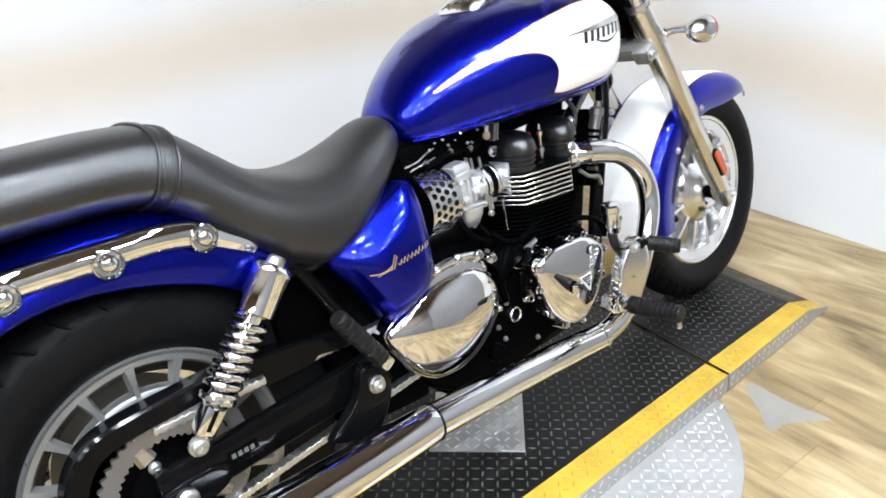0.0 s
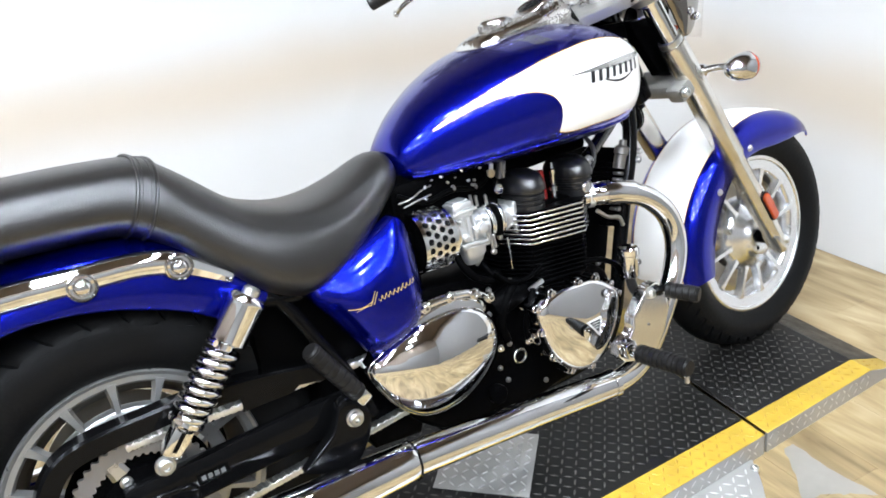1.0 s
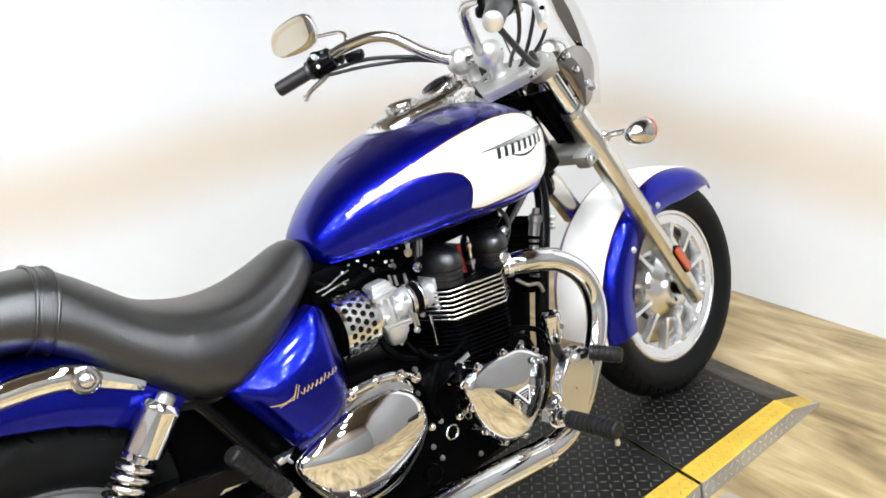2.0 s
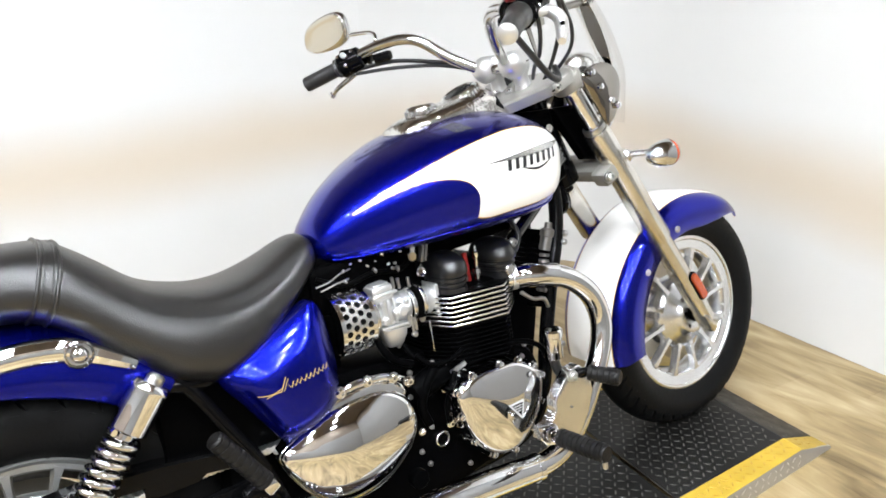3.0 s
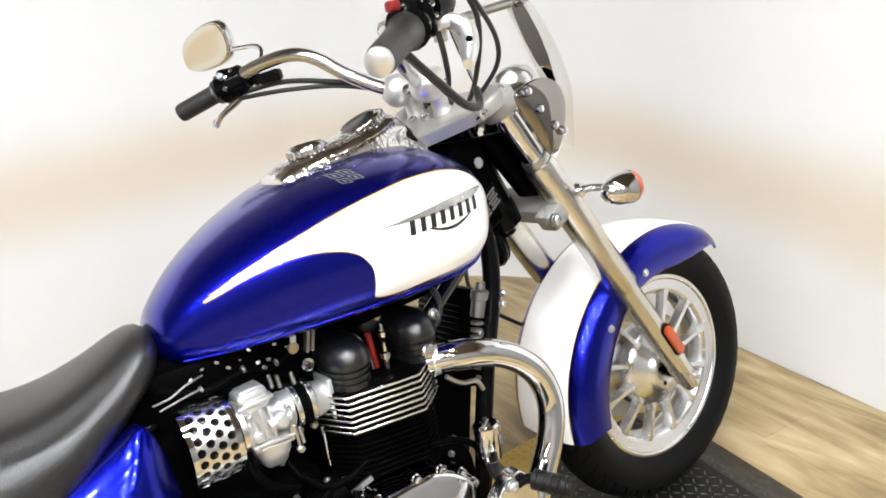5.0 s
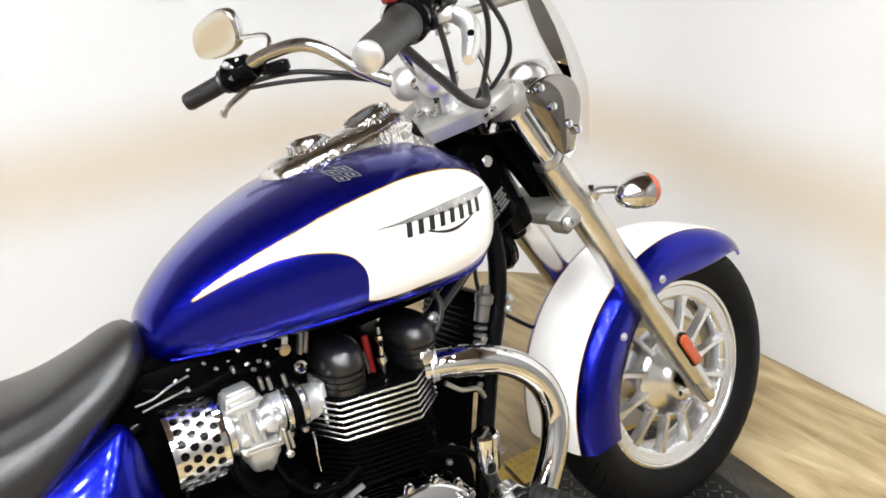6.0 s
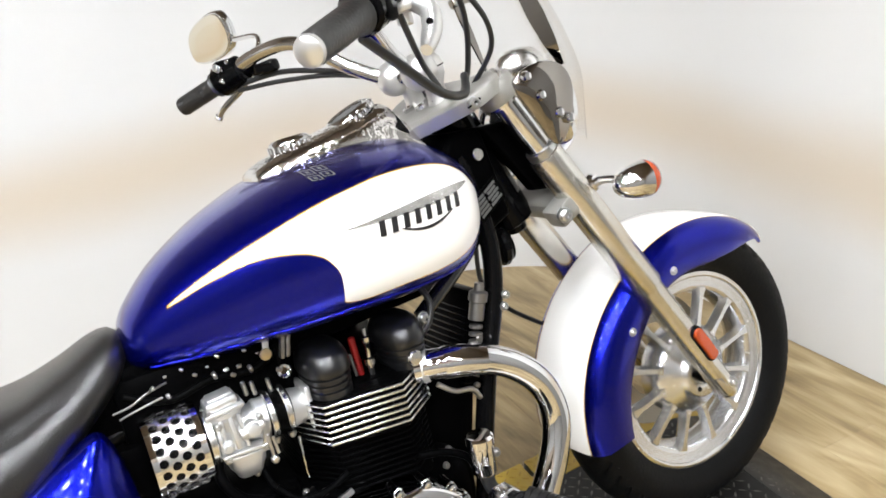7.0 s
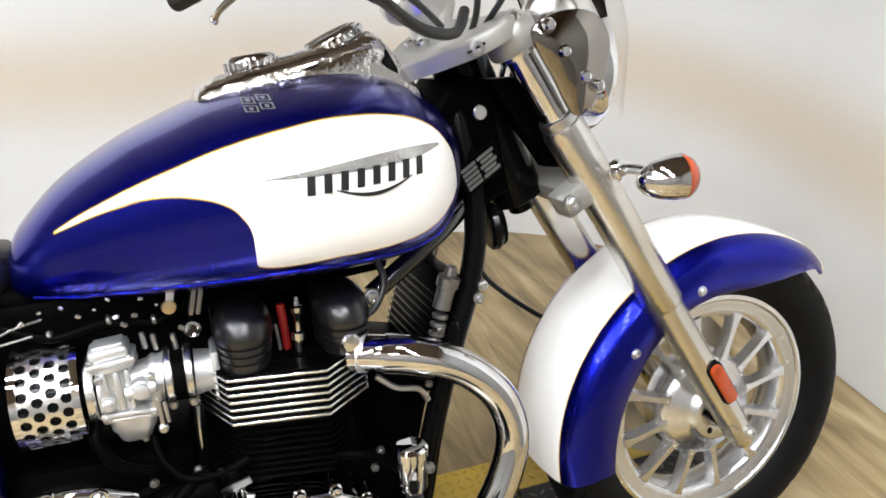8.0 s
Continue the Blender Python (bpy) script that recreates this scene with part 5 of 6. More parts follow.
def dome(x, z=0.686):
    """A rounded camshaft cover with stepped ribs at its foot."""
    rows = [(-0.082, 0.92), (-0.070, 0.92), (-0.0685, 0.86), (-0.0645, 0.86), (-0.063, 0.94), (-0.0595, 0.94), (-0.058, 0.88), (-0.054, 0.88), (-0.0525, 0.97), (-0.049, 0.97), (-0.0475, 0.91), (-0.0435, 0.91), (-0.042, 1.02), (-0.038, 1.04)]
    rows += [(-0.038 + 0.038 * math.sin(w), 1.03 * math.cos(w) ** 0.58) for w in np.radians([10, 22, 34, 46, 57, 67, 76, 83, 88.5])]
    rings = []
    for dz, f in rows:
        ring = []
        for a in np.linspace(0, 2 * math.pi, 40, endpoint=False):
            c, s = math.cos(a), math.sin(a)
            ring.append(Vector((x + 0.0362 * f * math.copysign(abs(c) ** 0.85, c), -0.092 + 0.060 * f * math.copysign(abs(s) ** 0.85, s), z + dz)))
        rings.append(ring)
    return loft(rings)


part("cam_cover", dome(0.816, 0.683), DOME, engine, "rounded satin black cam cover")
part("cam_cover", dome(0.942, 0.685), DOME, engine, "rounded satin black cam cover")
part("cam_deck", box((0.17, 0.15, 0.03), pose(0.868, 0.0, 0.632), bevel=0.01), CASE, engine)
part("far_cam_cover", box((0.16, 0.08, 0.05), pose(0.868, 0.09, 0.67), bevel=0.02), DOME, engine)
plug = part("spark_plug", lathe([(0, 0.0), (0, 0.005), (0.020, 0.005), (0.021, 0.009), (0.030, 0.009), (0.032, 0.004), (0.052, 0.004), (0.056, 0.007), (0.064, 0.0075), (0.066, 0.004), (0.078, 0.003), (0.078, 0.0)], (0.882, -0.115, 0.604), (0.03, 0.0, 1.0), segs=14), CHROME, engine, "bright plug between the cam covers")
part("red_lead", rod((0.869, -0.102, 0.608), (0.866, -0.100, 0.670), 0.0055), RED, engine)
part("bright_stud", rod((0.859, -0.110, 0.612), (0.856, -0.108, 0.648), 0.0025), GEAR, engine)
part("head_bolt", lathe([(0, 0.0), (0, 0.0125), (0.008, 0.0125), (0.011, 0.010), (0.012, 0.0)], (0.942, -0.142, 0.620), (0, -1, 0), segs=20), POLISHED, engine)
part("exhaust_flange", lathe([(0, 0.0), (0, 0.027), (0.010, 0.027), (0.012, 0.025), (0.012, 0.0)], (0.955, -0.132, 0.598), (0.9, -0.42, 0), segs=28), CAST, engine)
part("breather_pipe", tube([(0.975, -0.135, 0.560), (1.00, -0.140, 0.540), (1.03, -0.140, 0.532), (1.045, -0.135, 0.510)], 0.0042), STEEL, engine)
part("coil_lead", tube([(0.985, -0.085, 0.735), (1.000, -0.115, 0.690), (0.985, -0.125, 0.655), (0.955, -0.13, 0.640)], 0.005), CABLE, engine)

# chrome clutch cover with its bolts and a dark triangle
outline = smooth_outline([(0.743, 0.426), (0.783, 0.446), (0.853, 0.447), (0.897, 0.442), (0.934, 0.420), (0.953, 0.393), (0.943, 0.340), (0.910, 0.292), (0.862, 0.262), (0.809, 0.272), (0.768, 0.316), (0.746, 0.376)], 60)
clutch = part("clutch_cover", plate(outline, -0.110, -0.203, bulge=0.009, round_=0.012, rings=10), COVER, engine, "polished chrome clutch cover")
for k in range(0, 60, 5):
    x, z = outline[k]
    part("cover_screw", lathe([(-0.03, 0.0085), (0.0, 0.0085), (0.002, 0.0065), (0.008, 0.0065), (0.009, 0.004), (0.006, 0.003), (0.006, 0.0)], (x + (x - 0.85) * 0.015, -0.190, z + (z - 0.355) * 0.015), (0, -1, 0), segs=12), CHROME, engine)
tri = [(0.845, 0.368), (0.885, 0.369), (0.877, 0.329)]
part("cover_badge", plate(tri, -0.190, -0.2130, round_=0.001, rings=2), LEVER, engine, "silver triangular badge with a dark field")
part("badge_inlay", plate([(0.8525, 0.3645), (0.8805, 0.3650), (0.8740, 0.3375)], -0.190, -0.2138, round_=0.0005, rings=2), BLACK, engine)
for k in range(3):
    part("badge_bar", box((0.020 - 0.006 * k, 0.001, 0.0016), pose(0.8672 + 0.0008 * k, -0.2142, 0.3610 - 0.0055 * k), bevel=0), LEVER, engine)
# chrome sprocket cover behind it
outline2 = smooth_outline([(0.392, 0.412), (0.424, 0.440), (0.480, 0.462), (0.540, 0.472), (0.610, 0.468), (0.655, 0.436), (0.668, 0.392), (0.650, 0.346), (0.600, 0.304), (0.540, 0.286), (0.478, 0.296), (0.428, 0.342)], 60)
part("sprocket_cover", plate(outline2, -0.120, -0.164, bulge=0.022, round_=0.014, rings=10), COVER, engine, "teardrop polished chrome sprocket cover")
part("sprocket_cover_lip", plate([(x * 0.985 + 0.53 * 0.015 + (x - 0.53) * 0.03, z + (z - 0.385) * 0.03) for x, z in outline2], -0.118, -0.150, round_=0.004), CHROME, engine)
part("cover_step", plate(smooth_outline([(0.40, 0.420), (0.47, 0.470), (0.58, 0.490), (0.645, 0.470), (0.655, 0.440), (0.60, 0.445), (0.50, 0.440)], 40), -0.110, -0.150, round_=0.006), CHROME, engine)
part("oil_plug", lathe([(0, 0.0), (0, 0.0165), (-0.006, 0.0165), (-0.008, 0.0145), (-0.005, 0.0125), (-0.005, 0.0)], (0.735, -0.118, 0.312), (0, 1, 0), segs=24), POLISHED, engine)
part("oil_plug_core", rod((0.735, -0.121, 0.312), (0.735, -0.1245, 0.312), 0.0125), CASE, engine)
part("shift_rail", tube([(0.505, -0.150, 0.495), (0.56, -0.154, 0.500), (0.62, -0.150, 0.492), (0.665, -0.140, 0.470)], 0.0075), CHROME, engine)
for x, z in ((0.520, 0.497), (0.575, 0.500), (0.628, 0.490), (0.660, 0.472)):
    bolt(engine, (x, -0.158, z), (0, -1, 0), 0.0085, CHROME, "rail_bolt")
part("hose", tube([(0.735, -0.135, 0.470), (0.700, -0.145, 0.440), (0.690, -0.140, 0.400), (0.705, -0.13, 0.36)], 0.0095), CASE, engine)
part("cable_adjuster", lathe([(0, 0.0), (0, 0.008), (0.004, 0.010), (0.012, 0.010), (0.013, 0.0075), (0.016, 0.0075), (0.017, 0.010), (0.024, 0.010), (0.025, 0.006), (0.040, 0.005), (0.040, 0.0)], (0.775, -0.140, 0.425), (0.45, -0.1, 1), segs=16), CHROME, engine)
part("clutch_arm", bar_between((0.758, -0.140, 0.445), (0.800, -0.148, 0.462), 0.010, 0.006, bevel=0.002), STEEL, engine)
part("breather_hose", tube([(0.640, -0.095, 0.575), (0.632, -0.118, 0.545), (0.652, -0.130, 0.510), (0.690, -0.128, 0.490)], 0.0075, segs=12), CASE, engine)
part("drain_hose", tube([(0.692, -0.095, 0.528), (0.700, -0.118, 0.500), (0.722, -0.126, 0.480)], 0.005, segs=10), CASE, engine)
part("starter", rod((0.68, -0.125, 0.430), (0.76, -0.125, 0.455), 0.026), CASE, engine)
part("case_boss", rod((0.665, -0.110, 0.255), (0.665, -0.135, 0.255), 0.020), CASE, engine)
part("lower_case", box((0.34, 0.20, 0.07), pose(0.72, 0.0, 0.225), bevel=0.02), CASE, engine)
for x, z in ((0.70, 0.385), (0.716, 0.345), (0.70, 0.270), (0.795, 0.232), (0.686, 0.470), (0.739, 0.474), (0.766, 0.462), (0.679, 0.422), (0.977, 0.440), (0.967, 0.415), (0.685, 0.302)):
    bolt(engine, (x, -0.120, z), (0, -1, 0), 0.0045, GEAR, "case_bolt", 0.003)

for pts, r in (([(0.770, -0.150, 0.452), (0.752, -0.160, 0.430), (0.738, -0.158, 0.395), (0.742, -0.150, 0.350)], 0.0065), ([(0.700, -0.128, 0.505), (0.722, -0.142, 0.482), (0.760, -0.148, 0.478), (0.800, -0.146, 0.490)], 0.0050), ([(0.905, -0.150, 0.470), (0.950, -0.160, 0.462), (0.985, -0.165, 0.440), (1.000, -0.165, 0.405)], 0.0060)):
    part("engine_hose", tube(pts, r, segs=12), CASE, engine, "black rubber hose")
for at, r in (((0.742, -0.152, 0.352), 0.0070), ((0.722, -0.126, 0.420), 0.0075), ((0.690, -0.124, 0.345), 0.0060)):
    bolt(engine, at, (0, -1, 0), r, CHROME, "union_bolt")

# carburettor, intake rubber and the perforated chrome air-box end
CZ, CY = 0.597, -0.088
carb = part("carburettor", lathe([(0.0, 0.0), (0.0, 0.034), (0.004, 0.034), (0.012, 0.027), (0.024, 0.025), (0.044, 0.025), (0.056, 0.027), (0.062, 0.031), (0.066, 0.031), (0.066, 0.0)], (0.642, CY, CZ), (1, 0, 0), segs=32), CAST, bike, "cast aluminium carburettor")
part("slide_tower", lathe([(-0.026, 0.0), (-0.026, 0.022), (0.018, 0.022), (0.026, 0.024), (0.030, 0.029), (0.036, 0.029), (0.036, 0.0)], (0.664, CY - 0.004, CZ), (-0.08, 0, 1), segs=28), CAST, carb)
part("tower_flange", box((0.056, 0.052, 0.006), pose(0.661, CY - 0.005, CZ + 0.039, 0, -4, 0), bevel=0.002), CAST, carb)
part("carb_cap", box((0.046, 0.042, 0.016), pose(0.660, CY - 0.005, CZ + 0.049, 0, -4, 0), bevel=0.006), CAST, carb)
part("cap_rim", box((0.034, 0.030, 0.004), pose(0.660, CY - 0.005, CZ + 0.058, 0, -4, 0), bevel=0.0015), CAST, carb)
for dx in (-0.022, 0.022):
    for dy in (-0.020, 0.020):
        bolt(carb, (0.661 + dx, CY - 0.005 + dy, CZ + 0.042), (0, 0, 1), 0.0038, STEEL, "carb_screw")
for dx, w in ((-0.012, 0.006), (0.002, 0.007), (0.014, 0.005)):
    part("casting_rib", box((w, 0.012, 0.050), pose(0.664 + dx, CY - 0.026, CZ + 0.004, 0, -3, 0), bevel=0.002), CAST, carb)
part("side_boss", lathe([(0, 0.0), (0, 0.013), (0.014, 0.012), (0.015, 0.0095), (0.021, 0.009), (0.022, 0.006), (0.022, 0.0)], (0.690, CY - 0.022, CZ + 0.002), (0, -1, 0), segs=20), CAST, carb)
part("side_boss", lathe([(0, 0.0), (0, 0.009), (0.016, 0.008), (0.017, 0.0055), (0.020, 0.005), (0.020, 0.0)], (0.652, CY - 0.022, CZ - 0.010), (0, -1, 0), segs=18), CAST, carb)
part("cross_tube", rod((0.672, CY - 0.030, CZ - 0.002), (0.708, CY - 0.030, CZ + 0.004), 0.0085), CAST, carb)
part("bowl_flange", box((0.066, 0.058, 0.006), pose(0.674, CY - 0.006, CZ - 0.026, 0, 3, 0), bevel=0.002), CAST, carb)
part("bowl_flange", box((0.062, 0.054, 0.005), pose(0.674, CY - 0.006, CZ - 0.033, 0, 3, 0), bevel=0.0015), CAST, carb)
bm = bmesh.new()
rings = []
for dz, sx, sy in ((-0.034, 0.028, 0.025), (-0.050, 0.026, 0.023), (-0.056, 0.022, 0.020), (-0.066, 0.018, 0.017), (-0.070, 0.014, 0.013)):
    rings.append([Vector((0.675 + sx * math.copysign(abs(math.cos(w)) ** 0.5, math.cos(w)), CY - 0.006 + sy * math.copysign(abs(math.sin(w)) ** 0.5, math.sin(w)), CZ + dz)) for w in np.linspace(0, 2 * math.pi, 28, endpoint=False)])
part("float_bowl", loft(rings, bm), CAST, carb)
part("drain_plug", lathe([(0, 0.0), (0, 0.007), (0.005, 0.007), (0.006, 0.004), (0.009, 0.004), (0.009, 0.0)], (0.684, CY - 0.008, CZ - 0.069), (0, 0, -1), segs=12), STEEL, carb)
for x, z in ((0.648, CZ - 0.029), (0.700, CZ - 0.029), (0.703, CZ + 0.016), (0.646, CZ + 0.022)):
    bolt(carb, (x, CY - 0.033, z), (0, -1, 0), 0.0042, STEEL, "carb_screw")
for x0, z0, z1 in ((0.706, -0.012, -0.052), (0.713, -0.018, -0.046)):
    part("throttle_stop", rod((x0, CY - 0.036, CZ + z0), (x0 + 0.002, CY - 0.036, CZ + z1), 0.0028, segs=10), STEEL, carb)
part("stop_nut", lathe([(0, 0.0), (0, 0.006), (0.006, 0.006), (0.008, 0.004), (0.008, 0.0)], (0.708, CY - 0.034, CZ - 0.052), (0, -1, 0), segs=12), STEEL, carb)
part("throttle_arm", box((0.010, 0.004, 0.034), pose(0.706, CY - 0.032, CZ - 0.012, 0, 12, 0), bevel=0.0015), STEEL, carb)
part("intake_ring", rod((0.622, CY, CZ), (0.640, CY, CZ), 0.037, segs=32), PLASTIC, carb)
part("intake_ring", rod((0.629, CY, CZ), (0.640, CY, CZ), 0.0405, segs=32), POLISHED, carb)
part("outlet", rod((0.700, CY, CZ), (0.722, CY, CZ), 0.030, segs=28), CAST, carb)
part("rubber_manifold", rod((0.716, CY, CZ), (0.752, CY, CZ - 0.002), 0.033, segs=28), PLASTIC, carb, "black rubber intake manifold")
for x in (0.722, 0.746):
    part("hose_clamp", rod((x - 0.0045, CY, CZ), (x + 0.0045, CY, CZ), 0.0362, segs=28), POLISHED, carb)
    bolt(carb, (x, CY - 0.010, CZ - 0.037), (0, 0, -1), 0.005, STEEL, "clamp_screw")
part("intake_stub", lathe([(0, 0.0), (0, 0.030), (0.010, 0.028), (0.022, 0.026), (0.030, 0.026), (0.030, 0.0)], (0.750, CY, CZ - 0.002), (1, 0, 0), segs=28), CAST, carb)
part("stub_flange", box((0.009, 0.060, 0.066), pose(0.778, CY, CZ - 0.002), bevel=0.003), CAST, carb)
part("choke_lever", tube([(0.750, CY - 0.030, CZ - 0.036), (0.748, CY - 0.034, CZ - 0.070), (0.748, CY - 0.034, CZ - 0.100)], [0.0026, 0.0018, 0.0014], segs=8), CHROME, carb)
part("fuel_tap", lathe([(0, 0.0), (0, 0.010), (0.006, 0.0105), (0.008, 0.009), (0.007, 0.006), (0.004, 0.005), (0.004, 0.0)], (0.758, -0.095, 0.655), (-0.1, -1, 0.35), segs=18), CHROME, carb)
part("fuel_tap_stem", rod((0.758, -0.088, 0.700), (0.758, -0.088, 0.645), 0.004), PLASTIC, carb)
for x0, z0 in ((0.700, 0.648), (0.712, 0.644), (0.735, 0.640)):
    part("cable_end", rod((x0, -0.085, z0 - 0.012), (x0 - 0.002, -0.085, z0 + 0.010), 0.0035, segs=10), STEEL, carb)
# small clips, tabs and wires under the rear of the tank
clip_rng = random.Random(21)
for x0, z0, size in ((0.706, 0.712, 0.007), (0.671, 0.714, 0.008), (0.677, 0.694, 0.009), (0.684, 0.684, 0.010), (0.637, 0.699, 0.008), (0.696, 0.690, 0.009), (0.581, 0.704, 0.008), (0.600, 0.712, 0.006), (0.622, 0.713, 0.007), (0.722, 0.702, 0.006), (0.655, 0.704, 0.005), (0.746, 0.668, 0.011)):
    part("wire_clip", box((size * 0.8, size * 0.45, size * 0.55), pose(x0, -0.118 + clip_rng.uniform(-0.006, 0.006), z0, clip_rng.uniform(-30, 30), clip_rng.uniform(-40, 40), clip_rng.uniform(-40, 40)), bevel=size * 0.18), clip_rng.choice((STEEL, GEAR, POLISHED)), carb)
part("tank_tab", box((0.009, 0.003, 0.026), pose(0.737, -0.114, 0.703, 0, 12, 0), bevel=0.001), CAST, carb)
for x0 in (0.762, 0.770):
    part("heat_tab", box((0.006, 0.014, 0.034), pose(x0, -0.104, 0.694, 0, 14, 0), bevel=0.0015), GEAR, carb)
for pts in ([(0.528, -0.112, 0.684), (0.550, -0.122, 0.690), (0.572, -0.122, 0.699), (0.600, -0.112, 0.702)], [(0.534, -0.118, 0.676), (0.560, -0.126, 0.684), (0.590, -0.124, 0.688)]):
    part("bare_wire", tube(pts, 0.0015, segs=8), GEAR, carb)
part("choke_knob", lathe([(0, 0.0), (0, 0.008), (0.003, 0.009), (0.005, 0.008), (0.006, 0.0)], (0.735, -0.112, 0.694), (0, -1, 0), segs=20), BRASS, carb)


def perforated(centre, r, x0, x1, nu, nv, hole):
    """A sleeve about the x axis with staggered round holes; cells of a square with an octagon cut out."""
    bm = bmesh.new()
    du, dv = (x1 - x0) / nu, 2 * math.pi / nv
    eight = [(-1, -1), (0, -1), (1, -1), (1, 0), (1, 1), (0, 1), (-1, 1), (-1, 0)]

    def at(u, v, rr):
        return centre + Vector((u, rr * math.cos(v), rr * math.sin(v)))

    for i in range(nu):
        for j in range(nv):
            cu, cv = x0 + (i + 0.5) * du, (j + 0.5 + 0.5 * (i % 2)) * dv
            sq = [at(cu + a * du / 2, cv + b * dv / 2, r) for a, b in eight]
            oc = [(a / math.hypot(a, b), b / math.hypot(a, b)) for a, b in eight]
            rim = [at(cu + hole * a, cv + hole / r * b, r) for a, b in oc]
            deep = [at(cu + hole * a, cv + hole / r * b, r - 0.003) for a, b in oc]
            s_, h_, d_ = ([bm.verts.new(p) for p in q] for q in (sq, rim, deep))
            for k in range(8):
                n = (k + 1) % 8
                bm.faces.new((s_[k], s_[n], h_[n], h_[k]))
                bm.faces.new((h_[k], h_[n], d_[n], d_[k]))
    return bm


FCN = Vector((0.0, -0.078, 0.596))
part("filter_sleeve", perforated(FCN, 0.060, 0.560, 0.620, 4, 22, 0.0064), POLISHED, carb, "perforated chrome air intake sleeve")
part("filter_core", rod(FCN + Vector((0.562, 0, 0)), FCN + Vector((0.618, 0, 0)), 0.056, segs=32), BLACK, carb)
for x in (0.558, 0.622):
    part("sleeve_band", lathe([(-0.004, 0.058), (-0.004, 0.0605), (0.004, 0.0605), (0.004, 0.058)], FCN + Vector((x, 0, 0)), (1, 0, 0), segs=44, closed=True), CHROME, carb)

# oil cooler, regulator, horn, rear brake reservoir
part("regulator", box((0.105, 0.15, 0.185), pose(1.012, 0.01, 0.462, 0, 14, 0), bevel=0.008), CASE, bike, "black voltage regulator")
cooler = part("oil_cooler", box((0.036, 0.172, 0.175), pose(1.085, 0.0, 0.580, 0, 17, 0), bevel=0.003), CASE, bike, "black finned oil cooler")
for k in range(15):
    part("cooler_fin", box((0.040, 0.176, 0.004), pose(1.0605 + 0.0035 * k, 0.0, 0.505 + 0.0105 * k, 0, 17, 0), bevel=0.001), BLACK, cooler)
part("sensor", lathe([(0, 0.0), (0, 0.013), (0.03, 0.013), (0.032, 0.016), (0.046, 0.016), (0.050, 0.009), (0.062, 0.008), (0.062, 0.0)], (1.085, -0.098, 0.625), (0.28, -0.1, 1), segs=18), GEAR, cooler, "grey sensor with a ribbed cap")
for k in range(7):
    part("bellows_ring", rod((1.083 - 0.0034 * k, -0.099, 0.617 - 0.0125 * k), (1.081 - 0.0034 * k, -0.099, 0.610 - 0.0125 * k), 0.0115, segs=16, bevel=0.002), GEAR, cooler)
for k in range(5):
    part("stack_stud", rod((1.056 + 0.0055 * k, -0.106, 0.520 + 0.019 * k), (1.056 + 0.0055 * k, -0.114, 0.520 + 0.019 * k), 0.0055, segs=10), GEAR, cooler)
horn = part("horn", lathe([(0, 0.0), (0, 0.030), (0.004, 0.035), (0.012, 0.036), (0.018, 0.032), (0.022, 0.018), (0.022, 0.0)], (1.180, -0.045, 0.716), (1, -0.10, 0.1), segs=32), BLACK, bike, "round black horn")
part("horn_ring", lathe([(0.0205, 0.030), (0.0235, 0.030), (0.0235, 0.022), (0.0205, 0.022)], (1.180, -0.045, 0.716), (1, -0.10, 0.1), segs=32, closed=True), PLASTIC, horn)
reservoir = part("brake_reservoir", lathe([(0, 0.0), (0, 0.018), (0.003, 0.020), (0.048, 0.020), (0.050, 0.0225), (0.062, 0.0225), (0.066, 0.019), (0.067, 0.0)], (1.000, -0.186, 0.415), (0.0, -0.05, 1), segs=32), CHROME, bike, "chrome brake fluid reservoir")
part("hose", tube([(1.000, -0.186, 0.415), (1.006, -0.188, 0.385), (1.030, -0.190, 0.350), (1.045, -0.19, 0.31)], 0.011), CABLE, reservoir)
bolt(reservoir, (1.024, -0.190, 0.440), (0, -1, 0), 0.006, GEAR)

# -- forward controls: chrome bracket, footpeg, pedal --
bracket = part("control_bracket", plate([(0.886, 0.290), (0.900, 0.272), (0.925, 0.265), (0.970, 0.254), (0.990, 0.259), (1.022, 0.302), (1.040, 0.346), (1.036, 0.372), (1.028, 0.392), (1.008, 0.411), (0.985, 0.409), (0.964, 0.392), (0.934, 0.358), (0.932, 0.334), (0.915, 0.316), (0.893, 0.311)], -0.226, -0.252, round_=0.003), BARS_CHROME, bike, "bright forward control bracket with rubber footpeg")
part("peg_mount", bar_between((0.885, -0.262, 0.302), (0.915, -0.262, 0.308), 0.034, 0.030, bevel=0.006), CHROME, bracket)
part("peg_clevis", bar_between((0.898, -0.255, 0.304), (0.902, -0.300, 0.303), 0.022, 0.022, up=(1, 0, 0), bevel=0.004), CHROME, bracket)
rubber_peg(bracket, (0.902, -0.292, 0.303), (0.913, -0.400, 0.300), 0.0185, 10)
part("feeler_stud", rod((0.913, -0.396, 0.283), (0.913, -0.396, 0.268), 0.005), STEEL, bracket)
part("pedal_arm", tube([(0.992, -0.256, 0.395), (1.012, -0.262, 0.399), (1.030, -0.268, 0.392)], 0.008), BLACK, bracket)
rubber_peg(bracket, (1.024, -0.262, 0.392), (1.050, -0.318, 0.384), 0.017, 5)
bolt(bracket, (0.985, -0.254, 0.395), (0, -1, 0), 0.010, STEEL)
for x, z in ((0.975, 0.330),):
    part("bracket_slot", rod((x, -0.2525, z), (x, -0.2545, z), 0.0026), GEAR, bracket)

# -- fork --
FORK = Vector((0.373, 0, -0.599)).normalized()


def on_fork(z, y):
    return Vector((1.259 + 0.373 / 0.599 * (0.877 - z), y, z))


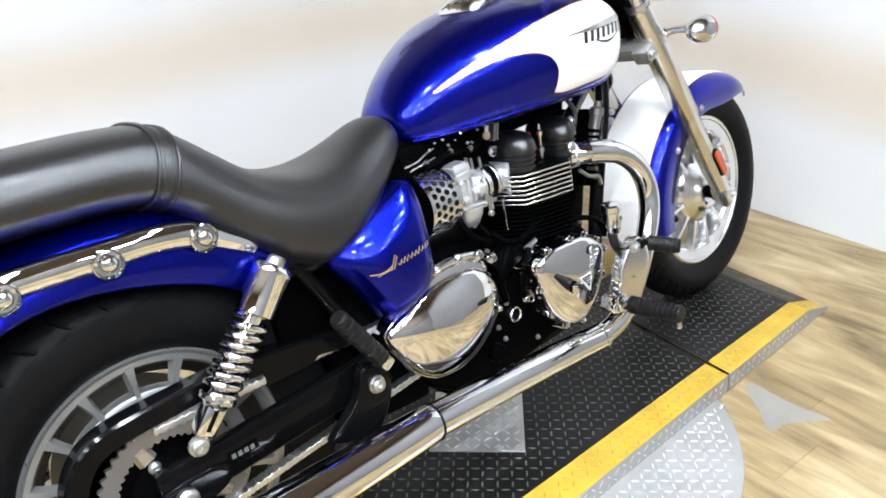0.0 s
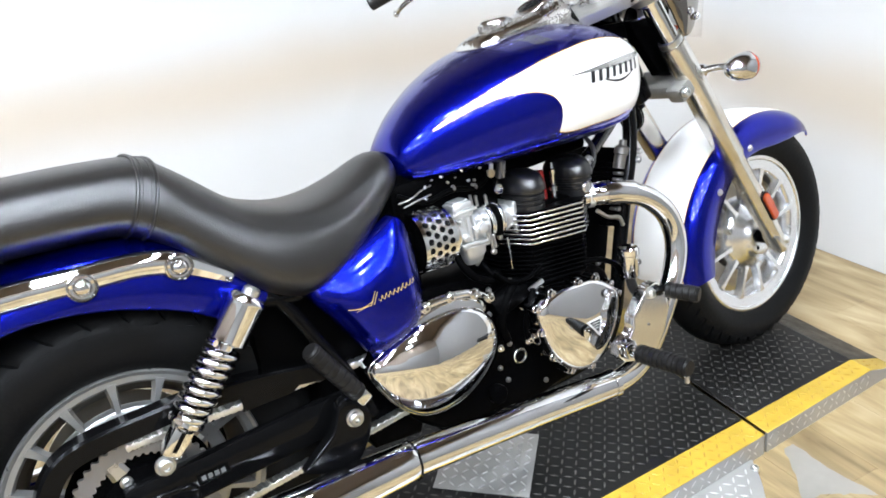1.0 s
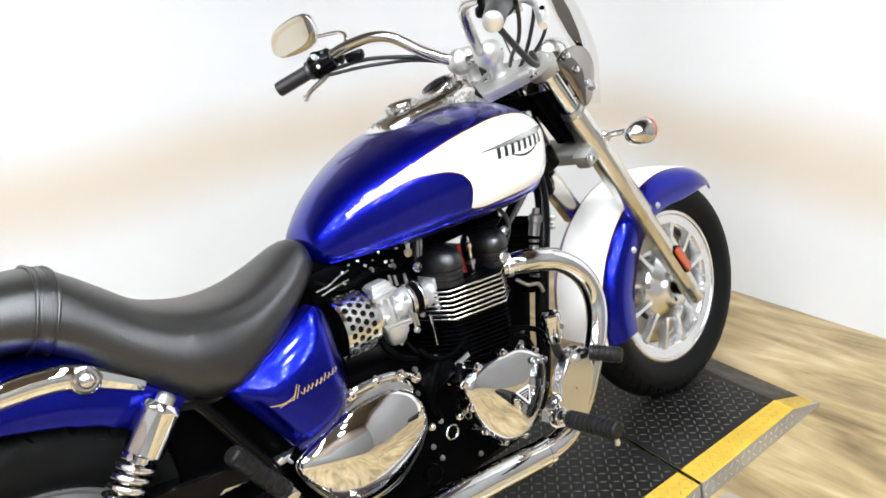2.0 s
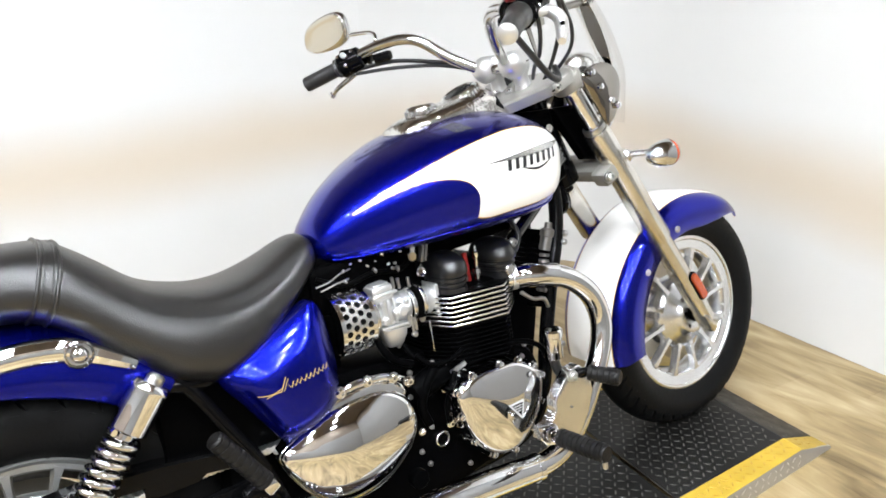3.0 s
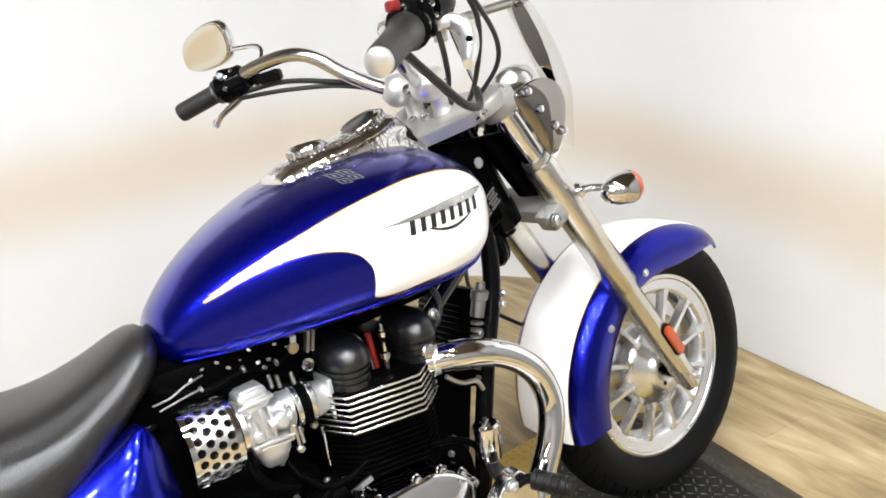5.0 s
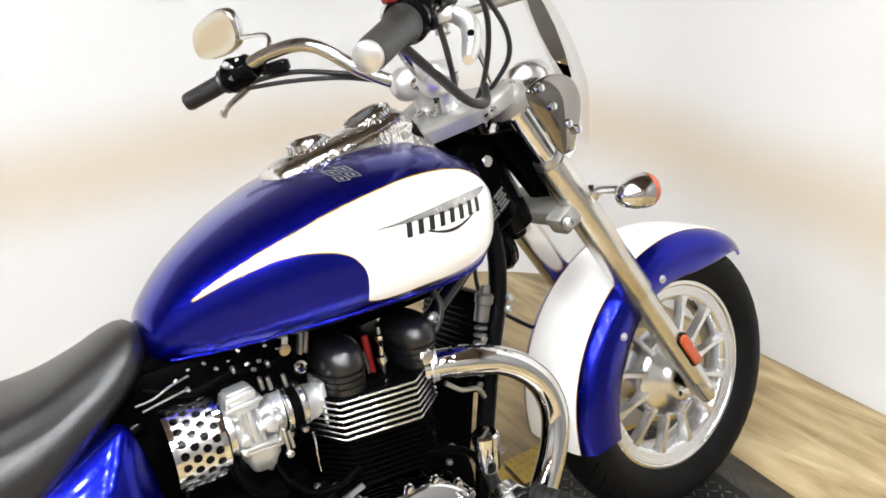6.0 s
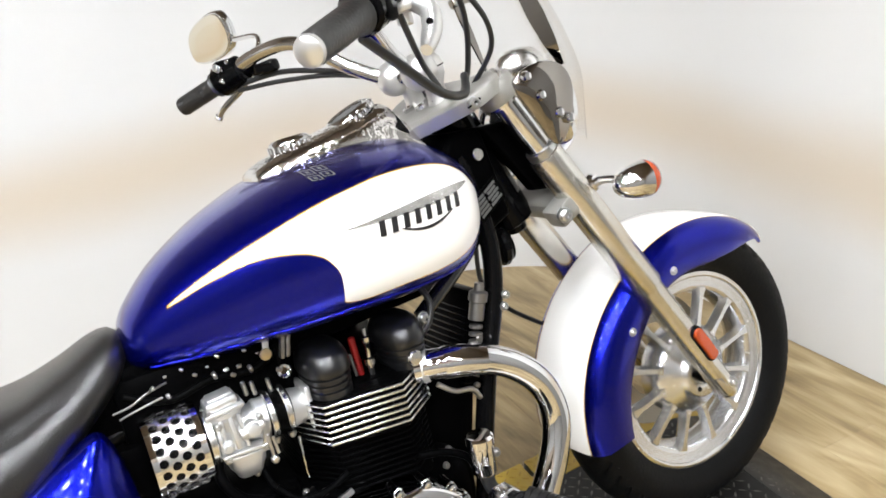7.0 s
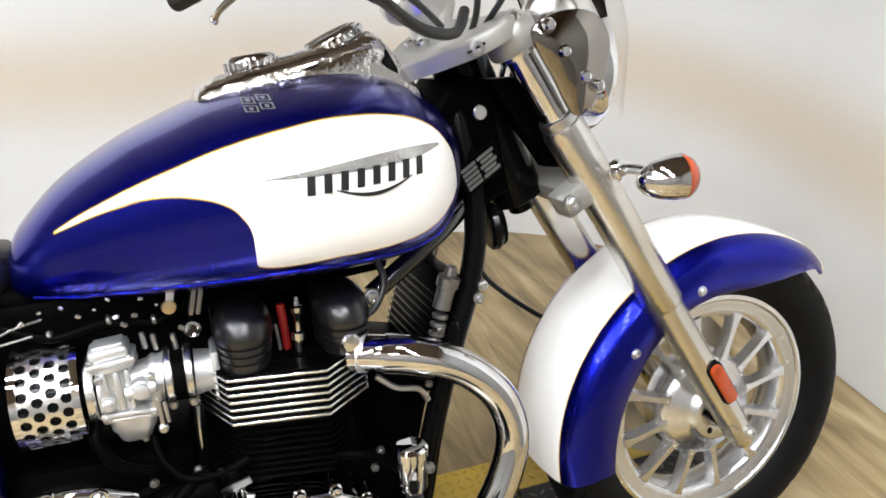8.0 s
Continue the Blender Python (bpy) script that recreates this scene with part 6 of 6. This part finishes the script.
front_end = part("fork", rod((1.165, 0, 0.985), (1.262, 0, 0.725), 0.020), BLACK, bike, "telescopic front fork with polished sliders")
for y in (-0.113, 0.113):
    part("fork_tube", rod(on_fork(0.985, y), on_fork(0.60, y), 0.0215, segs=28), CHROME, front_end)
    part("slider", lathe([(0.0, 0.0), (0.0, 0.0235), (0.004, 0.0290), (0.012, 0.0312), (0.342, 0.0318), (0.347, 0.0285), (0.352, 0.0270), (0.540, 0.0270), (0.600, 0.0245), (0.655, 0.0235), (0.685, 0.019), (0.693, 0.010), (0.694, 0.0)], on_fork(0.868, y), FORK, segs=32), SATIN, front_end)
    part("axle_lug", bar_between(on_fork(0.345, y) - Vector((0.004, 0, 0)), on_fork(0.293, y) - Vector((0.004, 0, 0)), 0.036, 0.046, bevel=0.010), SATIN, front_end)
    part("tube_cap", lathe([(0, 0.0), (0, 0.028), (0.030, 0.029), (0.046, 0.028), (0.053, 0.022), (0.055, 0.0)], on_fork(0.962, y), -FORK, segs=28), POLISHED, front_end)
    part("clamp", lathe([(0.0, 0.0), (0.0, 0.027), (0.003, 0.033), (0.008, 0.0365), (0.032, 0.0365), (0.036, 0.034), (0.036, 0.0)], on_fork(0.999, y), FORK, segs=36), YOKE, front_end, "satin silver fork clamp")
    part("slider_seal", lathe([(-0.010, 0.0225), (-0.010, 0.0265), (0.003, 0.0265), (0.003, 0.0225)], on_fork(0.868, y), FORK, segs=28, closed=True), STEEL, front_end)
bolt(front_end, (1.617, -0.137, 0.316), (0, -1, 0), 0.008, STEEL, "pinch_bolt")
refl = on_fork(0.425, -0.1395) + Vector((0.008, 0, 0))


def capsule(length, width, y0, y1, round_):
    """A plate with half-round ends, lying along the fork."""
    side = Vector((FORK.z, 0, -FORK.x))
    rim = []
    for k in range(32):
        w = 2 * math.pi * k / 32
        q = refl + FORK * (math.copysign(length / 2 - width / 2, math.cos(w)) + width / 2 * math.cos(w)) + side * (width / 2 * math.sin(w))
        rim.append((q.x, q.z))
    return plate(rim, y0, y1, round_=round_, rings=2)


part("reflector_back", capsule(0.094, 0.030, refl.y + 0.006, refl.y - 0.004, 0.003), BLACK, front_end)
part("reflector", capsule(0.086, 0.0235, refl.y, refl.y - 0.009, 0.004), ORANGE, front_end, "amber side reflector")
part("lower_yoke", box((0.072, 0.268, 0.038), pose(1.310, 0, 0.772, 0, -32, 0), bevel=0.012), YOKE, front_end, "cast silver lower yoke")
part("yoke_arm", box((0.070, 0.044, 0.038), pose(1.292, -0.113, 0.766, 0, -32, 0), bevel=0.008), YOKE, front_end)
bolt(front_end, (1.271, -0.136, 0.757), (0, -1, 0), 0.011, STEEL, "yoke_bolt")
half = [(0.070, -0.03), (0.074, -0.07), (0.082, -0.105), (0.074, -0.133), (0.055, -0.148), (0.022, -0.147), (-0.002, -0.136), (-0.034, -0.094), (-0.060, -0.055), (-0.072, -0.02)]
bm = plate(smooth_outline(half + [(u, -y) for u, y in reversed(half)], 72), -0.013, 0.013, round_=0.006, bulge=0.0)
for v in bm.verts:
    u, h, y = v.co
    v.co = Vector((1.127 + 0.900 * u - 0.436 * h, y, 0.971 + 0.436 * u + 0.900 * h))
part("top_yoke", bm, YOKE, front_end, "polished tapering top yoke", sharp=50)
# black strip drawn for the shade in the clamp's slit
part("clamp_slot", box((0.026, 0.004, 0.003), pose(1.131, -0.1455, 0.972, 0, -26, 0), bevel=0.0005), BLACK, front_end)
bolt(front_end, (1.132, -0.143, 0.972), (0, -1, 0), 0.008, STEEL, "yoke_bolt")
part("fork_shroud", plate([(1.175, 0.93), (1.265, 0.80), (1.33, 0.79), (1.255, 0.93)], -0.05, -0.078, round_=0.01), CASE, front_end)

# right turn signal, bullet-shaped, and the left one beyond
for s in (-1, 1):
    stalk = part("turn_signal", tube([(1.350, s * 0.110, 0.790), (1.365, s * 0.140, 0.796), (1.372, s * 0.178, 0.796)], 0.0085), CHROME, bike, "chrome bullet turn signal with amber lens")
    part("stalk_boss", lathe([(0, 0.0), (0, 0.015), (0.012, 0.017), (0.020, 0.012), (0.020, 0.0)], (1.350, s * 0.112, 0.790), (0.3, s * 1.0, 0.3), segs=20), CHROME, stalk)
    part("signal_shell", lathe([(-0.050, 0.0), (-0.049, 0.008), (-0.040, 0.018), (-0.025, 0.026), (-0.005, 0.0305), (0.010, 0.0315), (0.010, 0.0)], (1.383, s * 0.205, 0.792), (0.97, s * 0.12, 0.05), segs=32), CHROME, stalk)
    part("signal_lens", lathe([(0.010, 0.031), (0.015, 0.0312), (0.025, 0.026), (0.032, 0.017), (0.035, 0.0)], (1.383, s * 0.205, 0.792), (0.97, s * 0.12, 0.05), segs=32), ORANGE, stalk, "amber lens")

# headlamp and its bracket
lamp = part("headlamp", lathe([(-0.085, 0.0), (-0.083, 0.03), (-0.070, 0.058), (-0.045, 0.078), (-0.010, 0.088), (0.030, 0.091), (0.040, 0.093), (0.048, 0.090), (0.046, 0.082), (0.044, 0.0)], (1.325, 0, 0.930), (1, 0, -0.06), segs=48), CHROME, bike, "chrome headlamp shell")
part("lamp_pod", lathe([(0.0, 0.0), (0.003, 0.012), (0.012, 0.022), (0.030, 0.030), (0.052, 0.031), (0.074, 0.026), (0.088, 0.016), (0.092, 0.0)], (1.234, -0.070, 1.009), (1, 0, 0.10), segs=32), POLISHED, lamp, "egg-shaped chrome pod")
part("headlamp_lens", lathe([(0.044, 0.082), (0.052, 0.070), (0.058, 0.04), (0.060, 0.0)], (1.325, 0, 0.930), (1, 0, -0.06), segs=40), CLEAR, lamp)
part("lamp_bracket", plate(smooth_outline([(1.205, 0.982), (1.216, 1.000), (1.240, 1.010), (1.275, 1.013), (1.306, 1.000), (1.320, 0.968), (1.312, 0.925), (1.290, 0.886), (1.264, 0.882), (1.234, 0.932)], 60), -0.146, -0.152, round_=0.003, bulge=0.012, rings=8), DARK_CHROME, lamp, "darkened chrome screen bracket with domed bolts", sharp=60)
for x, z in ((1.224, 0.995), (1.246, 0.962), (1.276, 0.929), (1.296, 0.916)):
    part("bracket_bolt", lathe([(0, 0.0), (0, 0.009), (0.005, 0.009), (0.010, 0.006), (0.011, 0.0)], (x, -0.157, z), (0, -1, 0), segs=16), CHROME, lamp)

# clear flyscreen with a dark brace on each side


def screen_point(u, v):
    """u across from -1 to 1, v from the foot to the top."""
    w = 0.150 * math.sqrt(max(0.02, 1 - max(0.0, (v - 0.45) / 0.56) ** 2.2)) * (0.86 + 0.14 * min(1, v * 3))
    x = 1.417 - 0.185 * max(0, v - 0.25) ** 1.3 - 0.070 * u * u
    return Vector((x, w * u, 0.868 + 0.400 * v))


bm = bmesh.new()
grid = [[bm.verts.new(screen_point(u, v)) for u in np.linspace(-1, 1, 21)] for v in np.linspace(0, 1, 17)]
for a, b in zip(grid, grid[1:]):
    for i in range(20):
        bm.faces.new((a[i], a[i + 1], b[i + 1], b[i]))
bmesh.ops.solidify(bm, geom=bm.faces[:], thickness=0.003)
screen = part("flyscreen", bm, CLEAR, bike, "clear acrylic flyscreen", sharp=60)
screen.visible_shadow = False
for s in (-1, 1):
    rings = []
    for f, w in ((0, 0.010), (0.15, 0.013), (0.4, 0.0145), (0.7, 0.012), (0.9, 0.007), (1, 0.005)):
        c = Vector((1.283 + 0.052 * f, s * (0.100 + 0.012 * f), 1.148 - 0.146 * f))
        across = Vector((math.cos(0.4 + 0.5 * f), s * math.sin(0.4 + 0.5 * f), 0.25)).normalized()
        thick = across.cross(Vector((0.3, 0, -0.95))).normalized() * 0.0015
        rings.append([c - across * w - thick, c + across * w - thick, c + across * w + thick, c - across * w + thick])
    part("screen_brace", loft(rings), DARK_CHROME, screen, "tapering bright screen brace", sharp=30)
a, b = Vector((1.286, -0.118, 1.152)), Vector((1.286, 0.118, 1.152))
for s in (-1, 1):
    part("brace_clamp", box((0.022, 0.020, 0.018), pose(1.287, s * 0.108, 1.152, 0, -20, 0), bevel=0.004), DARK_CHROME, screen)
part("cross_brace", rod(a, b, 0.0085), STEEL, screen)

# -- handlebar --
bars = part("handlebar", tube([(0.872, 0.320, 1.097), (0.925, 0.235, 1.128), (0.975, 0.145, 1.128), (1.035, 0.085, 1.072), (1.088, 0.045, 1.038), (1.110, 0.0, 1.034), (1.088, -0.045, 1.038), (1.035, -0.085, 1.072), (0.975, -0.145, 1.128), (0.940, -0.240, 1.128), (0.891, -0.330, 1.102)], 0.0125, n=80, segs=20), BARS_CHROME, bike, "wide pulled-back chrome handlebar")
for s in (-1, 1):
    gi, ge = (Vector((0.868, 0.322, 1.095)), Vector((0.806, 0.390, 1.068))) if s > 0 else (Vector((0.887, -0.335, 1.101)), Vector((0.797, -0.407, 1.0655)))
    d = (ge - gi).normalized()
    n = (ge - gi).length
    prof = [(0, 0.0), (0, 0.022), (0.004, 0.024)]
    for k in range(10):
        prof += [(0.008 + (n - 0.016) * k / 10, 0.0182), (0.008 + (n - 0.016) * (k + 0.75) / 10, 0.0182), (0.008 + (n - 0.016) * (k + 0.8) / 10, 0.0177), (0.008 + (n - 0.016) * (k + 0.98) / 10, 0.0177)]
    if s < 0:   # the throttle sleeve is worn smooth
        prof = prof[:3] + [(0.012, 0.0195), (n * 0.5, 0.0192)]
    prof += [(n - 0.006, 0.0185), (n, 0.0168), (n, 0.0)]
    part("grip", lathe(prof, gi, d, segs=24), GRIP, bars, "black rubber grip")
    if s < 0:
        part("grip_end", lathe([(0, 0.0), (0, 0.0165), (0.003, 0.0175), (0.008, 0.0165), (0.011, 0.012), (0.012, 0.0)], ge, d, segs=24), RISER, bars, "silver bar-end cap")
    sw = gi - d * 0.030
    part("switch_housing", lathe([(-0.036, 0.0), (-0.036, 0.020), (-0.031, 0.027), (-0.004, 0.029), (-0.002, 0.027), (0.001, 0.027), (0.003, 0.029), (0.022, 0.029), (0.028, 0.024), (0.028, 0.0)], sw, d, segs=16), BLACK, bars, "black switch housing")
    part("switch_box", box((0.044, 0.048, 0.050), Matrix.Translation(sw + Vector((0.006, 0, 0.006))) @ pose(0, 0, 0, 0, 0, s * -48), bevel=0.006), PLASTIC, bars)
    for k in range(3):
        part("switch_button", rod(sw + Vector((-0.018, s * 0.004 * (k - 1), 0.012 - 0.012 * k)), sw + Vector((-0.027, s * 0.004 * (k - 1), 0.012 - 0.012 * k)), 0.0052), POLISHED if k == 1 else PLASTIC, bars)
    lv = gi - d * 0.050 + Vector((0.022, 0, -0.006))
    part("lever_perch", bar_between(gi - d * 0.075, lv + Vector((0.012, 0, 0)), 0.024, 0.026, bevel=0.006), BLACK, bars)
    if s < 0:
        part("lever", tube([(0.952, -0.288, 1.108), (0.966, -0.318, 1.108), (0.975, -0.338, 1.094), (0.969, -0.350, 1.075), (0.955, -0.362, 1.058), (0.942, -0.374, 1.048)], [0.009, 0.0110, 0.0125, 0.0125, 0.0105, 0.007], segs=20), RISER, bars, "broad satin brake lever")
        # a dark peg gives the shade of the lever's eye
        part("lever_eye", rod((0.963, -0.356, 1.079), (0.960, -0.363, 1.080), 0.0042), PLASTIC, bars)
        part("lever_pivot", rod((0.962, -0.300, 1.085), (0.962, -0.300, 1.118), 0.010), STEEL, bars)
    else:
        part("lever", tube([tuple(lv), tuple(lv + d * 0.05 + Vector((0.016, 0, -0.012))), tuple(gi + d * 0.050 + Vector((0.040, 0, -0.030))), tuple(gi + d * 0.082 + Vector((0.052, 0, -0.036)))], [0.0085, 0.0075, 0.006, 0.006], segs=12), POLISHED, bars, "polished lever")
    if s > 0:
        part("lever_ball", lathe([(-0.009, 0.0), (-0.006, 0.006), (0, 0.009), (0.006, 0.006), (0.009, 0.0)], gi + d * 0.082 + Vector((0.052, 0, -0.036)), d, segs=14), POLISHED, bars)
    part("riser", lathe([(0, 0.0), (0, 0.020), (0.010, 0.0175), (0.026, 0.0165), (0.034, 0.020), (0.044, 0.0255), (0.058, 0.027), (0.070, 0.0255), (0.080, 0.019), (0.085, 0.010), (0.086, 0.0)], (1.130, s * 0.042, 0.982), (-0.20, 0, 1), segs=28), RISER, bars, "polished handlebar riser")
    part("bar_clamp", lathe([(-0.030, 0.0), (-0.029, 0.010), (-0.025, 0.019), (-0.017, 0.0265), (-0.006, 0.0305), (0.006, 0.0305), (0.017, 0.0265), (0.025, 0.019), (0.029, 0.010), (0.030, 0.0)], (1.100, s * 0.048, 1.036), (0.05, 1, 0), segs=32), RISER, bars, "bright rounded handlebar clamp")
    part("riser_seam", lathe([(0.0565, 0.0262), (0.0565, 0.0276), (0.0585, 0.0276), (0.0585, 0.0262)], (1.130, s * 0.042, 0.982), (-0.20, 0, 1), segs=28, closed=True), BLACK, bars)
    part("riser_bolt", lathe([(0, 0.0), (0, 0.010), (0.006, 0.010), (0.007, 0.006), (0.004, 0.005), (0.004, 0.0)], (1.104, s * 0.022, 0.978), (-0.45, 0, 0.9), segs=14), CHROME, bars)
    for w in (0.4, 1.0, 1.7, 2.3, 2.9):
        part("housing_screw", lathe([(0, 0.0), (0, 0.0042), (0.003, 0.0042), (0.004, 0.0)], sw + d * 0.006 + Vector((-0.020 * math.cos(w) * 1.3, -0.026 * math.sin(w - 0.6), 0.026 * math.sin(w))), (-0.3, -0.6, 0.6), segs=10), CHROME, bars)
    part("cable_box", box((0.046, 0.024, 0.022), Matrix.Translation((0.940, s * 0.230, 1.104)) @ pose(0, 0, 0, 0, -6, s * -50), bevel=0.006), BLACK, bars)
for dx, dy, dz in ((-0.024, -0.012, 0.020), (-0.026, 0.004, 0.014), (-0.018, -0.026, 0.012), (-0.004, -0.028, 0.022), (-0.020, -0.020, -0.008)):
    at = Vector((0.886 + dx, 0.303 + dy, 1.106 + dz))
    part("switch_screw", lathe([(-0.006, 0.0), (-0.006, 0.0046), (0.001, 0.0046), (0.0025, 0.003), (0.003, 0.0)], at, (-0.6, -0.5, 0.5), segs=12), CHROME, bars)
part("horn_button", rod((0.866, 0.284, 1.118), (0.858, 0.277, 1.122), 0.0065), STEEL, bars)
part("start_button", box((0.018, 0.014, 0.014), pose(0.874, -0.333, 1.131), bevel=0.004), RED, bars, "red switch")
part("fluid_reservoir", box((0.060, 0.046, 0.026), pose(0.970, -0.286, 1.157, 0, -14, -40), bevel=0.006), BLACK, bars, "black brake fluid reservoir")
part("reservoir_cap", box((0.060, 0.048, 0.007), pose(0.969, -0.285, 1.173, 0, -14, -40), bevel=0.003), PLASTIC, bars)
part("master_cylinder", tube([(0.932, -0.318, 1.128), (0.965, -0.298, 1.136), (0.998, -0.268, 1.142)], [0.022, 0.026, 0.017], segs=18), BLACK, bars)
part("clamp_ring", lathe([(-0.008, 0.014), (-0.008, 0.023), (0.008, 0.023), (0.008, 0.014)], (0.925, -0.272, 1.118), (-0.55, -0.75, -0.25), segs=24, closed=True), BLACK, bars)
for q in ((0.950, -0.312, 1.167), (0.988, -0.300, 1.178), (0.960, -0.318, 1.132)):
    part("reservoir_screw", lathe([(0, 0.0), (0, 0.0042), (0.003, 0.0042), (0.004, 0.0)], q, (-0.3, -0.7, 0.5), segs=10), CHROME, bars)
part("lever_mount", box((0.034, 0.022, 0.016), pose(0.955, -0.312, 1.106, 0, -10, -40), bevel=0.004), RISER, bars)
for pts, r in (([(0.90, 0.285, 1.085), (0.96, 0.215, 1.090), (1.02, 0.13, 1.072), (1.10, 0.06, 1.045), (1.17, 0.03, 0.99)], 0.005),
               ([(0.895, 0.29, 1.075), (0.96, 0.21, 1.074), (1.04, 0.12, 1.060), (1.12, 0.05, 1.02), (1.19, 0.02, 0.95)], 0.0045),
               ([(0.905, -0.29, 1.080), (0.96, -0.27, 1.040), (1.02, -0.25, 0.998), (1.075, -0.215, 0.990), (1.105, -0.175, 1.015)], 0.0065),
               ([(0.960, -0.305, 1.128), (0.995, -0.292, 1.158), (1.040, -0.262, 1.155), (1.085, -0.230, 1.120), (1.120, -0.180, 1.075), (1.145, -0.120, 1.02), (1.150, -0.080, 0.985)], 0.0045),
               ([(0.985, -0.300, 1.150), (1.030, -0.270, 1.162), (1.090, -0.235, 1.128), (1.150, -0.190, 1.085), (1.175, -0.150, 1.045), (1.165, -0.100, 1.00)], 0.0042),
               ([(0.945, -0.315, 1.110), (0.962, -0.300, 1.075), (1.000, -0.250, 1.040), (1.055, -0.170, 1.020), (1.10, -0.11, 1.00)], 0.0042)):
    part("control_cable", tube(pts, r, segs=10), CABLE, bars, "black control cable")
# mirrors
for s in (1, -1):
    arm = [(0.928, 0.250, 1.124), (0.945, 0.258, 1.152), (0.946, 0.284, 1.168), (0.926, 0.350, 1.174)]
    if s < 0:   # the near one rises high before it turns out
        arm = [(0.992, -0.258, 1.138), (1.030, -0.262, 1.168), (1.062, -0.280, 1.215), (1.050, -0.330, 1.262), (0.985, -0.395, 1.268), (0.905, -0.424, 1.235)]
    stem = part("mirror", tube(arm, 0.0048, n=40, segs=12), CHROME, bike, "chrome-backed rear-view mirror")
    face = smooth_outline([(-0.076, -0.036), (-0.080, -0.005), (-0.056, 0.028), (0.005, 0.048), (0.056, 0.049), (0.074, 0.022), (0.068, -0.020), (0.034, -0.042), (-0.036, -0.048)], 44)
    face = [(x, z * 0.90) for x, z in face]
    m = Matrix.Translation((0.898, s * 0.424, 1.190) if s > 0 else (0.870, -0.424, 1.207)) @ pose(0, 0, 0, 0, 0, -90 + s * 20) @ pose(0, 0, 0, 11, 0, 0)
    if s < 0:
        face = [(-x, z) for x, z in reversed(face)]
    shell = plate(face, 0.004, 0.018, round_=0.008, bulge=0.006)
    join(shell, plate(face, 0.006, -0.004, round_=0.003))
    bmesh.ops.transform(shell, matrix=m, verts=shell.verts)
    part("mirror_shell", shell, CHROME, stem)
    glass = plate([(x * 0.93, z * 0.92) for x, z in face], 0.0, -0.0055, round_=0.001, rings=2)
    bmesh.ops.transform(glass, matrix=m, verts=glass.verts)
    part("mirror_glass", glass, MIRROR, stem, "mirror glass")
# brake hose down to the far caliper
part("brake_hose", tube([(1.225, 0.06, 0.80), (1.225, 0.10, 0.70), (1.240, 0.13, 0.60), (1.30, 0.15, 0.53), (1.39, 0.15, 0.46)], 0.0048, segs=10), CABLE, bike, "black brake hose")

# ---- the floor: oak-look planks running along the end wall ----
floor = tagged(new("floor", finish("floor", box((6.4, 6.1, 0.04), pose(-0.45, -1.25, FLOOR - 0.026), bevel=0), GAP)), "oak-look vinyl plank floor", "floor", kind="structure")
PW, PL = 0.182, 1.22


def plank_of(length):
    bm = bmesh.new()
    bmesh.ops.create_cube(bm, size=1.0)
    for v in bm.verts:
        v.co = Vector((v.co.x * (PW - 0.0006), v.co.y * (length - 0.0006), v.co.z * 0.006))
    return finish("plank", bm, OAK)


plank_mesh = plank_of(PL)
slant = radians(WALL_TURN - 90)
c, s = math.cos(slant), math.sin(slant)
rng = random.Random(4)
for i in range(-23, 14):
    shift = rng.random() * PL
    for j in range(-5, 4):
        u = i * PW
        lo, hi = (((NEAR_Y - 0.08) + 0.6 - u * s) / c, ((BACK_Y + 0.08) + 0.6 - u * s) / c)
        v0, v1 = max(lo, j * PL + shift - PL / 2), min(hi, j * PL + shift + PL / 2)
        if v1 - v0 < 0.05:
            continue
        v = (v0 + v1) / 2
        x, y = 0.6 + u * c - v * s, -0.6 + u * s + v * c
        if not REAR_X - 0.05 < x < wall_x(y) + 0.05:
            continue
        p = part("plank", plank_mesh if v1 - v0 > PL - 0.001 else plank_of(v1 - v0), OAK, floor)
        p.matrix_basis = pose(x, y, FLOOR - 0.003, 0, 0, math.degrees(slant))
